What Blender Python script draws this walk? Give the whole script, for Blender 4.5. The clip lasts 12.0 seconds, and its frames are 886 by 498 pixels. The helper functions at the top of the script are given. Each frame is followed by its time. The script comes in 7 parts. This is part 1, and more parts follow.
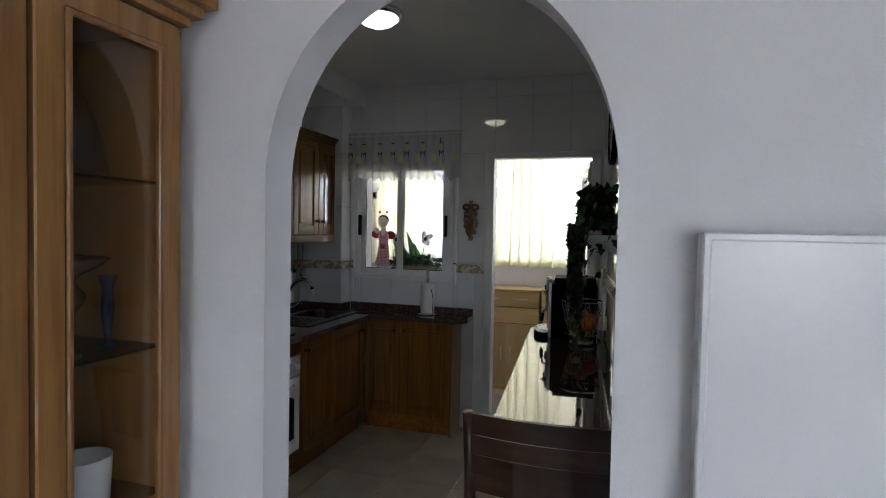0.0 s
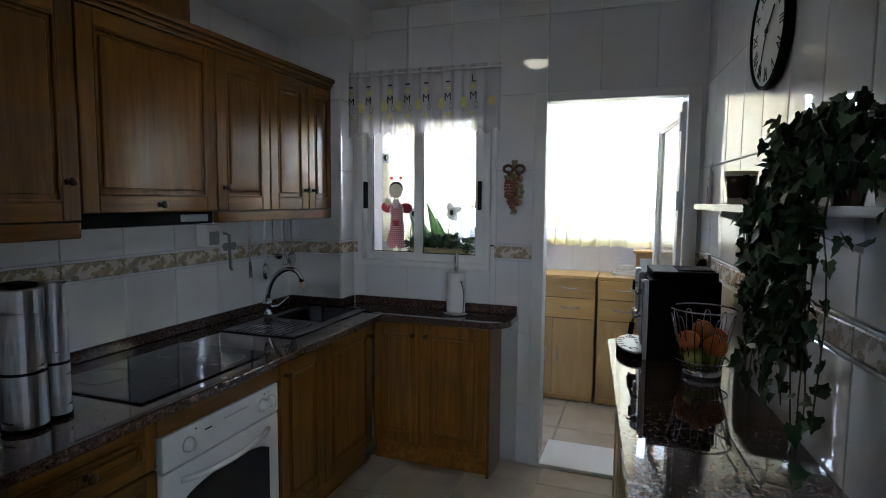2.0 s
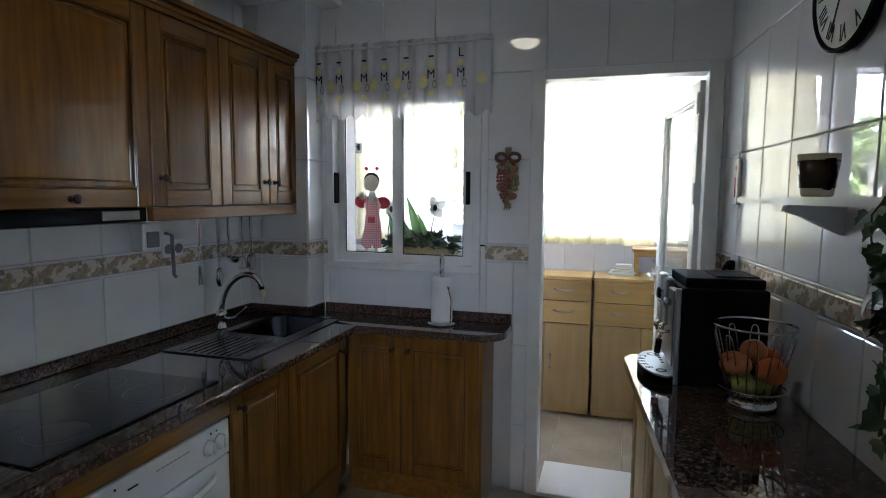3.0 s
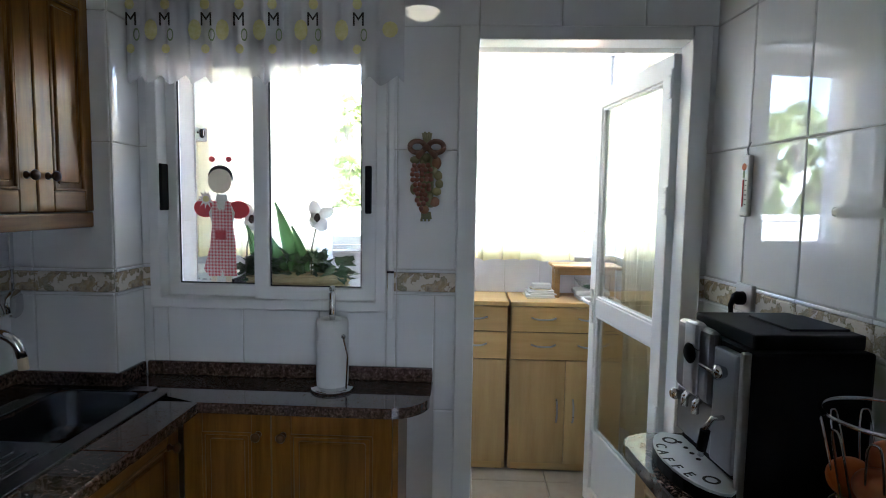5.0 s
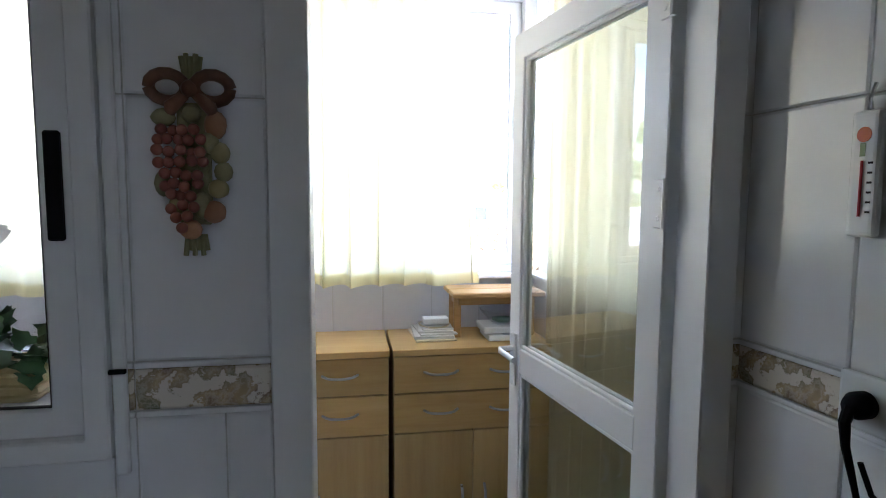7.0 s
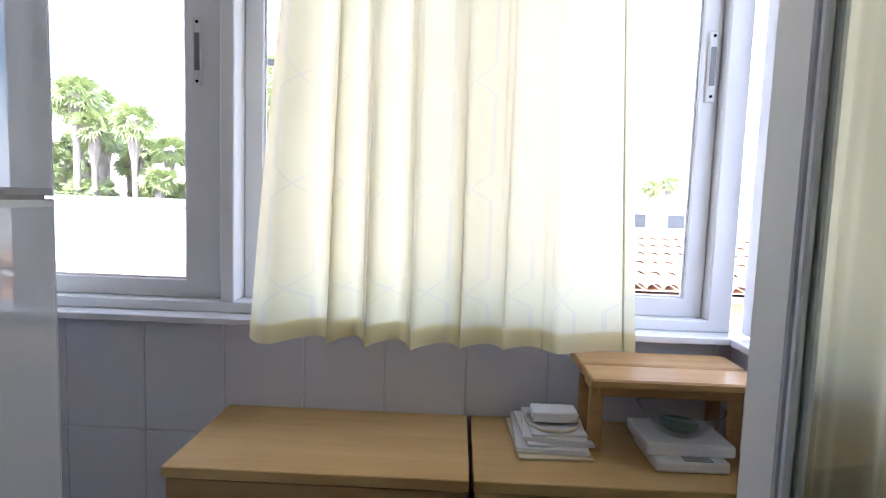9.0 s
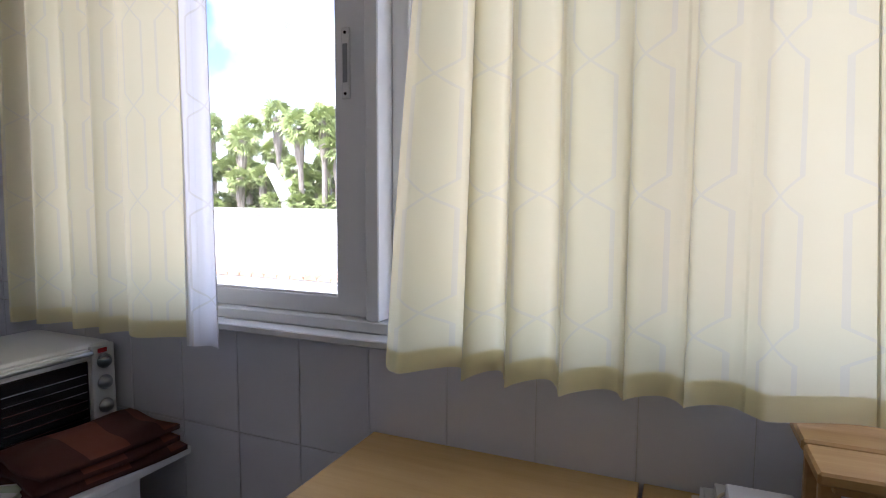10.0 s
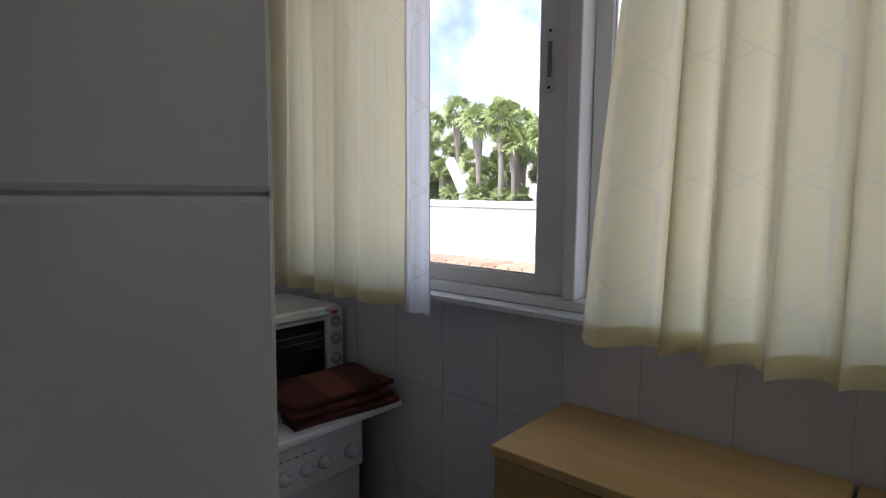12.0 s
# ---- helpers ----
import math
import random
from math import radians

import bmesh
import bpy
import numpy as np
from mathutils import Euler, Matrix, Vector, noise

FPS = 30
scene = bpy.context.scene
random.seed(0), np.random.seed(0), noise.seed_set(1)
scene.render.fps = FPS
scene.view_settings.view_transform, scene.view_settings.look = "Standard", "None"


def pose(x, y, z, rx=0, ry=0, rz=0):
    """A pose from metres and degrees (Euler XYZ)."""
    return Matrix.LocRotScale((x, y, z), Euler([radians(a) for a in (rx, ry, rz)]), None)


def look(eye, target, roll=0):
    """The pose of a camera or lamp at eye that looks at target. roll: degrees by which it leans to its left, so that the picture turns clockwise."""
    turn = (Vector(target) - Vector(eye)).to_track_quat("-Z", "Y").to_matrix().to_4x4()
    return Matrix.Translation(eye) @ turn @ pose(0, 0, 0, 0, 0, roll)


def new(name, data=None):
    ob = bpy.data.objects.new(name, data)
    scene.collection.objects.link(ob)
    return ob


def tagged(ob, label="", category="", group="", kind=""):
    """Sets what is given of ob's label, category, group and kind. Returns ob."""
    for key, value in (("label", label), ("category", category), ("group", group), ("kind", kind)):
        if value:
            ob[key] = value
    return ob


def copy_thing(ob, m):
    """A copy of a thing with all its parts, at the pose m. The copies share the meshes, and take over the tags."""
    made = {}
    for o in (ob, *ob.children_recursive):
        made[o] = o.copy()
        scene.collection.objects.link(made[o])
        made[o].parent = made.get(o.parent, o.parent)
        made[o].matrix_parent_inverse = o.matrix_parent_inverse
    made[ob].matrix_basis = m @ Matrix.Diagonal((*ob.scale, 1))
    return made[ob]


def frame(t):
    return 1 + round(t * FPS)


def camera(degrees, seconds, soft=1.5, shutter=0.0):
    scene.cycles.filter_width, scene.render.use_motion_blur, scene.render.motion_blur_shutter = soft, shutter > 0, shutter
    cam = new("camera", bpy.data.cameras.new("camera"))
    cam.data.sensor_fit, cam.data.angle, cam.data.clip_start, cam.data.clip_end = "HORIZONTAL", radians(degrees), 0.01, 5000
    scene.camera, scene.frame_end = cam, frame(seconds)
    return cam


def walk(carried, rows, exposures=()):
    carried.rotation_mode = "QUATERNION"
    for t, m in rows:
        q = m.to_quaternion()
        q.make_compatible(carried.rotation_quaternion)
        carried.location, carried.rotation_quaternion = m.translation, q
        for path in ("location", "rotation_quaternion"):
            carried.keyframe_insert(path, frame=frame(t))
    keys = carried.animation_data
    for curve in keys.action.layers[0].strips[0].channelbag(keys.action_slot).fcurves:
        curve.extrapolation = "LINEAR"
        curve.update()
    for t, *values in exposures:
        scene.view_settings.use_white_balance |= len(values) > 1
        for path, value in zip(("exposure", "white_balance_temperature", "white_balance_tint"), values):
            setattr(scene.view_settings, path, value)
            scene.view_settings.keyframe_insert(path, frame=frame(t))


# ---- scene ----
cam = camera(76.9, 12.0, soft=1.0)
PATH = [
    (0, (0.924, -4.098, 1.516), (0.312, -2.195, 1.447), 1.1),
    (0.5, (0.828, -3.881, 1.505), (0.18, -1.99, 1.433), 0.9),
    (1, (0.719, -3.678, 1.501), (0.066, -1.79, 1.401), 0.3),
    (1.5, (0.576, -3.371, 1.521), (-0.076, -1.485, 1.378), 0.9),
    (2, (0.504, -3.092, 1.511), (-0.163, -1.215, 1.339), 0.5),
    (2.5, (0.411, -2.906, 1.506), (-0.22, -1.017, 1.318), 0.4),
    (4.5, (0.049, -2.122, 1.501), (-0.223, -0.148, 1.331), 0.7),
    (5, (-0.028, -1.935, 1.505), (-0.115, 0.056, 1.337), 0.9),
    (5.5, (-0.027, -1.703, 1.499), (0.037, 0.289, 1.339), 0.9),
    (6, (0.015, -1.447, 1.508), (0.194, 0.538, 1.341), 0.6),
    (6.5, (0.031, -1.195, 1.522), (0.365, 0.769, 1.354), 0.3),
    (8.5, (0.17, -0.154, 1.53), (0.352, 1.826, 1.317), 1.2),
    (9, (0.165, 0.033, 1.523), (0.116, 2.024, 1.344), 2.0),
    (9.5, (0.237, 0.179, 1.535), (-0.229, 2.116, 1.366), 1.2),
    (10, (0.268, 0.274, 1.536), (-0.517, 2.105, 1.365), 0.3),
    (10.5, (0.257, 0.292, 1.525), (-0.727, 2.026, 1.367), 0.0),
    (11, (0.256, 0.259, 1.523), (-0.813, 1.941, 1.362), 0.1),
    (11.5, (0.268, 0.22, 1.521), (-0.867, 1.857, 1.345), 0.3),
    (12, (0.274, 0.133, 1.518), (-1.026, 1.64, 1.317), 0.5),
]
EXPOSURES = [(0.0, 2.75, 5850, 13), (1.0, 2.95, 5700, 13), (2.5, 3.55, 5350, 12), (5.5, 3.72, 5350, 11), (6.5, 3.35, 5450, 12), (8.5, 2.17, 5400, 18), (9.2, 1.94, 5520, 19), (10.0, 1.33, 5720, 20), (11.0, 0.86, 5880, 20), (12.0, 0.58, 5850, 17)]
walk(cam, [(t, look(eye, target, roll)) for t, eye, target, roll in PATH], EXPOSURES)

# ---- light ----
world = bpy.data.worlds.new("world")
scene.world = world
world.use_nodes = True
wn = world.node_tree
sky = wn.nodes.new("ShaderNodeTexSky")
sky.sky_type, sky.sun_disc = "NISHITA", False
SUN_ELEV, SUN_TURN = radians(52), radians(200)
sky.sun_elevation, sky.sun_rotation = SUN_ELEV, SUN_TURN
sky.altitude, sky.air_density, sky.dust_density = 20, 1.0, 1.4
# thin drifting clouds over the blue
tc = wn.nodes.new("ShaderNodeTexCoord")
cn = wn.nodes.new("ShaderNodeTexNoise")
cn.inputs["Scale"].default_value, cn.inputs["Detail"].default_value = 2.6, 7
cr = wn.nodes.new("ShaderNodeValToRGB")
cr.color_ramp.elements[0].position, cr.color_ramp.elements[1].position = 0.41, 0.61
cm = wn.nodes.new("ShaderNodeMixRGB")
cm.inputs[2].default_value = (13, 13.4, 14, 1)
wn.links.new(tc.outputs["Generated"], cn.inputs["Vector"])
wn.links.new(cn.outputs["Fac"], cr.inputs[0])
wn.links.new(cr.outputs[0], cm.inputs[0])
wn.links.new(sky.outputs[0], cm.inputs[1])
wn.links.new(cm.outputs[0], wn.nodes["Background"].inputs[0])
wn.nodes["Background"].inputs[1].default_value = 0.15
sun = new("sun", bpy.data.lights.new("sun", "SUN"))
sun.data.energy, sun.data.angle, sun.data.color = 5.0, radians(0.53), (1, 0.95, 0.88)
sun_from = Vector((math.sin(SUN_TURN) * math.cos(SUN_ELEV), math.cos(SUN_TURN) * math.cos(SUN_ELEV), math.sin(SUN_ELEV)))
sun.matrix_basis = look(sun_from * 50, (0, 0, 0))

# ---- materials ----
def nodes(name):
    m = bpy.data.materials.new(name)
    m.use_nodes = True
    return m, m.node_tree, m.node_tree.nodes["Principled BSDF"]


def coords(t, kind="Object", scale=(1, 1, 1)):
    c = t.nodes.new("ShaderNodeTexCoord")
    p = t.nodes.new("ShaderNodeMapping")
    p.inputs["Scale"].default_value = scale
    t.links.new(c.outputs[kind], p.inputs["Vector"])
    return p.outputs[0]


def noise_tex(t, vec, scale, detail=4, rough=0.55):
    n = t.nodes.new("ShaderNodeTexNoise")
    n.inputs["Scale"].default_value, n.inputs["Detail"].default_value, n.inputs["Roughness"].default_value = scale, detail, rough
    t.links.new(vec, n.inputs["Vector"])
    return n.outputs["Fac"]


def ramp(t, fac, stops):
    r = t.nodes.new("ShaderNodeValToRGB")
    e = r.color_ramp.elements
    while len(e) < len(stops):
        e.new(0.5)
    for k, (p, c) in zip(e, stops):
        k.position, k.color = p, (*c, 1)
    t.links.new(fac, r.inputs[0])
    return r.outputs[0]


def blend(t, fac, a, b, mode="MIX"):
    m = t.nodes.new("ShaderNodeMixRGB")
    m.blend_type = mode
    for i, v in ((0, fac), (1, a), (2, b)):
        if isinstance(v, (int, float)):
            m.inputs[i].default_value = v
        elif isinstance(v, tuple):
            m.inputs[i].default_value = (*v, 1)
        else:
            t.links.new(v, m.inputs[i])
    return m.outputs[0]


def bump(t, bsdf, height, strength, dist=0.002):
    b = t.nodes.new("ShaderNodeBump")
    b.inputs["Strength"].default_value, b.inputs["Distance"].default_value = strength, dist
    t.links.new(height, b.inputs["Height"])
    t.links.new(b.outputs[0], bsdf.inputs["Normal"])


def surf(name, c1, c2, scale=6, rough=0.5, metal=0.0, fine=60, relief=0.1, stretch=(1, 1, 1), coat=0.0, spread=0.08, own=0.0):
    """A surface with broad and fine variation of tone, gloss and relief."""
    m, t, b = nodes(name)
    v = coords(t, "Object", stretch)
    big, small = noise_tex(t, v, scale), noise_tex(t, v, fine, 3)
    col = ramp(t, big, [(0.3, c1), (0.7, c2)])
    col = blend(t, 0.35, col, blend(t, small, c1, c2), "MIX")
    if own:
        info = t.nodes.new("ShaderNodeObjectInfo")
        k = t.nodes.new("ShaderNodeMapRange")
        k.inputs[3].default_value, k.inputs[4].default_value = 1 - own, 1 + own
        t.links.new(info.outputs["Random"], k.inputs[0])
        col = blend(t, 1.0, col, k.outputs[0], "MULTIPLY")
    t.links.new(col, b.inputs["Base Color"])
    r = t.nodes.new("ShaderNodeMapRange")
    r.inputs[3].default_value, r.inputs[4].default_value = max(0.01, rough - spread), min(1, rough + spread)
    t.links.new(big, r.inputs[0])
    t.links.new(r.outputs[0], b.inputs["Roughness"])
    b.inputs["Metallic"].default_value = metal
    b.inputs["Coat Weight"].default_value, b.inputs["Coat Roughness"].default_value = coat, 0.06
    if relief:
        bump(t, b, small, relief)
    return m


def wood(name, dark, mid, light, grain=(22, 22, 1.6), rough=0.3, coat=0.55, relief=0.07):
    """Varnished wood with grain along the local z (stretch says which way)."""
    m, t, b = nodes(name)
    v = coords(t, "Object", grain)
    w = noise_tex(t, v, 1.6, 6, 0.6)
    f = noise_tex(t, coords(t, "Object", tuple(g * 6 for g in grain)), 2.2, 3)
    info = t.nodes.new("ShaderNodeObjectInfo")
    k = t.nodes.new("ShaderNodeMapRange")
    k.inputs[3].default_value, k.inputs[4].default_value = 0.82, 1.15
    t.links.new(info.outputs["Random"], k.inputs[0])
    col = ramp(t, w, [(0.28, dark), (0.5, mid), (0.75, light)])
    col = blend(t, 0.25, col, blend(t, f, dark, light))
    col = blend(t, 1.0, col, k.outputs[0], "MULTIPLY")
    t.links.new(col, b.inputs["Base Color"])
    b.inputs["Roughness"].default_value = rough
    b.inputs["Specular IOR Level"].default_value = 0.22
    b.inputs["Coat Weight"].default_value, b.inputs["Coat Roughness"].default_value = coat, 0.08
    bump(t, b, w, relief, 0.001)
    return m


def granite(name):
    m, t, b = nodes(name)
    v = coords(t)
    n1 = noise_tex(t, v, 95, 3, 0.7)
    vo = t.nodes.new("ShaderNodeTexVoronoi")
    vo.inputs["Scale"].default_value = 140
    t.links.new(v, vo.inputs["Vector"])
    col = ramp(t, n1, [(0.35, (0.012, 0.009, 0.008)), (0.47, (0.06, 0.036, 0.028)), (0.58, (0.115, 0.072, 0.055)), (0.72, (0.24, 0.175, 0.14))])
    col = blend(t, ramp(t, vo.outputs["Distance"], [(0.12, (1, 1, 1)), (0.3, (0, 0, 0))]), col, (0.03, 0.022, 0.02))
    col = blend(t, 0.3, col, ramp(t, noise_tex(t, v, 9), [(0.3, (0.036, 0.024, 0.018)), (0.7, (0.105, 0.07, 0.055))]))
    t.links.new(col, b.inputs["Base Color"])
    b.inputs["Roughness"].default_value = 0.03
    b.inputs["Specular IOR Level"].default_value = 0.55
    b.inputs["Coat Weight"].default_value, b.inputs["Coat Roughness"].default_value = 0.3, 0.02
    return m


def pane_glass(name, tint=(1, 1, 1), gloss_rough=0.0, more=0.0):
    m = bpy.data.materials.new(name)
    m.use_nodes = True
    t = m.node_tree
    t.nodes.remove(t.nodes["Principled BSDF"])
    tr, gl, mx, fr, pw, sc_ = (t.nodes.new("ShaderNode" + k) for k in ("BsdfTransparent", "BsdfGlossy", "MixShader", "LayerWeight", "Math", "MapRange"))
    tr.inputs[0].default_value = (*tint, 1)
    gl.inputs["Roughness"].default_value = gloss_rough
    fr.inputs[0].default_value = 0.5
    pw.operation = "POWER"
    pw.inputs[1].default_value = 4.5 - more
    sc_.inputs[3].default_value, sc_.inputs[4].default_value = 0.045, 0.95
    t.links.new(fr.outputs["Facing"], pw.inputs[0])
    t.links.new(pw.outputs[0], sc_.inputs[0])
    t.links.new(sc_.outputs[0], mx.inputs[0])
    t.links.new(tr.outputs[0], mx.inputs[1])
    t.links.new(gl.outputs[0], mx.inputs[2])
    t.links.new(mx.outputs[0], t.nodes["Material Output"].inputs[0])
    return m


def cloth_light(name, c1, c2, through_c, share=0.55, holes=0.0, weave=900, pattern=True):
    """Thin cloth: part scattered back, part let through, part open weave."""
    m = bpy.data.materials.new(name)
    m.use_nodes = True
    t = m.node_tree
    b = t.nodes["Principled BSDF"]
    v = coords(t)
    n = noise_tex(t, v, 3)
    col = ramp(t, n, [(0.3, c1), (0.7, c2)])
    b.inputs["Roughness"].default_value = 0.9
    tl, mx = t.nodes.new("ShaderNodeBsdfTranslucent"), t.nodes.new("ShaderNodeMixShader")
    fine = noise_tex(t, v, weave, 2)
    if pattern:
        # woven lattice: long hexagons, drawn with the sine of two slanted directions
        sep = t.nodes.new("ShaderNodeSeparateXYZ")
        uv = t.nodes.new("ShaderNodeUVMap")
        t.links.new(uv.outputs[0], sep.inputs[0])

        def calc(op, a, bb=None):
            k = t.nodes.new("ShaderNodeMath")
            k.operation = op
            for i, x in ((0, a), (1, bb)):
                if x is None:
                    continue
                if isinstance(x, (int, float)):
                    k.inputs[i].default_value = x
                else:
                    t.links.new(x, k.inputs[i])
            return k.outputs[0]
        row = calc("FRACT", calc("DIVIDE", sep.outputs[1], 0.25))
        tri = calc("ABSOLUTE", calc("SUBTRACT", row, 0.5))
        wob = calc("MINIMUM", calc("MULTIPLY", tri, 2.4), 0.31)
        d = None
        for sign in (1, -1):
            u = calc("FRACT", calc("ADD", calc("DIVIDE", sep.outputs[0], 0.15), calc("MULTIPLY", wob, sign * 1.0)))
            e = calc("ABSOLUTE", calc("SUBTRACT", u, 0.5))
            d = e if d is None else calc("MINIMUM", d, e)
        line = calc("LESS_THAN", d, 0.03)
        col = blend(t, calc("MULTIPLY", line, 0.55), col, (0.86, 0.84, 0.78))
        bump(t, b, line, 0.5, 0.002)
    else:
        bump(t, b, fine, 0.15, 0.0006)
    tcol = blend(t, 0.6, col, through_c, "MIX")
    if pattern:
        tcol = blend(t, calc("MULTIPLY", line, 0.42), tcol, (0.5, 0.48, 0.4))
    t.links.new(col, b.inputs["Base Color"])
    t.links.new(tcol, tl.inputs[0])
    mx.inputs[0].default_value = share
    t.links.new(b.outputs[0], mx.inputs[1])
    t.links.new(tl.outputs[0], mx.inputs[2])
    out = mx.outputs[0]
    if holes:
        tp, m2 = t.nodes.new("ShaderNodeBsdfTransparent"), t.nodes.new("ShaderNodeMixShader")
        m2.inputs[0].default_value = holes
        t.links.new(out, m2.inputs[1])
        t.links.new(tp.outputs[0], m2.inputs[2])
        out = m2.outputs[0]
    t.links.new(out, t.nodes["Material Output"].inputs[0])
    return m


def border_mat(name):
    """Glazed frieze: cream ground with painted fruit and leaves."""
    m, t, b = nodes(name)
    v = coords(t)
    n = noise_tex(t, v, 26, 5, 0.65)
    hue = noise_tex(t, v, 17, 2)
    ink = ramp(t, n, [(0.49, (0, 0, 0)), (0.53, (0.85, 0.85, 0.85)), (0.6, (0.5, 0.5, 0.5)), (0.64, (0.8, 0.8, 0.8))])
    paint = ramp(t, hue, [(0.36, (0.11, 0.12, 0.05)), (0.5, (0.28, 0.2, 0.09)), (0.58, (0.4, 0.28, 0.12)), (0.68, (0.16, 0.09, 0.05))])
    t.links.new(blend(t, ink, (0.7, 0.64, 0.55), paint), b.inputs["Base Color"])
    b.inputs["Roughness"].default_value = 0.12
    bump(t, b, n, 0.25, 0.001)
    return m


def glow(name, colour, strength):
    m = bpy.data.materials.new(name)
    m.use_nodes = True
    t = m.node_tree
    t.nodes.remove(t.nodes["Principled BSDF"])
    e = t.nodes.new("ShaderNodeEmission")
    e.inputs[0].default_value, e.inputs[1].default_value = (*colour, 1), strength
    t.links.new(e.outputs[0], t.nodes["Material Output"].inputs[0])
    return m


PLASTER = surf("wall_plaster", (0.72, 0.72, 0.73), (0.79, 0.79, 0.79), 1.6, 0.75, fine=140, relief=0.35)
CEIL = surf("ceiling_paint", (0.74, 0.74, 0.74), (0.8, 0.8, 0.79), 1.2, 0.8, fine=90, relief=0.12)
GROUT = surf("grout", (0.5, 0.49, 0.47), (0.6, 0.58, 0.56), 9, 0.85, fine=300)
TILE = surf("glazed_tile", (0.77, 0.775, 0.79), (0.82, 0.82, 0.83), 1.1, 0.014, fine=5, relief=0.0, own=0.015, spread=0.006)
TILE.node_tree.nodes["Principled BSDF"].inputs["Specular IOR Level"].default_value = 0.85
UTILE = surf("utility_tile", (0.65, 0.645, 0.69), (0.71, 0.705, 0.74), 1.4, 0.12, fine=6, relief=0.01, own=0.02, spread=0.03)
BORDER = border_mat("frieze_tile")
FLOORT = surf("floor_tile", (0.4, 0.34, 0.27), (0.52, 0.46, 0.38), 4.5, 0.18, fine=26, relief=0.02, own=0.04)
OAK = wood("honey_oak", (0.084, 0.03, 0.0034), (0.175, 0.071, 0.009), (0.27, 0.122, 0.019))
OAK_H = wood("honey_oak_cross", (0.084, 0.03, 0.0034), (0.175, 0.071, 0.009), (0.27, 0.122, 0.019), grain=(22, 1.6, 22))
PINE = wood("dresser_wood", (0.16, 0.072, 0.022), (0.28, 0.14, 0.045), (0.37, 0.2, 0.07), coat=0.4)
BEECH = wood("beech_laminate", (0.44, 0.29, 0.12), (0.52, 0.36, 0.16), (0.58, 0.415, 0.2), grain=(14, 14, 1.2), rough=0.42, coat=0.1)
BEECH_H = wood("beech_laminate_top", (0.45, 0.275, 0.1), (0.53, 0.35, 0.14), (0.6, 0.42, 0.185), grain=(1.2, 14, 14), rough=0.4, coat=0.15)
STOOLW = wood("stool_wood", (0.36, 0.2, 0.075), (0.48, 0.29, 0.12), (0.58, 0.38, 0.18), grain=(1.4, 18, 18), rough=0.45, coat=0.15)
WALNUT = wood("dark_chair_wood", (0.022, 0.01, 0.006), (0.045, 0.02, 0.011), (0.07, 0.033, 0.017), grain=(2, 20, 20))
GRANITE = granite("brown_granite")
WHITE = surf("white_enamel", (0.74, 0.75, 0.76), (0.79, 0.79, 0.79), 3, 0.22, fine=40, relief=0.02)
ALU = surf("white_aluminium", (0.77, 0.775, 0.785), (0.8, 0.8, 0.8), 1.5, 0.3, fine=9, relief=0.0, spread=0.02)
BOILER = surf("boiler_enamel", (0.7, 0.7, 0.66), (0.75, 0.75, 0.7), 3, 0.3, fine=40, relief=0.02)
GREY = surf("grey_plastic", (0.2, 0.215, 0.23), (0.26, 0.275, 0.29), 8, 0.4)
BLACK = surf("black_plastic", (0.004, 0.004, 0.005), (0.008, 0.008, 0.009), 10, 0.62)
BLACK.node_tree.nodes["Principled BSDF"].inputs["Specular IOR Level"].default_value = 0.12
RUBBER = surf("black_gasket", (0.01, 0.01, 0.01), (0.02, 0.02, 0.02), 10, 0.6)
HOB = surf("hob_glass", (0.006, 0.006, 0.007), (0.01, 0.01, 0.011), 5, 0.05, relief=0, spread=0.01)
HOB.node_tree.nodes["Principled BSDF"].inputs["Specular IOR Level"].default_value = 0.28
STEEL = surf("brushed_steel", (0.42, 0.43, 0.45), (0.52, 0.53, 0.55), 5, 0.3, 1.0, fine=220, relief=0.05, stretch=(1, 1, 8))
# sink steel darkened: the dim surroundings it mirrors are put into its base colour
SINKSTEEL_DIM = surf("sink_steel_dim", (0.085, 0.088, 0.098), (0.12, 0.123, 0.135), 5, 0.24, 1.0, fine=220, relief=0.05)
CHROME = surf("chrome", (0.62, 0.63, 0.65), (0.7, 0.71, 0.73), 4, 0.1, 1.0, relief=0, spread=0.04)
DARKMETAL = surf("machine_metal", (0.2, 0.2, 0.21), (0.29, 0.29, 0.3), 5, 0.34, 0.9, fine=160, relief=0.04)
BRONZE = surf("bronze_knob", (0.05, 0.026, 0.012), (0.1, 0.05, 0.022), 30, 0.35, 0.7)
GLASS = pane_glass("window_glass")
DGLASS = pane_glass("door_glass", (0.93, 0.95, 0.94), 0.0, 1.5)
CRYSTAL = pane_glass("crystal", (0.975, 0.98, 0.985), 0.0, 0.1)
SMOKE = pane_glass("smoked_glass", (0.6, 0.55, 0.48), 0.02)
OVENGLASS = surf("oven_glass", (0.008, 0.008, 0.009), (0.014, 0.014, 0.015), 5, 0.08, relief=0)
CURTAIN = cloth_light("cream_curtain", (0.76, 0.73, 0.575), (0.79, 0.77, 0.65), (0.84, 0.755, 0.44), 0.56)
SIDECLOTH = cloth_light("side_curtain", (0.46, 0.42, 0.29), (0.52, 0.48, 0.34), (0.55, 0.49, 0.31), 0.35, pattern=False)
HEM = cloth_light("curtain_hem", (0.74, 0.69, 0.5), (0.78, 0.74, 0.57), (0.86, 0.77, 0.46), 0.6, pattern=False)
LINING = cloth_light("white_lining", (0.78, 0.78, 0.8), (0.82, 0.82, 0.84), (0.9, 0.9, 0.93), 0.6)
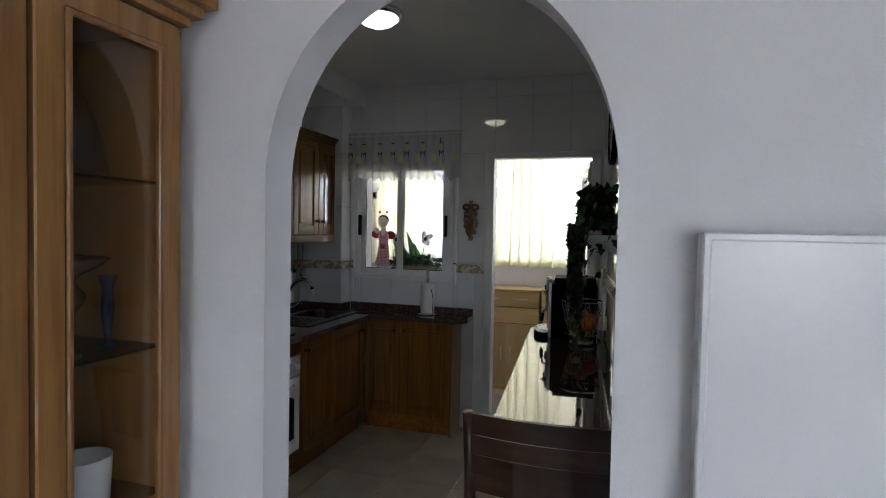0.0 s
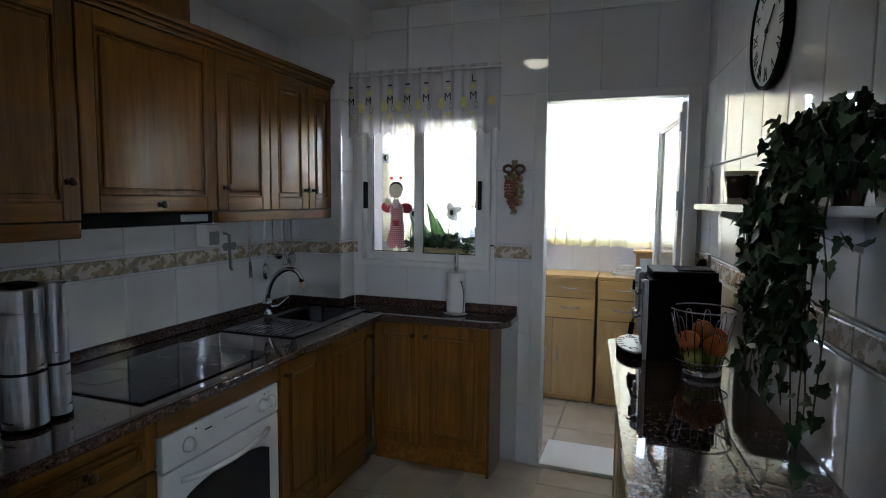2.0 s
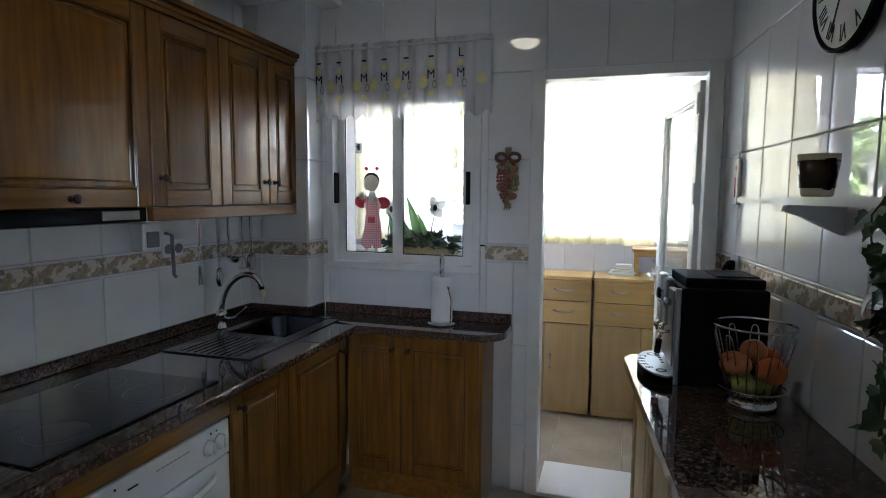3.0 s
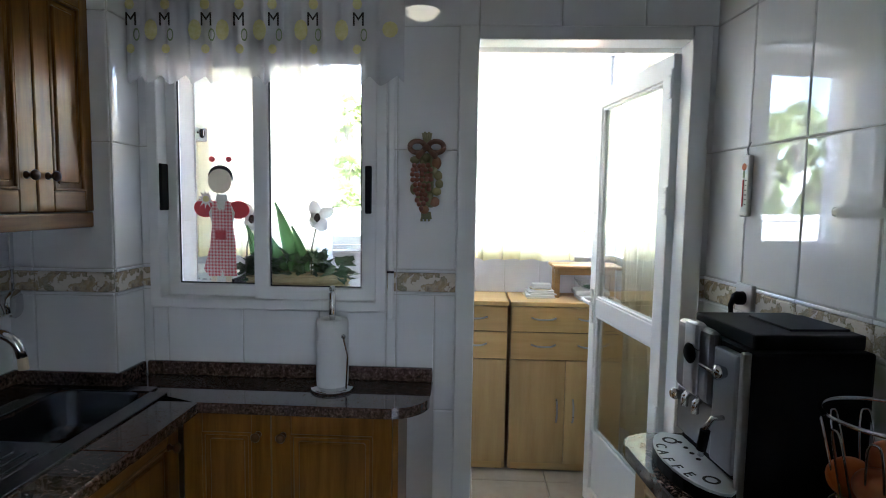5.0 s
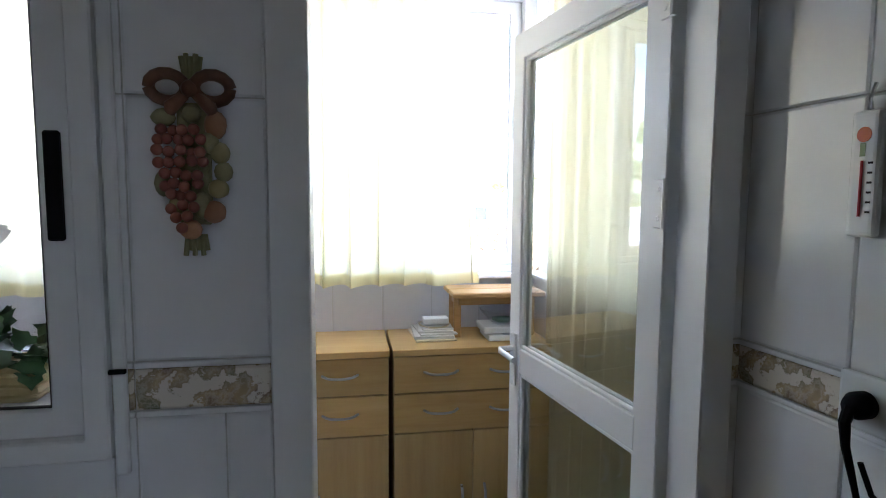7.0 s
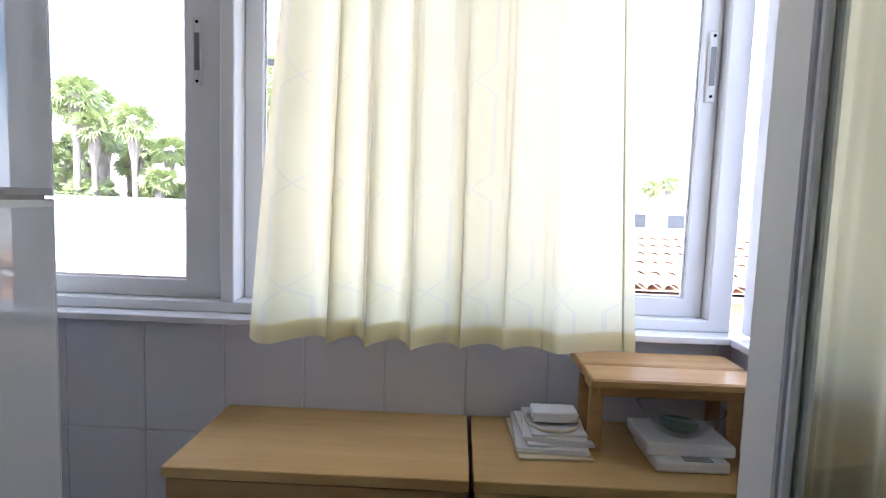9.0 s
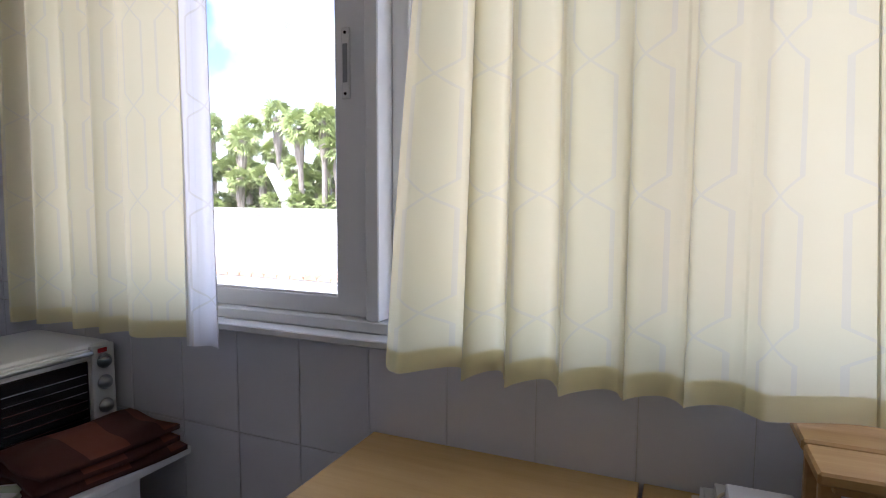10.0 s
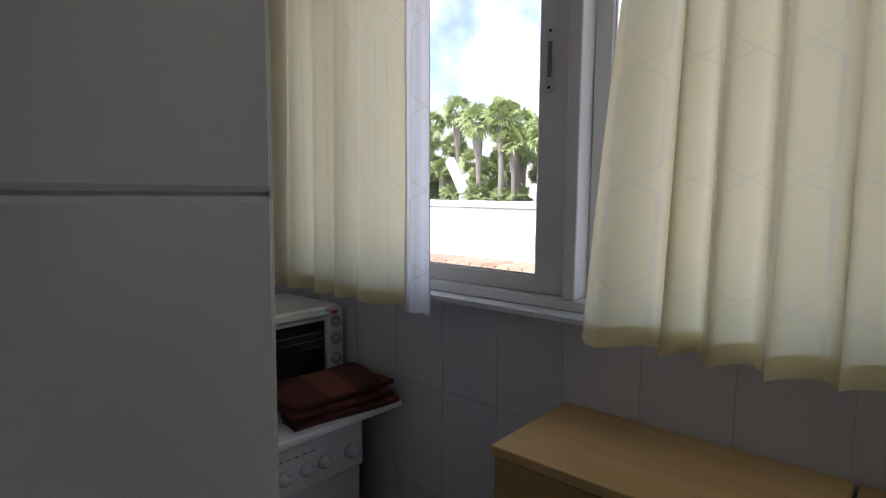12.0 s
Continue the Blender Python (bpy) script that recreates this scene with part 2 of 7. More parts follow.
SHEER = cloth_light("sheer_voile", (0.8, 0.79, 0.82), (0.85, 0.84, 0.87), (0.88, 0.88, 0.9), 0.4, 0.34, pattern=False)
IVY = surf("ivy_leaf", (0.018, 0.05, 0.016), (0.05, 0.11, 0.035), 25, 0.42, fine=120, relief=0.15, own=0.35)
BLADE = cloth_light("silk_leaf", (0.06, 0.14, 0.05), (0.16, 0.26, 0.13), (0.2, 0.4, 0.12), 0.4, pattern=False)
PETAL = cloth_light("silk_petal", (0.6, 0.58, 0.56), (0.72, 0.71, 0.69), (0.7, 0.66, 0.6), 0.45, pattern=False)
IVYPALE = surf("ivy_leaf_pale", (0.14, 0.2, 0.09), (0.05, 0.1, 0.035), 40, 0.45, own=0.3)
STEM = surf("stem", (0.07, 0.075, 0.03), (0.12, 0.1, 0.05), 40, 0.6)
PALMLEAF = surf("palm_frond", (0.2, 0.27, 0.08), (0.42, 0.47, 0.19), 3, 0.5, relief=0)
PALMBARK = surf("palm_bark", (0.2, 0.17, 0.14), (0.34, 0.3, 0.25), 6, 0.9, fine=40, relief=0.4)
RENDER_W = surf("white_render", (0.66, 0.64, 0.6), (0.74, 0.72, 0.69), 0.6, 0.85, fine=12, relief=0.1)
RENDER_O = surf("ochre_render", (0.5, 0.28, 0.17), (0.58, 0.34, 0.2), 0.6, 0.85, fine=12, relief=0.1)
TERRA = surf("terracotta", (0.36, 0.22, 0.14), (0.52, 0.36, 0.24), 2.5, 0.8, fine=20, relief=0.2, own=0.15)
GROUNDM = surf("outside_paving", (0.3, 0.27, 0.23), (0.4, 0.37, 0.32), 0.2, 0.9, fine=3, relief=0.1)
DARKWIN = surf("dark_window", (0.03, 0.035, 0.04), (0.06, 0.065, 0.07), 3, 0.15, relief=0)
PAPER = surf("paper", (0.7, 0.7, 0.7), (0.76, 0.76, 0.75), 14, 0.85, fine=90, relief=0.2)
RED = surf("red_cloth", (0.42, 0.03, 0.04), (0.55, 0.06, 0.07), 20, 0.8)
def gingham(name):
    """Red and white woven check, about 6 mm a square."""
    m, t, b = nodes(name)
    col = None
    for axis in ((160, 0.001, 0.001), (0.001, 0.001, 160)):
        w = t.nodes.new("ShaderNodeTexChecker")
        w.inputs["Scale"].default_value = 1.0
        w.inputs[1].default_value, w.inputs[2].default_value = (0.62, 0.1, 0.13, 1), (0.8, 0.62, 0.62, 1)
        t.links.new(coords(t, "Object", axis), w.inputs["Vector"])
        col = w.outputs[0] if col is None else blend(t, 0.5, col, w.outputs[0])
    t.links.new(col, b.inputs["Base Color"])
    b.inputs["Roughness"].default_value = 0.8
    return m


GINGHAM = gingham("red_check")
CREAM = surf("cream_paint", (0.64, 0.56, 0.4), (0.7, 0.62, 0.46), 20, 0.6)
SKIN = surf("painted_face", (0.76, 0.66, 0.5), (0.8, 0.71, 0.55), 20, 0.6)
DAISY = surf("white_petal", (0.75, 0.74, 0.7), (0.8, 0.79, 0.75), 20, 0.6)
YELLOW = surf("lemon_print", (0.62, 0.58, 0.2), (0.74, 0.7, 0.4), 60, 0.8)
GREENINK = surf("green_print", (0.22, 0.28, 0.16), (0.3, 0.36, 0.22), 30, 0.8)
INK = surf("black_print", (0.015, 0.015, 0.017), (0.03, 0.03, 0.032), 30, 0.8)
ORANGE = surf("orange_peel", (0.5, 0.1, 0.02), (0.58, 0.16, 0.03), 9, 0.5, fine=120, relief=0.3)
APPLE = surf("apple_skin", (0.42, 0.06, 0.03), (0.5, 0.22, 0.06), 7, 0.35)
LIME = surf("lime_skin", (0.45, 0.4, 0.05), (0.32, 0.38, 0.07), 9, 0.45, fine=120, relief=0.2)
TERRAC = surf("grape_plaster", (0.22, 0.075, 0.052), (0.33, 0.135, 0.09), 30, 0.55, own=0.2)
OLIVE = surf("plaster_leaf", (0.2, 0.19, 0.09), (0.32, 0.29, 0.15), 30, 0.6)
BROWNCLOTH = surf("brown_towel", (0.05, 0.013, 0.008), (0.08, 0.022, 0.012), 5, 0.95, fine=400, relief=0.6)
BROWNCLOTH2 = surf("russet_towel_stripe", (0.13, 0.035, 0.018), (0.17, 0.05, 0.026), 5, 0.95, fine=400, relief=0.6)
MINT = surf("mint_napkin", (0.48, 0.56, 0.46), (0.56, 0.62, 0.53), 12, 0.9, fine=300, relief=0.3)
BLUECLOTH = surf("blue_cloth", (0.08, 0.28, 0.5), (0.12, 0.36, 0.6), 9, 0.8)
DARKCUP = surf("brown_glaze", (0.05, 0.03, 0.02), (0.09, 0.055, 0.035), 12, 0.25)
WICKER = surf("wicker", (0.4, 0.3, 0.14), (0.52, 0.42, 0.22), 60, 0.7, fine=200, relief=0.5)
LAMPGLOW = glow("lamp_glass", (1.0, 0.84, 0.55), 0.7)

# ---- builders ----
BASE = {}


def thing(name, base, label, category, group="", rot=None):
    """An Empty at the base of a thing. Its parts are built in the place's own metres."""
    e = new(name)
    e.empty_display_size = 0.05
    BASE[e] = Vector(base)
    e.matrix_basis = (rot or Matrix()) @ Matrix.Translation(base)
    return tagged(e, label, category, group)


def mesh_of(bm, name, mats, smooth=False):
    me = bpy.data.meshes.new(name)
    bmesh.ops.recalc_face_normals(bm, faces=bm.faces[:])
    bm.to_mesh(me)
    bm.free()
    for m in mats if isinstance(mats, (list, tuple)) else [mats]:
        me.materials.append(m)
    if smooth:
        for p in me.polygons:
            p.use_smooth = True
    return me


def part(name, bm, material, parent, label="", smooth=False):
    root = parent
    while root.parent:
        root = root.parent
    if root in BASE:
        bmesh.ops.translate(bm, verts=bm.verts[:], vec=-BASE[root])
    ob = new(name, mesh_of(bm, name, material, smooth))
    ob.parent = parent
    return tagged(ob, label)


def structure(name, bm, material, label="", smooth=False):
    return tagged(new(name, mesh_of(bm, name, material, smooth)), label, name.split("_")[0], "", "structure")


def box(x0, x1, y0, y1, z0, z1, r=0.0, bm=None, seg=1, mi=0):
    out = bm or bmesh.new()
    g = bmesh.ops.create_cube(out, size=1, matrix=Matrix.Translation(((x0 + x1) / 2, (y0 + y1) / 2, (z0 + z1) / 2)) @ Matrix.Diagonal((abs(x1 - x0), abs(y1 - y0), abs(z1 - z0), 1)))
    vs = g["verts"]
    fs = {f for v in vs for f in v.link_faces}
    if r:
        es = list({e for v in vs for e in v.link_edges})
        res = bmesh.ops.bevel(out, geom=es, offset=r, segments=seg, affect="EDGES", profile=0.6)
        fs = set(res["faces"]) | {f for f in fs if f.is_valid}
    for f in fs:
        f.material_index = mi
    return out


def ring(x0, x1, z0, z1, wl, wr, wb, wt, y0, y1, m=None, bm=None):
    """A closed rectangular frame in the x-z plane, between y0 and y1, of the given widths."""
    out = bm or bmesh.new()
    o = [(x0, z0), (x1, z0), (x1, z1), (x0, z1)]
    i = [(x0 + wl, z0 + wb), (x1 - wr, z0 + wb), (x1 - wr, z1 - wt), (x0 + wl, z1 - wt)]
    vs = [[out.verts.new((x, y, z)) for x, z in loop] for y in (y0, y1) for loop in (o, i)]
    for k in range(4):
        j = (k + 1) % 4
        out.faces.new((vs[0][k], vs[0][j], vs[1][j], vs[1][k]))
        out.faces.new((vs[2][k], vs[3][k], vs[3][j], vs[2][j]))
        out.faces.new((vs[0][k], vs[2][k], vs[2][j], vs[0][j]))
        out.faces.new((vs[1][k], vs[1][j], vs[3][j], vs[3][k]))
    allv = [v for r_ in vs for v in r_]
    es = list({e for v in allv for e in v.link_edges})
    bmesh.ops.bevel(out, geom=es, offset=min(0.003, abs(y1 - y0) / 4, wl / 4), segments=1, affect="EDGES")
    if m:
        bmesh.ops.transform(out, matrix=m, verts=out.verts[:])
    return out


def rod(p, q, r, n=10, bm=None, r2=None):
    """A round bar from p to q."""
    out = bm or bmesh.new()
    p, q = Vector(p), Vector(q)
    d = q - p
    m = Matrix.Translation((p + q) / 2) @ d.to_track_quat("Z", "Y").to_matrix().to_4x4()
    bmesh.ops.create_cone(out, cap_ends=True, segments=n, radius1=r, radius2=r if r2 is None else r2, depth=d.length, matrix=m)
    return out


def tube(points, r, n=8, bm=None):
    """A round bar along a line of points."""
    out = bm or bmesh.new()
    pts = [Vector(p) for p in points]
    rings = []
    for i, p in enumerate(pts):
        d = (pts[min(i + 1, len(pts) - 1)] - pts[max(i - 1, 0)]).normalized()
        a = d.orthogonal() if not rings else (rings[-1][1] - d * rings[-1][1].dot(d))
        a = a.normalized()
        b = d.cross(a)
        rr = r[i] if isinstance(r, (list, tuple)) else r
        rings.append(([out.verts.new(p + (a * math.cos(k * math.tau / n) + b * math.sin(k * math.tau / n)) * rr) for k in range(n)], a))
    for (r0, _), (r1, _) in zip(rings, rings[1:]):
        for k in range(n):
            out.faces.new((r0[k], r0[(k + 1) % n], r1[(k + 1) % n], r1[k]))
    out.faces.new(rings[0][0][::-1])
    out.faces.new(rings[-1][0])
    return out


def lathe(profile, centre=(0, 0, 0), n=24, bm=None, m=None):
    """Profile of (radius, height) turned about the upright axis."""
    out = bm or bmesh.new()
    rings = []
    for r, z in profile:
        rings.append([out.verts.new((r * math.cos(k * math.tau / n), r * math.sin(k * math.tau / n), z)) for k in range(n)] if r > 1e-5 else [out.verts.new((0, 0, z))])
    for a, b in zip(rings, rings[1:]):
        for k in range(n):
            j = (k + 1) % n
            if len(a) == 1 and len(b) == 1:
                continue
            if len(a) == 1:
                out.faces.new((a[0], b[j], b[k]))
            elif len(b) == 1:
                out.faces.new((a[k], a[j], b[0]))
            else:
                out.faces.new((a[k], a[j], b[j], b[k]))
    vs = [v for ring in rings for v in ring]
    bmesh.ops.transform(out, matrix=Matrix.Translation(centre) @ (m or Matrix()), verts=vs)
    return out


def blob(c, size, bm=None, sub=2, jitter=0.0):
    out = bm or bmesh.new()
    g = bmesh.ops.create_icosphere(out, subdivisions=sub, radius=1)
    for v in g["verts"]:
        v.co *= 1 + random.uniform(-jitter, jitter)
        v.co = Vector(c) + Vector((v.co.x * size[0], v.co.y * size[1], v.co.z * size[2]))
    return out


def outline(pts, depth, bm=None, m=None, mi=0):
    """A flat shape of some thickness from its outline in the x-z plane, front towards -y."""
    out = bm or bmesh.new()
    f = [out.verts.new((x, 0, z)) for x, z in pts]
    b = [out.verts.new((x, depth, z)) for x, z in pts]
    fs = [out.faces.new(f), out.faces.new(b[::-1])]
    n = len(pts)
    for i in range(n):
        fs.append(out.faces.new((f[i], b[i], b[(i + 1) % n], f[(i + 1) % n])))
    for q in fs:
        q.material_index = mi
    if m:
        bmesh.ops.transform(out, matrix=m, verts=f + b)
    return out


def lettering(body, size, m, name, parent, material, thick=0.0006):
    c = bpy.data.curves.new("lettering", "FONT")
    c.body, c.size, c.align_x, c.align_y, c.extrude = body, size, "CENTER", "CENTER", thick
    o = new("lettering", c)
    bpy.context.view_layer.update()
    me = bpy.data.meshes.new_from_object(o.evaluated_get(bpy.context.evaluated_depsgraph_get()))
    bpy.data.objects.remove(o)
    bm = bmesh.new()
    bm.from_mesh(me)
    bpy.data.meshes.remove(me)
    bmesh.ops.transform(bm, matrix=m, verts=bm.verts[:])
    return part(name, bm, material, parent)


TILE_MESH = {}


def tiles(wall, m, u0, u1, v0, v1, pu, pv, ou, ov, holes=(), material=None, name="tile", gap=0.0025, rise=0.005):
    """Lays tiles on a plane m (local x along, y up, z out). Joints lie at ou + k pu and ov + k pv. Holes are left out."""
    material = material or TILE
    for i in range(math.floor((u0 - ou) / pu), math.ceil((u1 - ou) / pu)):
        for j in range(math.floor((v0 - ov) / pv), math.ceil((v1 - ov) / pv)):
            rects = [(max(u0, ou + i * pu), min(u1, ou + (i + 1) * pu), max(v0, ov + j * pv), min(v1, ov + (j + 1) * pv))]
            for h0, h1, g0, g1 in holes:
                cut = []
                for a, b, c, d in rects:
                    if a >= h1 or b <= h0 or c >= g1 or d <= g0:
                        cut.append((a, b, c, d))
                        continue
                    if a < h0:
                        cut.append((a, h0, c, d))
                    if b > h1:
                        cut.append((h1, b, c, d))
                    if c < g0:
                        cut.append((max(a, h0), min(b, h1), c, g0))
                    if d > g1:
                        cut.append((max(a, h0), min(b, h1), g1, d))
                rects = cut
            for a, b, c, d in rects:
                w, h = b - a - gap, d - c - gap
                if w < 0.012 or h < 0.012:
                    continue
                key = (round(w, 3), round(h, 3), rise, material.name)
                if key not in TILE_MESH:
                    bm = bmesh.new()
                    e = min(0.004, w / 4, h / 4)
                    lo = [bm.verts.new((sx * w / 2, sy * h / 2, 0)) for sx, sy in ((-1, -1), (1, -1), (1, 1), (-1, 1))]
                    md = [bm.verts.new((sx * w / 2, sy * h / 2, rise * 0.6)) for sx, sy in ((-1, -1), (1, -1), (1, 1), (-1, 1))]
                    hi = [bm.verts.new((sx * (w / 2 - e), sy * (h / 2 - e), rise)) for sx, sy in ((-1, -1), (1, -1), (1, 1), (-1, 1))]
                    bm.faces.new(hi)
                    for p, q in ((lo, md), (md, hi)):
                        for k in range(4):
                            bm.faces.new((p[k], p[(k + 1) % 4], q[(k + 1) % 4], q[k]))
                    TILE_MESH[key] = mesh_of(bm, name, material)
                t = new(name, TILE_MESH[key])
                t.parent = wall
                t.matrix_basis = m @ Matrix.Translation(((a + b) / 2, (c + d) / 2, 0))


def plane_m(origin, along, out):
    a, o = Vector(along).normalized(), Vector(out).normalized()
    up = o.cross(a)
    r = Matrix((a, up, o)).transposed().to_4x4()
    return Matrix.Translation(origin) @ r


RW = pose(0.785, 0, 0, 0, 0, 5.0)
RW_TOP = RW @ Matrix.Translation((0, 0, 0.03))
RW_OFF = RW @ Matrix.Translation((-0.046, -0.055, 0.90)) @ Matrix.Diagonal((1, 1, 0.915, 1)) @ Matrix.Translation((0, 0, -0.87))

# ---- the place: floors, walls, ceilings ----
H_CEIL = 2.64
bm = box(-2.2, 3.6, -8.2, 1.62, -0.3, -0.006)
floor = structure("floor", bm, GROUT, "beige stone-look tiled floor")
tagged(floor, category="floor")

bm = bmesh.new()
W0, W1 = 0.005, 0.345
for a, b, c, d in ((-2.14, -1.16, 0, H_CEIL), (-1.16, -0.305, 0, 1.11), (-1.16, -0.305, 2.06, H_CEIL), (-0.305, -0.07, 0, H_CEIL), (-0.07, 0.77, 2.1, H_CEIL), (0.77, 1.02, 0, H_CEIL)):
    box(a, b, W0, W1, c, d, bm=bm)
wall_back = structure("wall_back", bm, GROUT, "white glazed tiled wall with a fruit frieze")

bm = box(-1.56, -1.19, -0.155, W0, 0, H_CEIL)
wall_column = structure("wall_column", bm, GROUT, "tiled corner column beside the sink")

bm = box(-1.72, -1.555, -2.96, W0, 0, H_CEIL)
wall_left = structure("wall_left", bm, GROUT, "white glazed tiled wall behind the hob and sink")

bm = box(0.005, 0.15, -2.94, 0.0, 0, H_CEIL)
wall_right = structure("wall_right", bm, GROUT, "white glazed tiled wall over the narrow worktop")
wall_right.matrix_basis = RW

# wall between living room and kitchen, with its round arch
AX, AR, SPRING, RISE = 0.5485, 0.3665, 1.60, 0.435
Y0, Y1 = -3.06, -2.96
bm = bmesh.new()
box(-1.72, AX - AR, Y0, Y1, 0, H_CEIL, bm=bm)
box(AX + AR, 3.5, Y0, Y1, 0, H_CEIL, bm=bm)
N = 40
arch_line = [(AX - AR * math.cos(math.pi * k / N), SPRING + RISE * math.sin(math.pi * k / N)) for k in range(N + 1)]
cols = []
for x, z in arch_line:
    cols.append([bm.verts.new((x, y, zz)) for y in (Y0, Y1) for zz in (z, H_CEIL)])
for p, q in zip(cols, cols[1:]):
    bm.faces.new((p[0], q[0], q[1], p[1]))
    bm.faces.new((p[2], p[3], q[3], q[2]))
    bm.faces.new((p[0], p[2], q[2], q[0]))
wall_arch = structure("wall_arch", bm, PLASTER, "rough white plaster wall with a round arch")

bm = box(-1.72, 1.2, -2.96, W0, H_CEIL, H_CEIL + 0.15)
ceiling_kitchen = structure("ceiling_kitchen", bm, CEIL, "smooth white plaster ceiling")
bm = box(-1.555, -1.06, -2.96, W0, 2.475, H_CEIL, 0.004)
beam = structure("beam", bm, CEIL, "white plaster beam over the wall cabinets")
bm = box(-0.66, 3.5, -8.2, Y0, H_CEIL, H_CEIL + 0.15)
structure("ceiling_living", bm, CEIL, "smooth white plaster ceiling")

# living room behind the camera, unseen; window openings placed to set the light
structure("wall_living_left", box(-0.66, -0.495, -8.2, Y0, 0, H_CEIL), PLASTER, "rough white plaster wall")
# side opening added to light the front of the display cabinet
bm = bmesh.new()
for a, b, c, d in ((-8.2, -6.6, 0, H_CEIL), (-5.7, Y0, 0, H_CEIL), (-6.6, -5.7, 0, 0.9), (-6.6, -5.7, 2.1, H_CEIL)):
    box(3.35, 3.5, a, b, c, d, bm=bm)
structure("wall_living_right", bm, PLASTER, "unseen rough white plaster wall with an opening added for light")
bm = bmesh.new()
for a, b, c, d in ((-0.495, 1.9, 0, H_CEIL), (2.9, 3.35, 0, H_CEIL), (1.9, 2.9, 2.2, H_CEIL), (1.9, 2.9, 0, 0.9)):
    box(a, b, -8.2, -8.0, c, d, bm=bm)
structure("wall_living_rear", bm, PLASTER, "rough white plaster wall with a wide window")

# utility room
structure("wall_utility_left", box(-2.14, -1.985, W1, 1.62, 0, 2.54), GROUT, "pale tiled wall behind the water heater")
wall_ul = scene.objects["wall_utility_left"]
bm = bmesh.new()
box(-1.985, 0.875, 1.445, 1.62, 0, 1.185, bm=bm)
box(-1.985, 0.875, 1.445, 1.62, 2.42, 2.54, bm=bm)
box(-1.985, -1.665, 1.445, 1.62, 1.185, 2.42, bm=bm)
wall_uw = structure("wall_utility_window", bm, GROUT, "pale tiled wall under the long window")
bm = bmesh.new()
box(0.875, 1.02, W1, 1.62, 0, 1.185, bm=bm)
box(0.875, 1.02, W1, 1.62, 2.42, 2.54, bm=bm)
box(0.875, 1.02, W1, 0.42, 1.185, 2.42, bm=bm)
wall_ur = structure("wall_utility_right", bm, GROUT, "pale tiled low wall under a side window")
structure("ceiling_utility", box(-2.14, 1.02, W1, 1.75, 2.54, 2.66), CEIL, "white plaster ceiling")

# ---- kitchen window in the back wall ----
win = thing("window_kitchen", (-0.73, 0.05, 1.12), "white aluminium sliding window with two panes", "window")
win["kind"] = "structure"
FX0, FX1, FZ0, FZ1 = -1.155, -0.31, 1.115, 2.055
part("window_frame", ring(FX0, FX1, FZ0, FZ1, 0.038, 0.038, 0.035, 0.035, -0.012, 0.09), ALU, win)


def sash(parent, x0, x1, z0, z1, y0, y1, left, right, bottom, top, glass=None, name="sash", seal=None):
    s = part(name, ring(x0, x1, z0, z1, left, right, bottom, top, y0, y1), ALU, parent)
    ym = (y0 + y1) / 2
    g = part("pane", box(x0 + left, x1 - right, ym - 0.002, ym + 0.002, z0 + bottom, z1 - top), glass or GLASS, s)
    g.visible_shadow = False
    e = 0.005
    part("gasket", ring(x0 + left, x1 - right, z0 + bottom, z1 - top, e, e, e, e, ym - 0.007, ym - 0.003), seal or RUBBER, s)
    return s


sl = sash(win, FX0 + 0.038, -0.755, FZ0 + 0.035, FZ1 - 0.035, 0.045, 0.075, 0.04, 0.035, 0.045, 0.045)
sr = sash(win, -0.785, FX1 - 0.038, FZ0 + 0.035, FZ1 - 0.035, 0.008, 0.038, 0.055, 0.052, 0.045, 0.045)
part("handle", box(-1.131, -1.108, -0.004, 0.044, 1.46, 1.625, 0.003), BLACK, sl, "black recessed pull")
part("handle", box(-0.387, -0.364, -0.004, 0.007, 1.46, 1.625, 0.003), BLACK, sr, "black recessed pull")
part("shutter_strap_guide", box(-0.304, -0.283, -0.012, -0.001, 1.09, 2.2, 0.003), ALU, win, "narrow shutter strap guide")
part("strap_stop", box(-0.306, -0.281, -0.02, -0.0125, 1.255, 1.262, 0.001), BLACK, win)
part("window_sill", box(-1.158, -0.307, 0.092, 0.35, 1.111, 1.15, 0.004), WHITE, win, "white outer ledge")

# ---- balcony door between kitchen and utility room ----
door = thing("door_balcony", (0.35, 0.05, 0), "white aluminium glazed door standing open", "door")
door["kind"] = "structure"
part("jamb", box(-0.066, -0.0005, -0.012, 0.09, 0, 2.095, 0.003), ALU, door)
part("jamb", box(0.7035, 0.766, -0.012, 0.09, 0, 2.095, 0.003), ALU, door)
part("head", box(0.0, 0.703, -0.012, 0.09, 2.05, 2.095, 0.003), ALU, door)
part("threshold", box(0.0, 0.703, -0.012, 0.34, 0, 0.022, 0.003), ALU, door)
HINGE, TIP = Vector((0.703, 0.10)), Vector((0.60, 0.815))
ang = math.atan2(TIP.y - HINGE.y, TIP.x - HINGE.x)
LEN = (TIP - HINGE).length
LM = Matrix.Translation((HINGE.x, HINGE.y, 0)) @ Matrix.Rotation(ang, 4, "Z")


def leaf_part(name, bm, mat, parent, label=""):
    bmesh.ops.transform(bm, matrix=LM, verts=bm.verts[:])
    return part(name, bm, mat, parent, label)


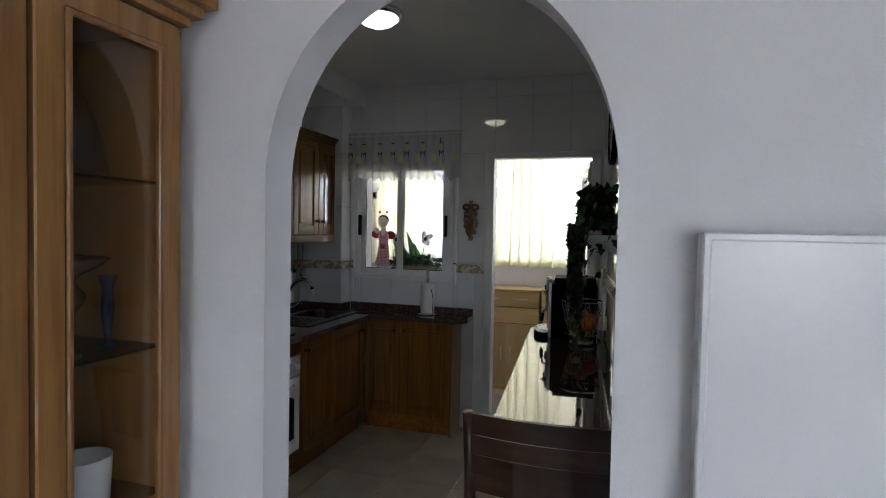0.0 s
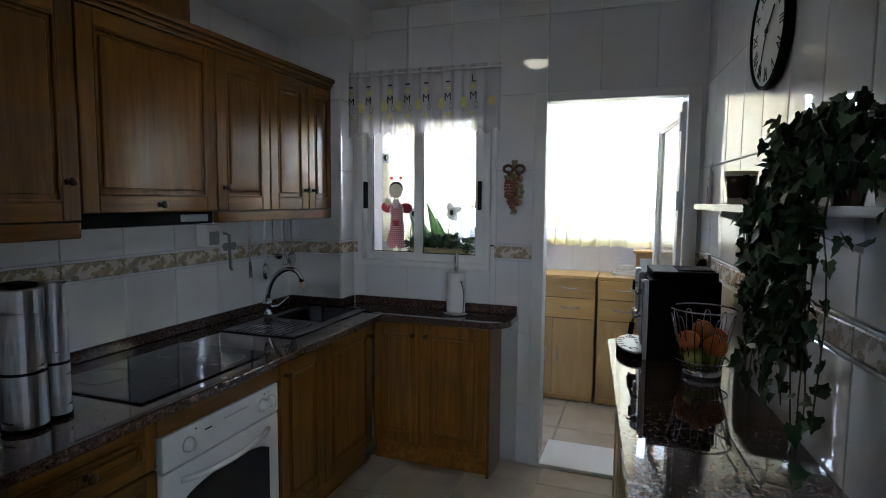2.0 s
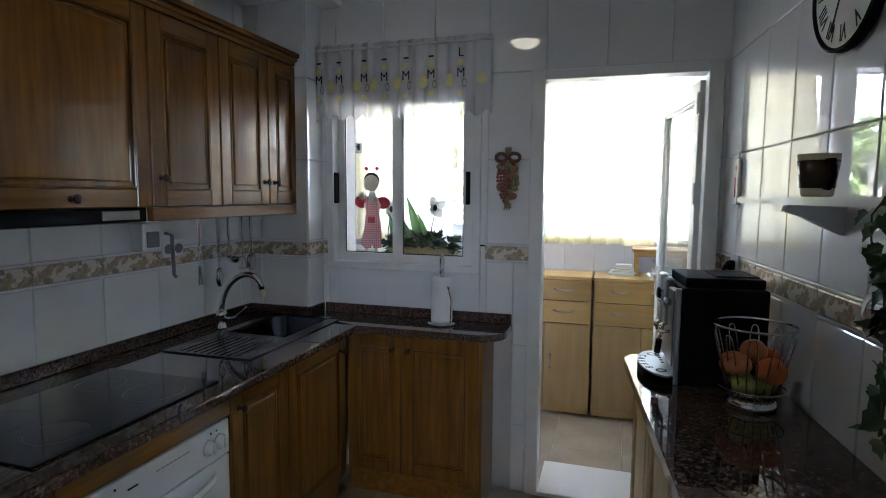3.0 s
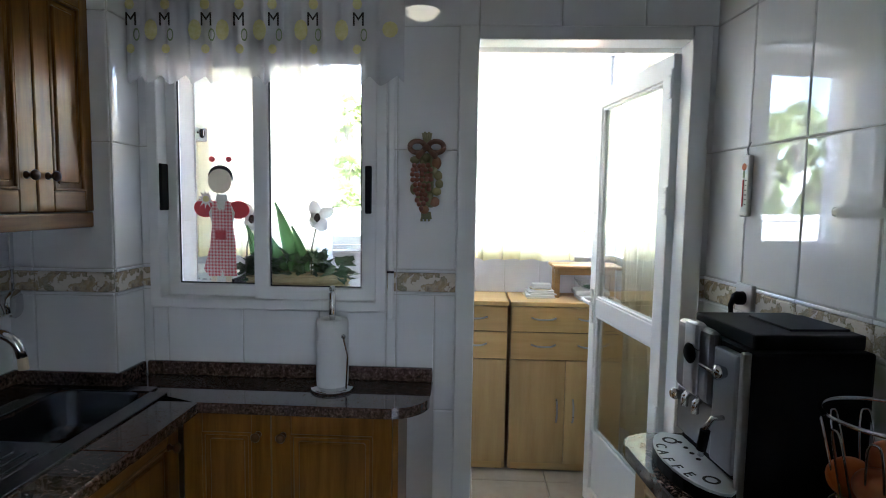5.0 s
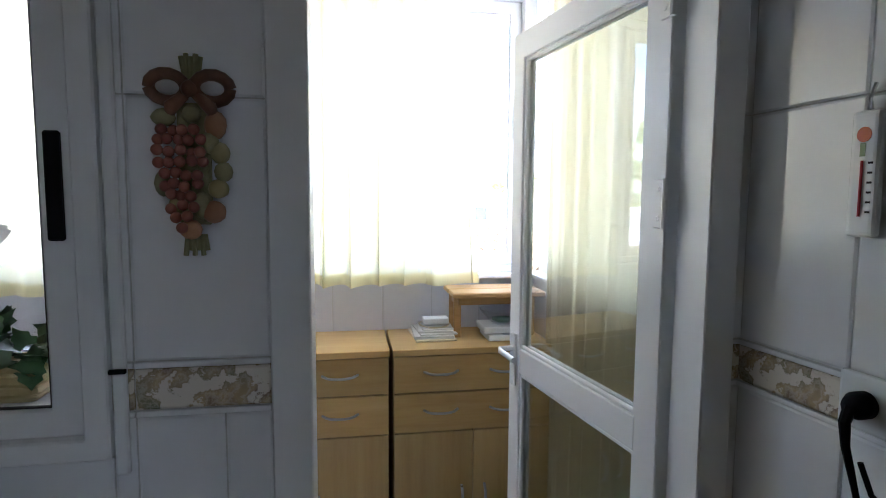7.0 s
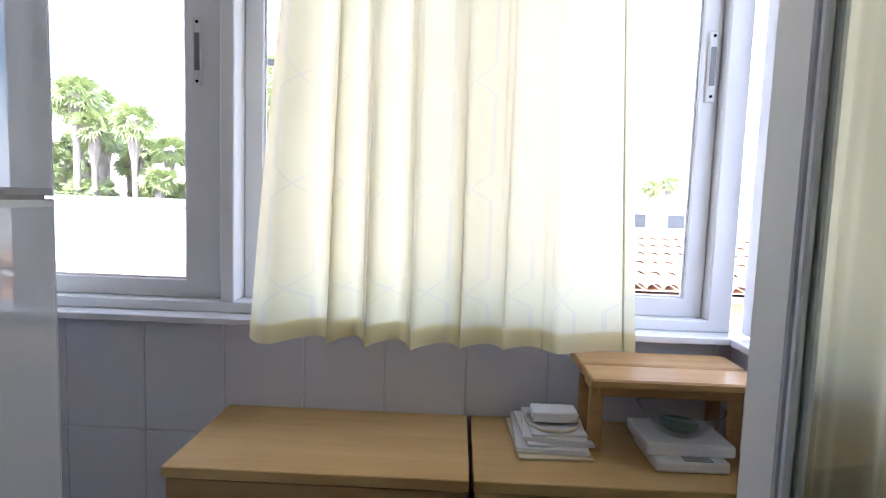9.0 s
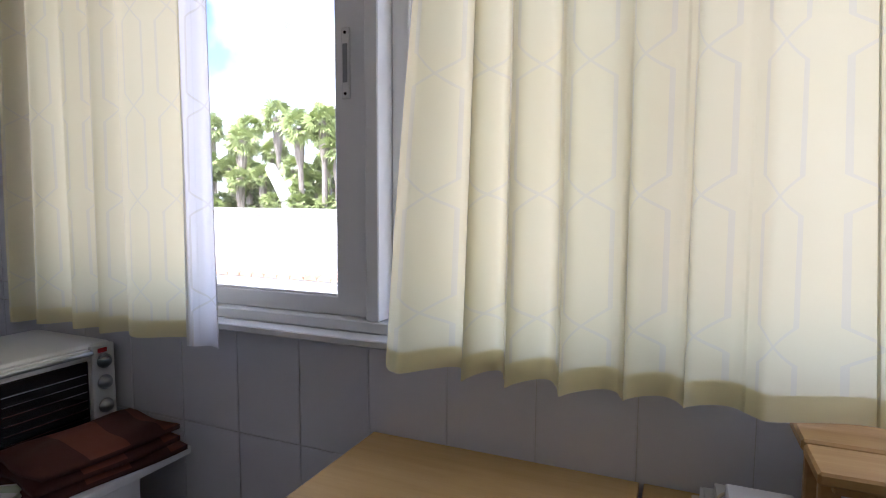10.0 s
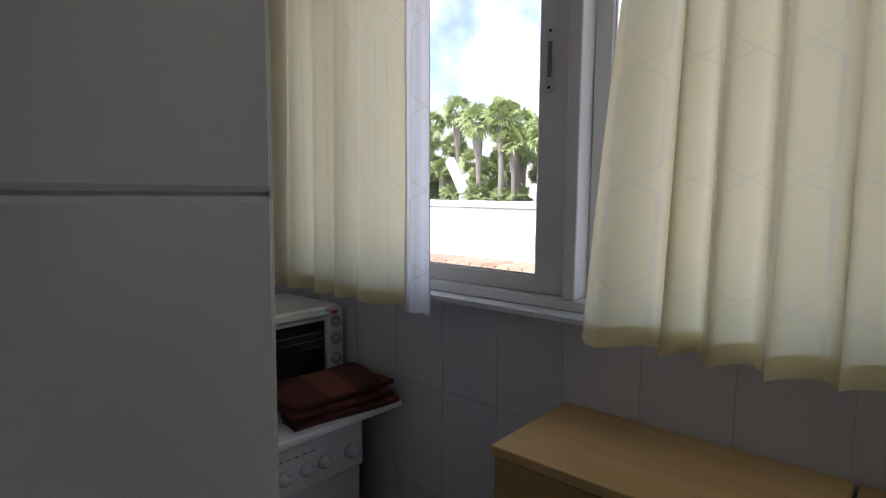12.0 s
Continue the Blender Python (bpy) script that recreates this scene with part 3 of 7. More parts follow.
TH = 0.022
leaf = leaf_part("leaf", ring(0, LEN, 0.03, 2.035, 0.075, 0.07, 0.08, 0.08, -TH, TH), ALU, door)
leaf_part("middle_rail", box(0.0755, LEN - 0.0705, -TH + 0.002, TH - 0.002, 0.975, 1.055, 0.003), ALU, leaf)
for z0, z1 in ((1.055, 1.955), (0.40, 0.975)):
    g = leaf_part("pane", box(0.075, LEN - 0.07, -0.003, 0.003, z0, z1), DGLASS, leaf, "clear door glass")
    g.visible_shadow = False
    for s in (-1, 1):
        leaf_part("glazing_bead", ring(0.075, LEN - 0.07, z0, z1, 0.012, 0.012, 0.012, 0.012, s * 0.004, s * 0.016), ALU, leaf)
leaf_part("bottom_panel", box(0.075, LEN - 0.07, -0.008, 0.008, 0.11, 0.40, 0.002), ALU, leaf)
bm = box(LEN - 0.055, LEN - 0.02, TH, TH + 0.008, 0.93, 1.1, 0.003)
tube([(LEN - 0.037, TH + 0.004, 1.05), (LEN - 0.037, TH + 0.05, 1.05), (LEN - 0.06, TH + 0.058, 1.05), (LEN - 0.15, TH + 0.055, 1.045)], 0.009, 10, bm)
leaf_part("door_handle", bm, WHITE, leaf, "white lever handle")
leaf_part("latch", box(LEN, LEN + 0.006, -0.008, 0.008, 0.94, 0.985, 0.002), STEEL, leaf)
for z in (1.93, 1.52, 0.72, 0.3):
    bm = box(-0.012, 0.03, TH, TH + 0.006, z - 0.05, z + 0.05, 0.002)
    rod((-0.006, TH + 0.006, z - 0.05), (-0.006, TH + 0.006, z + 0.05), 0.007, 8, bm)
    for k in (-0.03, 0.03):
        rod((0.016, TH + 0.006, z + k), (0.016, TH + 0.0085, z + k), 0.005, 8, bm)
    leaf_part("hinge", bm, ALU, leaf)

# ---- utility windows ----
uw = thing("window_utility", (-0.55, 1.53, 1.19), "long white aluminium sliding window over a white sill", "window")
uw["kind"] = "structure"
ZB, ZT = 1.205, 2.42
bm = bmesh.new()
box(-1.663, 0.873, 1.40, 1.66, 1.186, 1.205, 0.003, bm)
part("window_sill", bm, WHITE, uw)
part("window_frame", ring(-1.663, 0.873, ZB, ZT, 0.04, 0.058, 0.03, 0.04, 1.46, 1.58), ALU, uw)
part("mullion", box(-0.45, -0.413, 1.461, 1.579, ZB + 0.0305, ZT - 0.0405, 0.003), ALU, uw)


def latch_on(parent, x, y):
    bm = box(x - 0.012, x + 0.012, y - 0.008, y, 1.79, 1.965, 0.003)
    l = part("latch", bm, WHITE, parent)
    part("latch_slot", box(x - 0.007, x + 0.007, y - 0.0105, y - 0.0085, 1.83, 1.925, 0.001), GREY, l)
    for z in (1.803, 1.952):
        part("screw", rod((x, y - 0.0085, z), (x, y - 0.0105, z), 0.004, 8), BLACK, l)


s1 = sash(uw, -1.36, -0.452, ZB + 0.03, ZT - 0.04, 1.495, 1.525, 0.06, 0.105, 0.05, 0.05, seal=ALU)
latch_on(s1, -0.52, 1.495)
sash(uw, -1.623, -1.27, ZB + 0.03, ZT - 0.04, 1.53, 1.56, 0.06, 0.06, 0.05, 0.05, seal=ALU)
sash(uw, -0.412, 0.25, ZB + 0.03, ZT - 0.04, 1.53, 1.56, 0.05, 0.06, 0.02, 0.05, seal=ALU)
s2 = sash(uw, 0.15, 0.813, ZB + 0.03, ZT - 0.04, 1.495, 1.525, 0.06, 0.05, 0.05, 0.05, seal=ALU)
latch_on(s2, 0.79, 1.495)
part("shutter_rail", box(-0.411, 0.2, 1.575, 1.59, 1.868, 1.886, 0.002), GREY, uw, "grey outer rail")
us = thing("window_side", (0.93, 0.95, 1.19), "white aluminium side window with a white sill", "window")
us["kind"] = "structure"
part("window_sill", box(0.845, 1.05, 0.42, 1.399, 1.186, 1.205, 0.003), WHITE, us)
SWAP = Matrix(((0, 1, 0, 0), (1, 0, 0, 0), (0, 0, 1, 0), (0, 0, 0, 1)))
part("window_frame", ring(0.42, 1.459, 1.206, ZT, 0.05, 0.059, 0.054, 0.05, 0.9, 0.98, SWAP), ALU, us)
part("mullion", box(0.901, 0.979, 0.9, 0.96, 1.2605, ZT - 0.0505, 0.003), ALU, us)
for a, b in ((0.47, 0.9), (0.96, 1.40)):
    g = part("pane", box(0.938, 0.942, a, b, 1.26, ZT - 0.05), GLASS, us)
    g.visible_shadow = False

# ---- kitchen cabinets ----
def knob(parent, p, d):
    """A turned bronze knob at p, pointing along d."""
    m = Vector(d).to_track_quat("Z", "Y").to_matrix().to_4x4()
    bm = lathe([(0.0, 0.0), (0.011, 0.0), (0.011, 0.004), (0.006, 0.008), (0.0065, 0.018), (0.013, 0.022), (0.0155, 0.028), (0.012, 0.034), (0, 0.036)], p, 16, m=m)
    part("knob", bm, BRONZE, parent, "turned bronze knob", True)


def panel_door(parent, axis, face, a, b, z0, z1, out, mat=OAK, name="door", stile=0.062, knob_at=None):
    """A framed door with a raised panel. axis 'x': the door lies in a plane of constant x = face, from y a to b; out is +1 or -1."""
    t, rec = 0.02, 0.009

    def put(u0, u1, w0, w1, d0, d1, r=0.003):
        if axis == "x":
            return box(face + out * d0, face + out * d1, u0, u1, w0, w1, r)
        return box(u0, u1, face + out * d0, face + out * d1, w0, w1, r)
    cross = OAK_H if mat is OAK and axis == "x" else mat
    d = part(name, put(a + 0.001, b - 0.001, z0 + 0.001, z1 - 0.001, 0, t - rec, 0.0), mat, parent)
    part("stile", put(a, a + stile, z0, z1, t - rec, t), mat, d)
    part("stile", put(b - stile, b, z0, z1, t - rec, t), mat, d)
    part("rail", put(a + stile, b - stile, z0, z0 + stile, t - rec, t - 0.0004), cross, d)
    part("rail", put(a + stile, b - stile, z1 - stile, z1, t - rec, t - 0.0004), cross, d)
    part("raised_panel", put(a + stile + 0.022, b - stile - 0.022, z0 + stile + 0.022, z1 - stile - 0.022, t - rec, t - 0.002, 0.006), mat, d)
    e = 0.009
    turn = Matrix(((0, out, 0, face), (1, 0, 0, 0), (0, 0, 1, 0), (0, 0, 0, 1))) if axis == "x" else Matrix(((1, 0, 0, 0), (0, out, 0, face), (0, 0, 1, 0), (0, 0, 0, 1)))
    part("moulding", ring(a + stile, b - stile, z0 + stile, z1 - stile, e, e, e, e, t - rec, t + 0.002, turn), mat, d)
    if knob_at:
        knob(d, (face + out * t, knob_at[0], knob_at[1]) if axis == "x" else (knob_at[0], face + out * t, knob_at[1]), (out, 0, 0) if axis == "x" else (0, out, 0))
    return d


XU = -1.27   # plane of the wall cabinets' carcass fronts


def wall_cabinet(y0, y1, z0, z1, doors, knobs, label):
    c = thing("wall_cabinet", (-1.41, (y0 + y1) / 2, z0), label, "cabinet", "oak wall cabinets")
    part("body", box(-1.549, XU - 0.001, y0 + 0.0015, y1 - 0.0015, z0, z1, 0.002), OAK, c)
    for (a, b), k in zip(doors, knobs):
        panel_door(c, "x", XU, a + 0.003, b - 0.003, z0 + 0.003, z1 - 0.003, 1, knob_at=k)
    return c


c = wall_cabinet(-0.395, -0.13, 1.455, 2.15, [(-0.395, -0.13)], [(-0.355, 1.562)], "honey oak wall cabinet with a single panelled door")
wall_cabinet(-0.735, -0.395, 1.455, 2.15, [(-0.735, -0.395)], [(-0.435, 1.562)], "honey oak wall cabinet with a single panelled door")
wall_cabinet(-1.108, -0.735, 1.455, 2.15, [(-1.108, -0.735)], [(-1.068, 1.562)], "honey oak wall cabinet with a narrow panelled door")
hoodc = wall_cabinet(-1.742, -1.108, 1.455, 2.15, [(-1.742, -1.108)], [(-1.425, 1.487)], "wide honey oak cabinet hiding the cooker hood")
part("chimney_box", box(-1.549, -1.285, -1.56, -1.2, 2.212, 2.474, 0.004), OAK, hoodc, "oak chimney box up to the beam")
wall_cabinet(-2.3, -1.742, 1.43, 2.15, [(-2.3, -1.742)], [(-1.79, 1.562)], "honey oak wall cabinet with a panelled door")
cor = thing("cornice", (-1.3, -1.2, 2.15), "stepped oak cornice along the wall cabinets", "cornice")
for k, (dx, z0, z1) in enumerate(((0.024, 2.151, 2.17), (0.036, 2.17, 2.188), (0.05, 2.188, 2.211))):
    part("moulding", box(-1.549, XU + dx, -2.3, -0.13 + dx * 0.6, z0 + 0.0005, z1, 0.004, seg=2), OAK_H, cor)
rail = thing("light_rail", (-1.27, -0.62, 1.41), "oak light rail under the wall cabinets", "rail")
part("rail", box(-1.285, XU + 0.018, -1.105, -0.13, 1.405, 1.454, 0.006, seg=2), OAK_H, rail)
part("side_rail", box(-1.549, -1.286, -0.15, -0.13, 1.405, 1.454, 0.003), OAK, rail)
rail2 = thing("light_rail", (-1.27, -2.02, 1.39), "oak light rail under the end cabinet", "rail")
part("rail", box(-1.549, XU + 0.018, -2.3, -1.746, 1.375, 1.429, 0.006, seg=2), OAK_H, rail2)
hood = thing("cooker_hood", (-1.4, -1.42, 1.40), "slim dark cooker hood under the oak cabinet", "hood")
part("body", box(-1.549, -1.275, -1.735, -1.112, 1.405, 1.4545, 0.004), BLACK, hood)
part("filter", box(-1.52, -1.31, -1.7, -1.15, 1.4, 1.4045), GREY, hood)
part("switch_strip", box(-1.2745, -1.27, -1.3, -1.15, 1.415, 1.445, 0.001), GREY, hood)

# base units
XF = -0.93
def base_unit(y0, y1, label, top=0.835):
    c = thing("base_cabinet", ((-1.555 + XF) / 2, (y0 + y1) / 2, 0), label, "cabinet", "oak base cabinets")
    part("body", box(-1.549, XF - 0.001, y0 + 0.001, y1 - 0.001, 0.12, top), OAK, c)
    part("plinth", box(-1.5, XF - 0.025, y0 + 0.001, y1 - 0.001, 0.001, 0.119), OAK_H, c)
    return c


c = base_unit(-0.80, -0.30, "honey oak base cabinet under the sink", 0.72)
panel_door(c, "x", XF, -0.798, -0.30, 0.125, 0.825, 1, knob_at=(-0.36, 0.76))
c = base_unit(-1.155, -0.80, "honey oak base cabinet beside the oven")
panel_door(c, "x", XF, -1.152, -0.803, 0.125, 0.825, 1, knob_at=(-1.115, 0.76))
c = base_unit(-2.28, -1.79, "honey oak drawer cabinet beside the oven")
for z0, z1 in ((0.66, 0.825), (0.4, 0.652), (0.125, 0.392)):
    panel_door(c, "x", XF, -2.278, -1.793, z0, z1, 1, name="drawer", stile=0.045, knob_at=(-2.03, (z0 + z1) / 2))
c = thing("oven_housing", (-1.24, -1.4725, 0), "honey oak housing round the built-in oven", "cabinet")
part("body", box(-1.549, XF - 0.045, -1.789, -1.156, 0.12, 0.835), OAK, c)
part("plinth", box(-1.5, XF - 0.025, -1.789, -1.156, 0.001, 0.119), OAK_H, c)
part("top_rail", box(XF - 0.045, XF + 0.018, -1.787, -1.158, 0.752, 0.832, 0.002), OAK_H, c)
part("bottom_rail", box(XF - 0.045, XF + 0.018, -1.787, -1.158, 0.125, 0.165, 0.002), OAK_H, c)

oven = thing("oven", (-0.93, -1.4725, 0.17), "white built-in oven with a dark glass door", "oven")
OY0, OY1 = -1.773, -1.173
part("control_panel", box(-0.974, XF + 0.022, OY0, OY1, 0.628, 0.748, 0.005, seg=2), WHITE, oven)
for y in (-1.665, -1.275, -1.222):
    bm = lathe([(0, 0), (0.026, 0), (0.026, 0.006), (0.02, 0.01), (0.017, 0.022), (0, 0.023)], (XF + 0.022, y, 0.685), 20, m=Matrix.Rotation(math.pi / 2, 4, "Y"))
    box(XF + 0.043, XF + 0.05, y - 0.004, y + 0.004, 0.668, 0.702, 0.002, bm)
    part("knob", bm, WHITE, oven, "white control knob", True)
for y in (-1.63, -1.262, -1.235):
    part("indicator", rod((XF + 0.022, y, 0.727), (XF + 0.0235, y, 0.727), 0.0035, 8), BLACK, oven)
part("display_mark", box(XF + 0.0222, XF + 0.0232, -1.59, -1.555, 0.704, 0.709), BLACK, oven)
for k in range(8):
    part("marking", box(XF + 0.0222, XF + 0.0228, -1.49 + k * 0.017, -1.478 + k * 0.017, 0.709, 0.713), GREY, oven)
bm = box(-0.974, XF + 0.02, OY0, OY1, 0.17, 0.622, 0.005, seg=2)
d = part("door", bm, WHITE, oven)
pts = []
for k in range(13):
    f = k / 12
    pts.append((-1.70 + f * 0.46, 0.495 + 0.045 * math.sin(math.pi * f) ** 0.6))
pts += [(-1.24, 0.255), (-1.70, 0.255)]
part("door_window", outline([(p[0], p[1]) for p in pts], 0.004, m=Matrix.Translation((XF + 0.0246, 0, 0)) @ Matrix.Rotation(math.pi / 2, 4, "Z")), OVENGLASS, d)
tb = [(XF + 0.02 + 0.032 * math.sin(math.pi * k / 12) ** 0.5, -1.70 + 0.46 * k / 12, 0.575 - 0.012 * math.sin(math.pi * k / 12)) for k in range(13)]
part("handle", tube(tb, 0.011, 8), WHITE, d, "curved white handle", True)

# back base unit under the window
bu = thing("base_cabinet", (-0.6, -0.12, 0), "shallow honey oak base cabinet under the window", "cabinet", "oak base cabinets")
part("body", box(-0.929, -0.25, -0.225, 0.0, 0.12, 0.835), OAK, bu)
part("plinth", box(-0.929, -0.25, -0.215, 0.0, 0.001, 0.119), OAK_H, bu)
part("end_panel", box(-0.249, -0.232, -0.255, 0.0, 0.001, 0.835, 0.002), OAK, bu)
panel_door(bu, "y", -0.226, -0.925, -0.642, 0.125, 0.825, -1, knob_at=(-0.68, 0.76))
panel_door(bu, "y", -0.226, -0.638, -0.253, 0.125, 0.825, -1, knob_at=(-0.6, 0.76))

# worktop: long left run and the short return with a rounded end
wt = thing("worktop", (-1.2, -1.1, 0.835), "polished brown granite worktop with an upstand", "worktop")
XC = -0.857
bm = bmesh.new()
def rim(pts, z0, z1, bm):
    lo = [bm.verts.new((x, y, z0)) for x, y in pts]
    hi = [bm.verts.new((x, y, z1)) for x, y in pts]
    fs = [bm.faces.new(lo[::-1]), bm.faces.new(hi)]
    for i in range(len(pts)):
        j = (i + 1) % len(pts)
        fs.append(bm.faces.new((lo[i], lo[j], hi[j], hi[i])))
    return list({e for f in fs[:2] for e in f.edges})


HX0, HX1, SX0, SX1 = -1.40, -0.935, -1.375, -1.02
def slab(pts, bm, r=0.006):
    es = rim(pts, 0.836, 0.87, bm)
    bmesh.ops.bevel(bm, geom=es, offset=r, segments=2, affect="EDGES", profile=0.5)


# left run around the sink bowl opening (the drainer lies on the top)
slab([(-1.549, -2.3), (XC, -2.3), (XC, -0.62), (-1.549, -0.62)], bm)
part("slab", bm, GRANITE, wt)
bm = bmesh.new()
slab([(-1.549, -0.6195), (-1.35, -0.6195), (-1.35, -0.2), (-1.549, -0.2)], bm, 0.001)
part("slab", bm, GRANITE, wt)
bm = bmesh.new()
slab([(-1.05, -0.6195), (XC, -0.6195), (XC, -0.2805), (-1.05, -0.2005)], bm, 0.001)
part("slab", bm, GRANITE, wt)
bm = bmesh.new()
rnd = [(-0.14 - 0.13 + 0.13 * math.sin(k * math.pi / 20), -0.28 + 0.13 - 0.13 * math.cos(k * math.pi / 20)) for k in range(11)]
slab([(-1.549, -0.155), (-1.549, -0.1995), (-1.05, -0.1995), (-0.99, -0.28)] + rnd + [(-0.14, -0.002), (-1.188, -0.002), (-1.188, -0.155)], bm)
part("slab", bm, GRANITE, wt)
bm = bmesh.new()
box(-1.548, -1.53, -2.3, -0.158, 0.8705, 0.92, 0.004, bm)
box(-1.53, -1.19, -0.175, -0.158, 0.8705, 0.92, 0.004, bm)
box(-1.187, -1.17, -0.175, -0.02, 0.8705, 0.92, 0.004, bm)
box(-1.17, -0.142, -0.02, -0.0025, 0.8705, 0.92, 0.004, bm)
part("upstand", bm, GRANITE, wt)

hob = thing("hob", (-1.17, -1.5, 0.87), "black glass ceramic hob set in the worktop", "hob")
part("glass_top", box(HX0, HX1, -1.82, -1.18, 0.8705, 0.876, 0.002), HOB, hob)
for x, y, r in ((-1.28, -1.66, 0.09), (-1.28, -1.33, 0.075), (-1.06, -1.66, 0.075), (-1.06, -1.33, 0.09)):
    bm = lathe([(r - 0.0015, 0.0), (r - 0.0015, 0.0004), (r, 0.0004), (r, 0.0)], (x, y, 0.8761), 36)
    part("cooking_zone", bm, GREY, hob)

sink = thing("sink", (-1.2, -0.52, 0.87), "stainless steel sink with a ribbed drainer", "sink")
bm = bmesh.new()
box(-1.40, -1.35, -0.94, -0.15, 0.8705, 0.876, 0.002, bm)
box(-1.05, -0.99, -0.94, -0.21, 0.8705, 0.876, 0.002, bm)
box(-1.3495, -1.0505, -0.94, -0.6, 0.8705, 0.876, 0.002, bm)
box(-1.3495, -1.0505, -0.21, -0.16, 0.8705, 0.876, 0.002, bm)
rm = part("rim", bm, SINKSTEEL_DIM, sink)
bm = bmesh.new()
NB = 28
prof = [(1.0, 0.8745), (0.97, 0.862), (0.93, 0.77), (0.8, 0.735), (0.12, 0.73)]
rings = []
for s, z in prof:
    rr = []
    for k in range(NB):
        a = k * math.tau / NB
        ca, sa = math.cos(a), math.sin(a)
        ex = 0.5
        rr.append(bm.verts.new((-1.2 + s * 0.155 * math.copysign(abs(ca) ** ex, ca), -0.405 + s * 0.2 * math.copysign(abs(sa) ** ex, sa), z)))
    rings.append(rr)
for p, q in zip(rings, rings[1:]):
    for k in range(NB):
        bm.faces.new((p[k], p[(k + 1) % NB], q[(k + 1) % NB], q[k]))
bm.faces.new(rings[-1])
part("bowl", bm, SINKSTEEL_DIM, sink, "deep steel bowl", True)
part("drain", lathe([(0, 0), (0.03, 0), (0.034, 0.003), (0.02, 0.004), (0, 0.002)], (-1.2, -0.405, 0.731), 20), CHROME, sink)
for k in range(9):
    part("drainer_rib", box(-1.33 + k * 0.032, -1.322 + k * 0.032, -0.92, -0.66, 0.8765, 0.8785, 0.001), SINKSTEEL_DIM, sink)

tap = thing("tap", (-1.43, -0.53, 0.87), "chrome mixer tap with a tall curved spout", "tap")
part("base", lathe([(0, 0), (0.028, 0), (0.028, 0.006), (0.022, 0.012), (0.021, 0.05), (0.026, 0.06), (0.022, 0.085), (0, 0.088)], (-1.44, -0.53, 0.8705), 20), CHROME, tap, smooth=True)
arc = []
for k in range(15):
    f = k / 14
    a = math.pi * 0.98 * f
    arc.append((-1.44 + 0.12 * (1 - math.cos(a)) * 0.80, -0.53 + 0.05 * f, 0.95 + 0.18 * math.sin(a * 0.82) ** 0.9))
part("spout", tube(arc, 0.0135, 12), CHROME, tap, smooth=True)
part("nozzle", rod(arc[-1], (arc[-1][0] + 0.003, arc[-1][1], arc[-1][2] - 0.035), 0.013, 14), CREAM, tap, "cream spray nozzle")
part("lever", tube([(-1.42, -0.53, 0.915), (-1.38, -0.515, 0.92), (-1.34, -0.50, 0.955), (-1.325, -0.495, 0.975)], [0.011, 0.008, 0.006, 0.004], 8), CHROME, tap, smooth=True)

# ---- valance over the kitchen window ----
def cloth_sheet(x0, x1, z0, z1, y, folds, depth, nx=120, nz=14, drop=0.0, flare=0.0, phase=0.0, uvw=None, scallop=0.0, bounds=None, taper=0.0):
    """A hanging cloth with soft uneven folds, with its own UV in metres. bounds: where each fold ends, as shares of the width."""
    bm = bmesh.new()
    uv = bm.loops.layers.uv.new("UVMap")
    grid = []
    for i in range(nx + 1):
        f = i / nx
        col = []
        ph = phase + folds * math.tau * (f + 0.018 * math.sin(9 * f + phase) + 0.01 * math.sin(23 * f))
        lean = 0.0
        if bounds:
            k = max(i_ for i_ in range(len(bounds) - 1) if f >= bounds[i_] - 1e-9)
            inner = (f - bounds[k]) / (bounds[k + 1] - bounds[k])
            ph = math.tau * (k + inner)
            lean = 0.35
        for j in range(nz + 1):
            g = j / nz
            amp = depth * (0.55 + 0.45 * (1 - g)) * (0.75 + 0.25 * math.sin(5.3 * f + 1.1 * phase))
            if bounds:
                amp *= 1.25 - 0.6 * f
                wav = ph + 0.25 * math.sin(3.1 * g + 1.7 * k)
                s = math.sin(wav + lean * math.sin(wav))
                yy = y - amp * s - 0.12 * amp * math.sin(0.37 * ph + 4 * g)
            else:
                s = math.sin(ph)
                yy = y - amp * math.copysign(abs(s) ** 0.8, s) - 0.25 * amp * math.sin(2.3 * ph + 1)
            mid = f - 0.5
            xx = x0 + f * (x1 - x0) + ((2 * mid) ** 5 / 2 if bounds else mid) * flare * (1 - g) + (0.015 if bounds else 0.006) * math.cos(ph) * (0.4 + 0.6 * (1 - g)) * (1 if 0.02 < f < 0.98 else 0) + taper * g * (1 - f) ** 4
            zl = z0 + (drop * (0.9 * math.cos(ph + 0.6) + 0.5 * math.sin(1.7 * k)) if bounds else drop * math.sin(ph * 0.5 + 0.6) * 0.5) - scallop * abs(math.sin(ph * 0.5 + math.pi / 4))
            col.append(bm.verts.new((xx, yy, zl + g * (z1 - zl))))
        grid.append(col)
    wide = uvw or (x1 - x0) * 1.5
    for i in range(nx):
        for j in range(nz):
            fc = bm.faces.new((grid[i][j], grid[i + 1][j], grid[i + 1][j + 1], grid[i][j + 1]))
            for lp, (a, b) in zip(fc.loops, ((i, j), (i + 1, j), (i + 1, j + 1), (i, j + 1))):
                lp[uv].uv = (a / nx * wide, b / nz * (z1 - z0))
    return bm


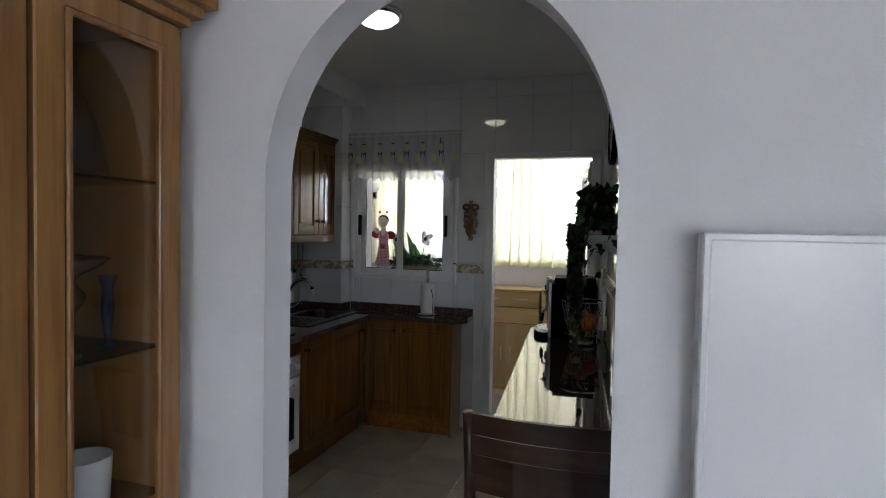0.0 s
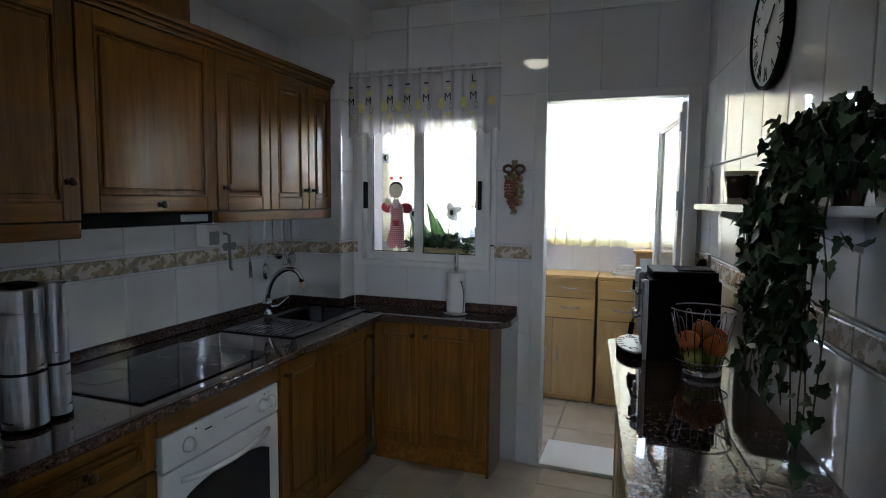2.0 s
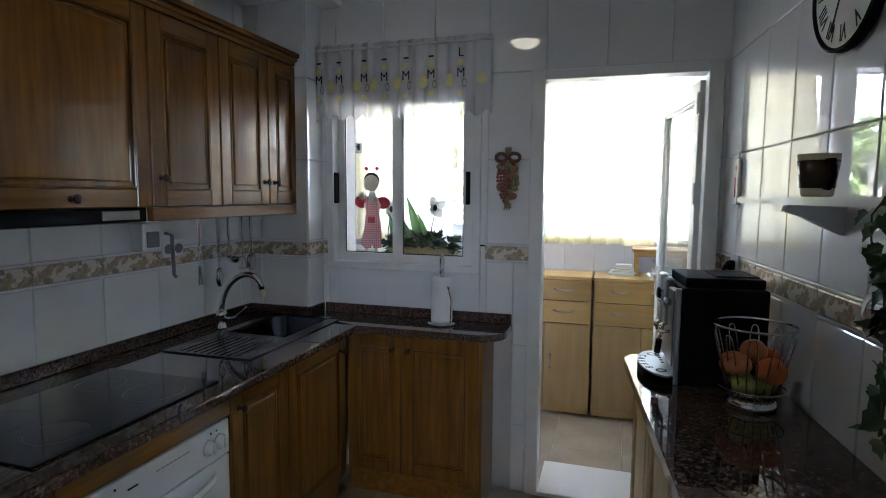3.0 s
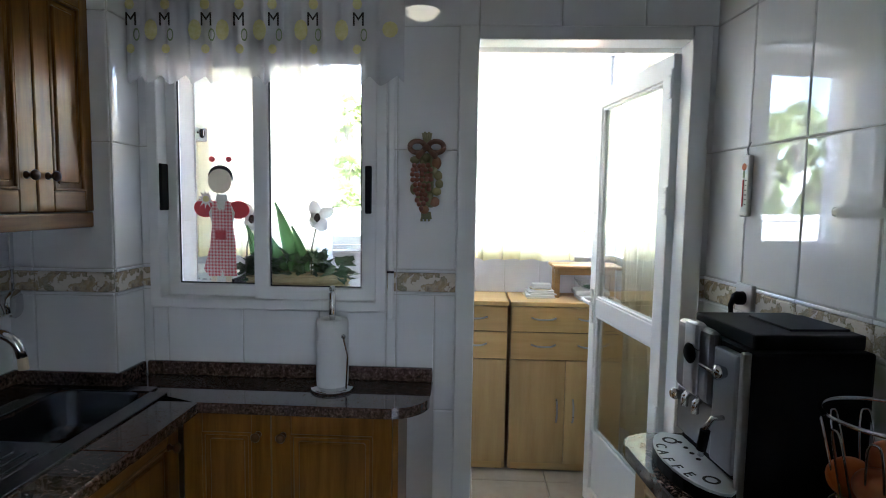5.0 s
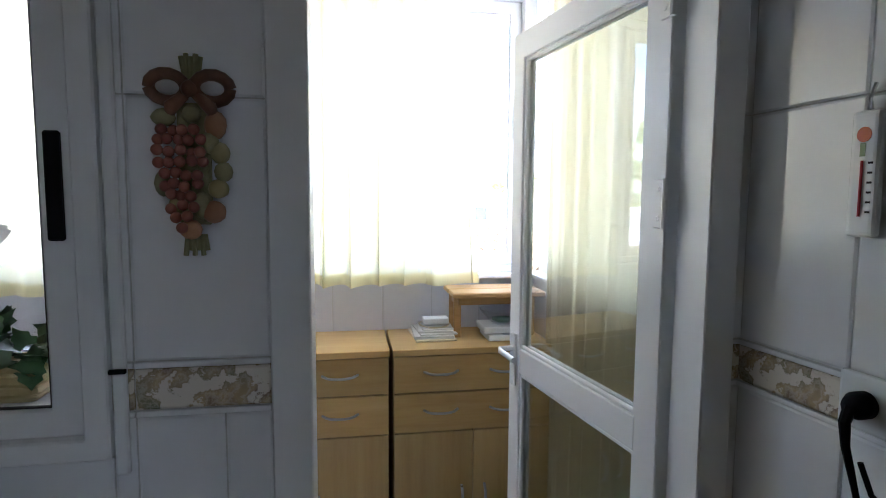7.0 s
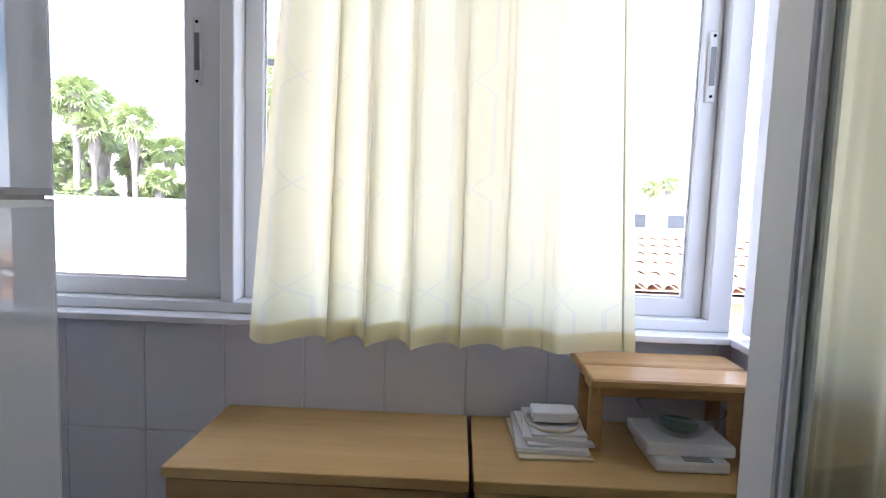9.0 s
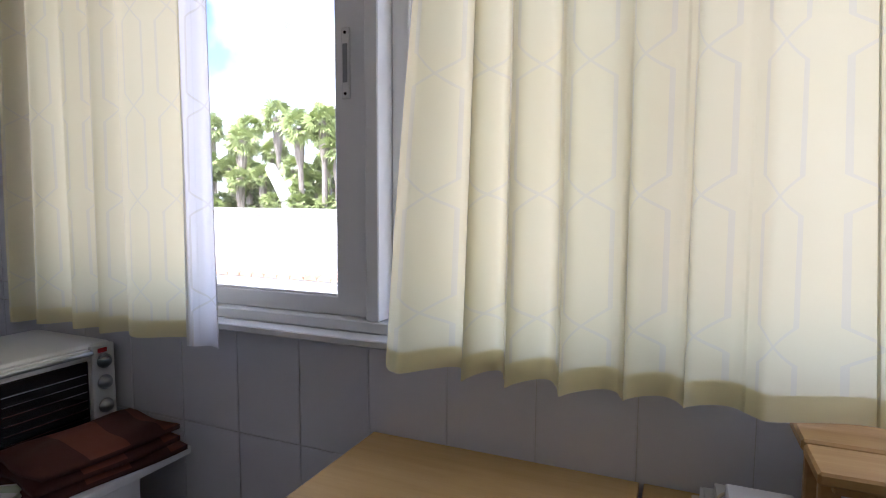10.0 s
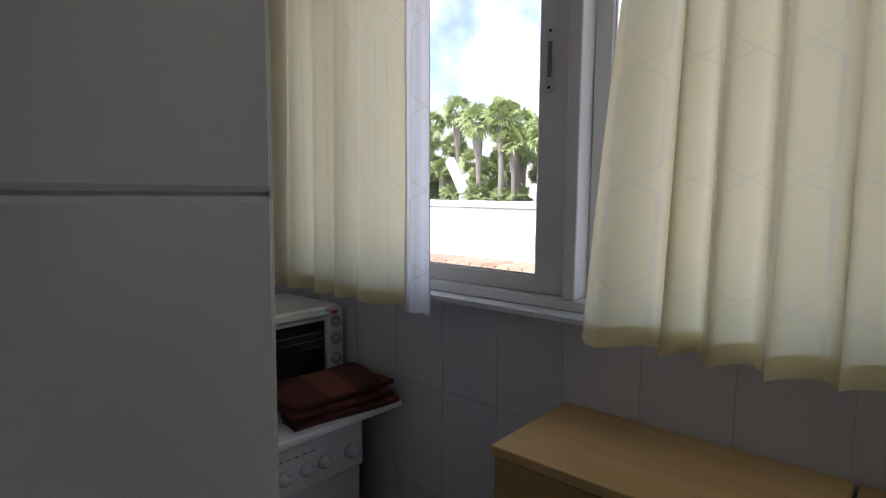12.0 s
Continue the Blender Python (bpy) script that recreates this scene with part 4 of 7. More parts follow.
val = thing("valance", (-0.76, -0.05, 1.9), "sheer white valance printed with lemons and letters", "curtain")
VX0, VX1, VZ0, VZ1, VY = -1.187, -0.248, 1.92, 2.27, -0.055
part("cloth", cloth_sheet(VX0, VX1, VZ0, VZ1, VY, 13, 0.014, 190, 12, scallop=0.035), SHEER, val, smooth=True)
part("curtain_rod", rod((VX0, VY - 0.001, 2.245), (VX1 + 0.005, VY - 0.001, 2.245), 0.006, 10), WHITE, val, "thin white rod")
for x in (VX0 + 0.02, VX1 - 0.02):
    part("bracket", box(x - 0.006, x + 0.006, VY + 0.006, -0.0015, 2.235, 2.255, 0.001), WHITE, val)
MX = [-1.155, -1.041, -0.901, -0.792, -0.676, -0.546, -0.396]
UPM = Matrix.Rotation(math.pi / 2, 4, "X")
for i, x in enumerate(MX):
    yy = VY - 0.026
    lettering("M", 0.062, Matrix.Translation((x, yy, 2.09)) @ UPM @ Matrix.Diagonal((0.9, 1, 1, 1)), "printed_letter", val, INK)
    lettering("O", 0.058, Matrix.Translation((x + 0.018, yy, 2.04)) @ UPM @ Matrix.Diagonal((0.5, 1, 1, 1)), "printed_letter", val, GREENINK)
    bm = outline([(0.022 * math.cos(a) * (1 if abs(math.sin(a)) < 0.9 else 0.5), 0.034 * math.sin(a)) for a in [k * math.tau / 14 for k in range(14)]], 0.001, m=Matrix.Translation((x - 0.055 + 0.008 * (i % 3), yy, 2.058)))
    part("printed_lemon", bm, YELLOW, val)
    if i == len(MX) - 1:
        lettering("L", 0.06, Matrix.Translation((x, yy, 2.185)) @ UPM, "printed_letter", val, INK)
    else:
        part("printed_dash", box(x - 0.012, x + 0.014, yy - 0.0006, yy + 0.0006, 2.172, 2.18), INK, val)
    for dz, r in ((1.997, 0.014), (2.14, 0.016)):
        bm = outline([(r * math.cos(a), 1.1 * r * math.sin(a)) for a in [k * math.tau / 10 for k in range(10)]], 0.001, m=Matrix.Translation((x - 0.004 + 0.006 * (i % 2), yy, dz)))
        part("printed_lemon", bm, YELLOW, val)
bm = outline([(0.026 * math.cos(a), 0.026 * math.sin(a)) for a in [k * math.tau / 12 for k in range(12)]], 0.001, m=Matrix.Translation((-0.292, VY - 0.026, 2.06)))
part("printed_lemon", bm, YELLOW, val)

# ---- on the outer ledge of the kitchen window ----
doll = bmesh.new()
DX, DY, DZ = -0.955, 0.125, 1.151


def flat(pts, y, mi, th=0.006):
    outline([(DX + a, DZ + b) for a, b in pts], th, doll, Matrix.Translation((0, DY + y, 0)), mi)


def oval(cx, cz, rx, rz, n=18):
    return [(cx + rx * math.cos(k * math.tau / n), cz + rz * math.sin(k * math.tau / n)) for k in range(n)]


flat(oval(-0.065, 0.318, 0.042, 0.036), 0.009, 1)
flat(oval(0.062, 0.312, 0.042, 0.034), 0.009, 1)
flat([(-0.05, 0.0), (-0.028, 0.0), (-0.022, 0.1), (-0.04, 0.1)], 0.008, 2)
flat([(0.012, 0.0), (0.034, 0.0), (0.03, 0.1), (0.01, 0.1)], 0.008, 2)
flat([(-0.07, 0.085), (-0.045, 0.058), (-0.005, 0.062), (0.0, 0.09), (0.008, 0.062), (0.055, 0.062), (0.052, 0.2), (0.042, 0.26), (0.036, 0.345), (0.018, 0.345), (0.014, 0.312), (-0.014, 0.312), (-0.018, 0.345), (-0.036, 0.345), (-0.034, 0.26), (-0.045, 0.17)], 0.0, 0)
flat([(-0.05, 0.3), (-0.036, 0.25), (-0.034, 0.33)], 0.0065, 5)
flat([(0.05, 0.3), (0.04, 0.25), (0.036, 0.33)], 0.0065, 5)
flat([(-0.03, 0.31), (0.03, 0.31), (0.02, 0.37), (-0.02, 0.37)], 0.0065, 5)
flat(oval(0.0, 0.432, 0.047, 0.046), -0.001, 4)
flat(oval(0.0, 0.418, 0.045, 0.046), -0.008, 2)
flat([(-0.02, 0.2), (0.02, 0.2), (0.02, 0.235), (-0.02, 0.235)], -0.0065, 1)
for k in range(11):
    a = k * math.tau / 11
    c, s = math.cos(a), math.sin(a)
    flat([(-0.052 + c * 0.01 - s * 0.006, 0.352 + s * 0.01 + c * 0.006), (-0.052 + c * 0.036, 0.352 + s * 0.036), (-0.052 + c * 0.01 + s * 0.006, 0.352 + s * 0.01 - c * 0.006)], -0.0075, 5, 0.003)
flat(oval(-0.052, 0.352, 0.012, 0.012, 10), -0.011, 3)
for sx in (-1, 1):
    flat(oval(sx * 0.032, 0.5, 0.011, 0.011, 8), 0.0, 1)
    rod((DX + sx * 0.012, DY + 0.003, DZ + 0.465), (DX + sx * 0.032, DY + 0.003, DZ + 0.492), 0.0012, 6, doll)
dob = new("window_figure", mesh_of(doll, "window_figure", [GINGHAM, RED, SKIN, YELLOW, INK, DAISY]))
tagged(dob, "painted wooden ladybird figure standing on the window ledge", "figurine")

pl = thing("planter", (-0.69, 0.21, 1.151), "woven planter of artificial greenery with a white flower", "plant")
part("trough", box(-0.875, -0.5, 0.165, 0.275, 1.1512, 1.225, 0.02, seg=3), WICKER, pl)
for z in (1.165, 1.185, 1.205):
    part("woven_band", box(-0.879, -0.496, 0.161, 0.279, z - 0.004, z + 0.004, 0.003), WICKER, pl)


def ivy_mesh(name, size, mat, seed):
    """One pointed, lobed leaf, cupped along its rib."""
    rnd = random.Random(seed)
    pts = [(0, 0), (0.34, -0.12), (0.52, 0.12), (0.36, 0.3), (0.4, 0.52), (0.16, 0.72), (0, 1.05), (-0.16, 0.72), (-0.4, 0.52), (-0.36, 0.3), (-0.52, 0.12), (-0.34, -0.12)]
    bm = bmesh.new()
    rib = [bm.verts.new((0, y * size, -0.05 * size * y * y)) for y in (0, 0.3, 0.6, 1.05)]
    right = [bm.verts.new((x * size, y * size, (abs(x) * rnd.uniform(0.25, 0.45) - 0.08 * y * y) * size)) for x, y in pts[1:6]]
    left = [bm.verts.new((x * size, y * size, (abs(x) * rnd.uniform(0.25, 0.45) - 0.08 * y * y) * size)) for x, y in pts[:6:-1]]
    for side in (right, left):
        bm.faces.new((rib[0], side[0], side[1], rib[1]))
        bm.faces.new((rib[1], side[1], side[2], side[3], rib[2]))
        bm.faces.new((rib[2], side[3], side[4], rib[3]))
    return mesh_of(bm, name, mat, True)


def leaf_objects(parent, places, meshes, rnd):
    base = BASE[parent]
    for p, d, s in places:
        o = new("leaf", meshes[rnd.randrange(len(meshes))])
        o.parent = parent
        q = Vector(d).to_track_quat("Y", "Z").to_matrix().to_4x4()
        o.matrix_basis = Matrix.Translation(Vector(p) - base) @ q @ Matrix.Rotation(rnd.uniform(-0.9, 0.9), 4, "Y") @ Matrix.Diagonal((s, s, s, 1))


rnd = random.Random(5)
small = [ivy_mesh("leaf", 0.05, IVY, k) for k in range(3)] + [ivy_mesh("leaf", 0.05, IVYPALE, 9)]
pls = []
for k in range(190):
    x = rnd.uniform(-0.9, -0.49)
    y = rnd.uniform(0.15, 0.28)
    z = 1.2 + rnd.uniform(0, 0.09) - 0.02 * (abs(x + 0.69) > 0.18)
    pls.append(((x, y, z), (rnd.uniform(-1, 1), rnd.uniform(-0.7, 0.4), rnd.uniform(-0.3, 1)), rnd.uniform(0.7, 1.25)))
leaf_objects(pl, pls, small, rnd)
for x0, x1, h, w in ((-0.70, -0.765, 0.29, 0.06), (-0.75, -0.81, 0.19, 0.05), (-0.66, -0.7, 0.2, 0.045), (-0.84, -0.875, 0.2, 0.05)):
    bm = bmesh.new()
    cols = []
    for k in range(10):
        f = k / 9
        ww = w * math.sin(math.pi * (0.12 + 0.88 * f) ** 0.8) * 0.5 + 0.001
        cx = x0 + (x1 - x0) * f ** 1.3
        cols.append([bm.verts.new((cx + q * ww, 0.2 + 0.014 * abs(q) - 0.04 * f * f, 1.2 + h * f + 0.006 * abs(q))) for q in (-1, -0.5, 0, 0.5, 1)])
    for p, q in zip(cols, cols[1:]):
        for i in range(4):
            bm.faces.new((p[i], p[i + 1], q[i + 1], q[i]))
    part("blade_leaf", bm, BLADE, pl, "long upright leaf", True)


def petal_mesh(cx, cy, cz, ang, length, width):
    """A cupped round petal reaching out from (cx, cz) at an angle in the plane of the window."""
    bm = bmesh.new()
    cols = []
    for k in range(8):
        f = k / 7
        w = width * math.sin(math.pi * (0.1 + 0.86 * f)) ** 0.7 * 0.5
        cols.append([(f * length, q * w, -0.012 * math.sin(math.pi * f) + 0.008 * q * q) for q in (-1, -0.5, 0, 0.5, 1)])
    ca, sa = math.cos(ang), math.sin(ang)
    vs = [[bm.verts.new((cx + u * ca - v * sa, cy + d, cz + u * sa + v * ca)) for u, v, d in c_] for c_ in cols]
    for p, q in zip(vs, vs[1:]):
        for i in range(4):
            bm.faces.new((p[i], p[i + 1], q[i + 1], q[i]))
    return bm


for fx, fz, turn in ((-0.605, 1.44, 0.3), (-0.86, 1.43, 0.9)):
    part("flower_stem", tube([(fx - 0.03, 0.2, 1.2), (fx - 0.025, 0.195, 1.32), (fx, 0.19, fz - 0.01)], 0.003, 6), STEM, pl)
    for a, l, w in ((0.35, 0.07, 0.045), (1.8, 0.065, 0.05), (-1.2, 0.06, 0.055), (2.6, 0.03, 0.04), (-2.2, 0.045, 0.05)):
        part("petal", petal_mesh(fx, 0.186, fz, a + turn * 0.3, l, w), PETAL, pl, "pale silk petal", True)
    part("flower_heart", blob((fx, 0.182, fz - 0.004), (0.013, 0.01, 0.02), None, 2), DARKCUP, pl, "brown flower heart", True)

# grape ornament on the wall
orn = thing("wall_ornament", (-0.172, -0.02, 1.4), "painted plaster fruit garland with grapes and a bow", "ornament")
OX = -0.172
BOWB = surf("bow_brown", (0.13, 0.06, 0.035), (0.22, 0.11, 0.06), 30, 0.5, own=0.1)
PEACH = surf("plaster_peach", (0.3, 0.13, 0.065), (0.38, 0.2, 0.1), 40, 0.5, own=0.15)
LEMONP = surf("plaster_pear", (0.3, 0.25, 0.1), (0.4, 0.34, 0.16), 40, 0.5, own=0.15)
part("backing", box(OX - 0.024, OX + 0.024, -0.014, -0.0008, 1.485, 1.67, 0.004), OLIVE, orn)
for sx in (-1, 1):
    loop = []
    for k in range(15):
        a = math.tau * k / 14
        loop.append((OX + sx * (0.032 + 0.026 * math.cos(a)), -0.024 - 0.006 * math.sin(a), 1.69 + 0.019 * math.sin(a)))
    part("bow_loop", tube(loop, 0.009, 8), BOWB, orn, "brown bow loop", True)
    part("bow_tail", tube([(OX + sx * 0.008, -0.022, 1.68), (OX + sx * 0.028, -0.024, 1.662), (OX + sx * 0.034, -0.018, 1.645)], [0.008, 0.011, 0.006], 8), BOWB, orn, "brown bow tail", True)
part("bow_knot", blob((OX, -0.03, 1.688), (0.012, 0.011, 0.013), None, 2), BOWB, orn, smooth=True)
for k in range(5):
    part("stalk", rod((OX + (k - 2) * 0.004, -0.012, 1.70), (OX + (k - 2) * 0.007, -0.014, 1.738 + 0.004 * (k % 2)), 0.004, 6), OLIVE, orn)
rnd = random.Random(3)
for r, n in enumerate((4, 5, 5, 5, 4, 4, 3, 3, 2, 1)):
    z = 1.628 - r * 0.0165
    for k in range(n):
        x = OX - 0.016 + (k - (n - 1) / 2) * 0.0155 + rnd.uniform(-0.0025, 0.0025)
        part("grape", blob((x, -0.027 - rnd.uniform(0, 0.007), z + rnd.uniform(-0.003, 0.003)), (0.0088, 0.0088, 0.0088), None, 2), TERRAC, orn, smooth=True)
for name, mat, x, z, sx, sz in (("plaster_peach", PEACH, 0.034, 1.636, 0.017, 0.022), ("plaster_pear", LEMONP, 0.04, 1.594, 0.015, 0.017), ("plaster_leaf", OLIVE, 0.026, 1.61, 0.013, 0.018),
                                ("plaster_leaf", OLIVE, 0.044, 1.566, 0.014, 0.016), ("plaster_pear", LEMONP, 0.036, 1.54, 0.016, 0.015), ("plaster_leaf", OLIVE, 0.012, 1.515, 0.013, 0.022),
                                ("plaster_peach", PEACH, 0.028, 1.505, 0.019, 0.018), ("plaster_peach", PEACH, -0.006, 1.478, 0.017, 0.016), ("plaster_pear", LEMONP, -0.024, 1.515, 0.013, 0.015),
                                ("plaster_leaf", OLIVE, -0.044, 1.548, 0.012, 0.02), ("plaster_leaf", OLIVE, -0.04, 1.646, 0.018, 0.014), ("plaster_leaf", OLIVE, 0.0, 1.652, 0.014, 0.014)):
    part(name, blob((OX + x, -0.02, z), (sx, 0.011, sz), None, 2, 0.03), mat, orn, smooth=True)
for k in range(6):
    part("tail_leaf", rod((OX + (k - 2.5) * 0.005, -0.012, 1.47), (OX + (k - 2.5) * 0.0065, -0.013, 1.437 + 0.008 * (k % 2)), 0.004, 6), OLIVE, orn)

# kitchen roll on the worktop
kr = thing("kitchen_roll", (-0.475, -0.11, 0.87), "white kitchen roll on a chrome upright holder", "kitchen roll")
part("base", lathe([(0, 0), (0.072, 0), (0.075, 0.004), (0.072, 0.01), (0.02, 0.014), (0, 0.014)], (-0.475, -0.11, 0.8705), 28), CHROME, kr, smooth=True)
part("roll", lathe([(0.02, 0.016), (0.052, 0.016), (0.0535, 0.03), (0.0535, 0.225), (0.052, 0.238), (0.02, 0.238), (0.02, 0.016)], (-0.475, -0.11, 0.87), 32), PAPER, kr, "white paper roll", True)
part("spindle", lathe([(0, 0.01), (0.009, 0.01), (0.009, 0.24), (0.012, 0.25), (0.012, 0.325), (0.007, 0.33), (0.012, 0.338), (0.008, 0.35), (0, 0.352)], (-0.475, -0.11, 0.87), 16), CHROME, kr, smooth=True)
part("tension_arm", tube([(-0.42, -0.15, 0.885), (-0.413, -0.158, 1.0), (-0.425, -0.168, 1.06)], 0.003, 6), CHROME, kr)
part("arm_ball", blob((-0.425, -0.168, 1.064), (0.008, 0.008, 0.008), None, 2), CHROME, kr, smooth=True)

# utensils on the left wall
hr = thing("utensil_rail", (-1.53, -0.36, 1.42), "chrome rail under the wall cabinets", "rail")
part("bar", rod((-1.525, -0.62, 1.398), (-1.525, -0.1562, 1.398), 0.004, 8), CHROME, hr)
for y in (-0.6, -0.36, -0.17):
    part("bracket", rod((-1.5495, y, 1.398), (-1.529, y, 1.398), 0.004, 8), CHROME, hr)
for k, (y, zl, kind) in enumerate(((-0.575, 1.08, "fork"), (-0.445, 1.06, "spoon"), (-0.363, 1.13, "ladle"), (-0.252, 1.1, "masher"), (-0.185, 1.1, "skimmer"))):
    u = thing("hanging_" + kind, (-1.515, y, zl), "steel kitchen %s hanging from the rail" % kind, "utensil", "hanging utensils")
    part("handle", box(-1.521, -1.513, y - 0.0095, y + 0.0095, zl + 0.16, 1.393, 0.003), CHROME, u)
    part("shank", rod((-1.517, y, zl + 0.161), (-1.516, y, zl + 0.088), 0.005, 8), CHROME, u)
    if kind == "fork":
        for q in (-0.012, 0, 0.012):
            part("tine", rod((-1.516, y + q * 0.5, zl + 0.09), (-1.512, y + q, zl), 0.0035, 6), CHROME, u)
    elif kind == "spoon":
        part("bowl", blob((-1.512, y, zl + 0.04), (0.01, 0.028, 0.05), None, 2), CHROME, u, smooth=True)
    elif kind == "ladle":
        part("bowl", lathe([(0, 0), (0.022, 0.006), (0.036, 0.026), (0.037, 0.034), (0.033, 0.028), (0.02, 0.01), (0, 0.005)], (-1.485, y, zl + 0.03), 20), CHROME, u, smooth=True)
        part("neck", rod((-1.516, y, zl + 0.095), (-1.516, y, zl + 0.055), 0.004, 6), CHROME, u)
    elif kind == "masher":
        part("head", box(-1.53, -1.49, y - 0.03, y + 0.03, zl + 0.02, zl + 0.026, 0.002), CHROME, u)
        for q in (-0.025, 0.025):
            part("arm", rod((-1.516, y, zl + 0.095), (-1.512, y + q, zl + 0.025), 0.003, 6), CHROME, u)
    else:
        part("disc", blob((-1.512, y, zl + 0.05), (0.012, 0.045, 0.05), None, 2), CHROME, u, smooth=True)
can = thing("can_opener", (-1.52, -0.88, 1.26), "white wall-mounted can opener with a crank", "can opener")
part("body", box(-1.5495, -1.48, -0.93, -0.83, 1.27, 1.385, 0.012, seg=3), WHITE, can)
part("magnet_plate", box(-1.482, -1.474, -0.915, -0.85, 1.285, 1.35, 0.003), GREY, can)
part("crank", tube([(-1.48, -0.82, 1.34), (-1.46, -0.80, 1.33), (-1.46, -0.795, 1.16), (-1.45, -0.79, 1.15)], 0.008, 8), GREY, can)
for y in (-0.735, -0.675):
    so = thing("wall_socket", (-1.545, y, 1.27), "round white wall socket on the frieze", "socket", "hob wall sockets")
    part("plate", box(-1.5495, -1.542, y - 0.032, y + 0.032, 1.225, 1.30, 0.003), WHITE, so)
    part("well", lathe([(0, 0.002), (0.019, 0.002), (0.022, 0.004), (0.022, 0)], (-1.542, y, 1.262), 20, m=Matrix.Rotation(math.pi / 2, 4, "Y")), GREY, so)

# steel canister pair at the near end of the worktop
cn_ = thing("coffee_grinder", (-1.09, -2.02, 0.87), "brushed steel canister machine with black bands", "appliance")
for x, y, r, h in ((-1.09, -2.06, 0.055, 0.395), (-1.09, -1.968, 0.034, 0.4)):
    part("cylinder", lathe([(0, 0.012), (r, 0.012), (r, h - 0.003), (r - 0.003, h), (0, h - 0.012 if r > 0.05 else h)], (x, y, 0.87), 28), STEEL, cn_, smooth=False)
    part("foot", lathe([(0, 0), (r + 0.003, 0), (r + 0.003, 0.012), (0, 0.0118)], (x, y, 0.8705), 28), BLACK, cn_)
    part("band", lathe([(r, 0.16), (r + 0.0015, 0.16), (r + 0.0015, 0.168), (r, 0.168)], (x, y, 0.87), 28), BLACK, cn_)
part("spout_shade", box(-1.13, -1.05, -2.10, -2.03, 1.2655, 1.28, 0.006), BLACK, cn_)

# ---- right side: narrow worktop and what stands on it ----
def rthing(name, base, label, category, group="", rot=None):
    return thing(name, base, label, category, group, rot or RW)


rc = rthing("worktop", (-0.2, -1.37, 0.864), "narrow polished granite worktop along the tiled wall", "worktop")
def rounded(x0, x1, y0, y1, r, which):
    pts = []
    for (cx, cy, a0, on) in ((x1, y1, 0, which[0]), (x0, y1, 90, which[1]), (x0, y0, 180, which[2]), (x1, y0, 270, which[3])):
        if not on:
            pts.append((cx, cy))
            continue
        sx, sy = (-1 if cx == x1 else 1), (-1 if cy == y1 else 1)
        for k in range(7):
            a = radians(a0 + k * 15)
            pts.append((cx + sx * r + r * math.cos(a), cy + sy * r + r * math.sin(a)))
    return pts


bm = bmesh.new()
es = rim(rounded(-0.45, -0.0005, -2.40, -0.44, 0.07, (0, 1, 1, 0)), 0.864, 0.90, bm)
bmesh.ops.bevel(bm, geom=es, offset=0.007, segments=2, affect="EDGES", profile=0.5)
part("slab", bm, GRANITE, rc)
rb = rthing("base_cabinet", (-0.2, -0.8, 0), "pale oak base cabinet under the narrow worktop", "cabinet")
part("body", box(-0.385, -0.001, -1.25, -0.47, 0.1, 0.863, 0.002), BEECH, rb)
part("plinth", box(-0.36, -0.001, -1.25, -0.48, 0.001, 0.099), OAK_H, rb)
for a, b in ((-1.247, -0.862), (-0.858, -0.473)):
    d = panel_door(rb, "x", -0.3852, a, b, 0.105, 0.858, -1, BEECH)
rl = rthing("support_board", (-0.2, -2.1, 0), "pale oak board carrying the worktop end", "support")
part("panel", box(-0.37, -0.001, -2.16, -2.13, 0.001, 0.863, 0.002), BEECH, rl)

# coffee machine
cmx = thing("coffee_machine", (-0.17, -0.58, 0.87), "black and steel bean-to-cup coffee machine", "coffee machine", "", RW_OFF)
MY0, MY1 = -0.745, -0.475
part("body", box(-0.270, -0.012, MY0, MY1, 0.8712, 1.215, 0.008, seg=2), BLACK, cmx)
part("lid", box(-0.255, -0.02, MY0 + 0.02, MY1 - 0.01, 1.2155, 1.25, 0.005, seg=2), BLACK, cmx, "black lid and bean hopper")
part("hopper_cover", box(-0.16, -0.03, MY0 + 0.05, MY1 - 0.07, 1.2505, 1.256, 0.002), BLACK, cmx)
part("side_trim", box(-0.288, -0.270, MY0 - 0.003, MY0 + 0.012, 0.8712, 1.215, 0.003), STEEL, cmx)
part("front_panel", box(-0.292, -0.270, MY0 + 0.0125, MY0 + 0.10, 0.93, 1.205, 0.006, seg=2), DARKMETAL, cmx)
part("back_splash", box(-0.285, -0.270, MY0 + 0.1005, MY1, 0.93, 1.05, 0.003), DARKMETAL, cmx)
bm = box(-0.298, -0.270, MY0 + 0.105, MY1 - 0.005, 1.052, 1.235, 0.018, seg=3)
head = part("brew_head", bm, DARKMETAL, cmx)
part("head_cap", box(-0.308, -0.280, MY0 + 0.15, MY1 - 0.06, 1.06, 1.245, 0.014, seg=3), STEEL, cmx, "rounded steel cover")
part("dial", lathe([(0, 0), (0.024, 0), (0.026, 0.004), (0.02, 0.008), (0, 0.008)], (-0.308, -0.575, 1.165), 22, m=Matrix.Rotation(-math.pi / 2, 4, "Y")), BLACK, cmx, smooth=True)
for y in (-0.6, -0.55):
    part("coffee_spout", tube([(-0.290, y, 1.06), (-0.303, y, 1.045), (-0.304, y, 1.02)], 0.009, 8), CHROME, cmx, smooth=True)
part("knob", lathe([(0, 0), (0.013, 0), (0.015, 0.02), (0.01, 0.026), (0, 0.026)], (-0.285, MY1 - 0.02, 1.03), 14, m=Matrix.Rotation(-math.pi / 2, 4, "Y")), CHROME, cmx, smooth=True)
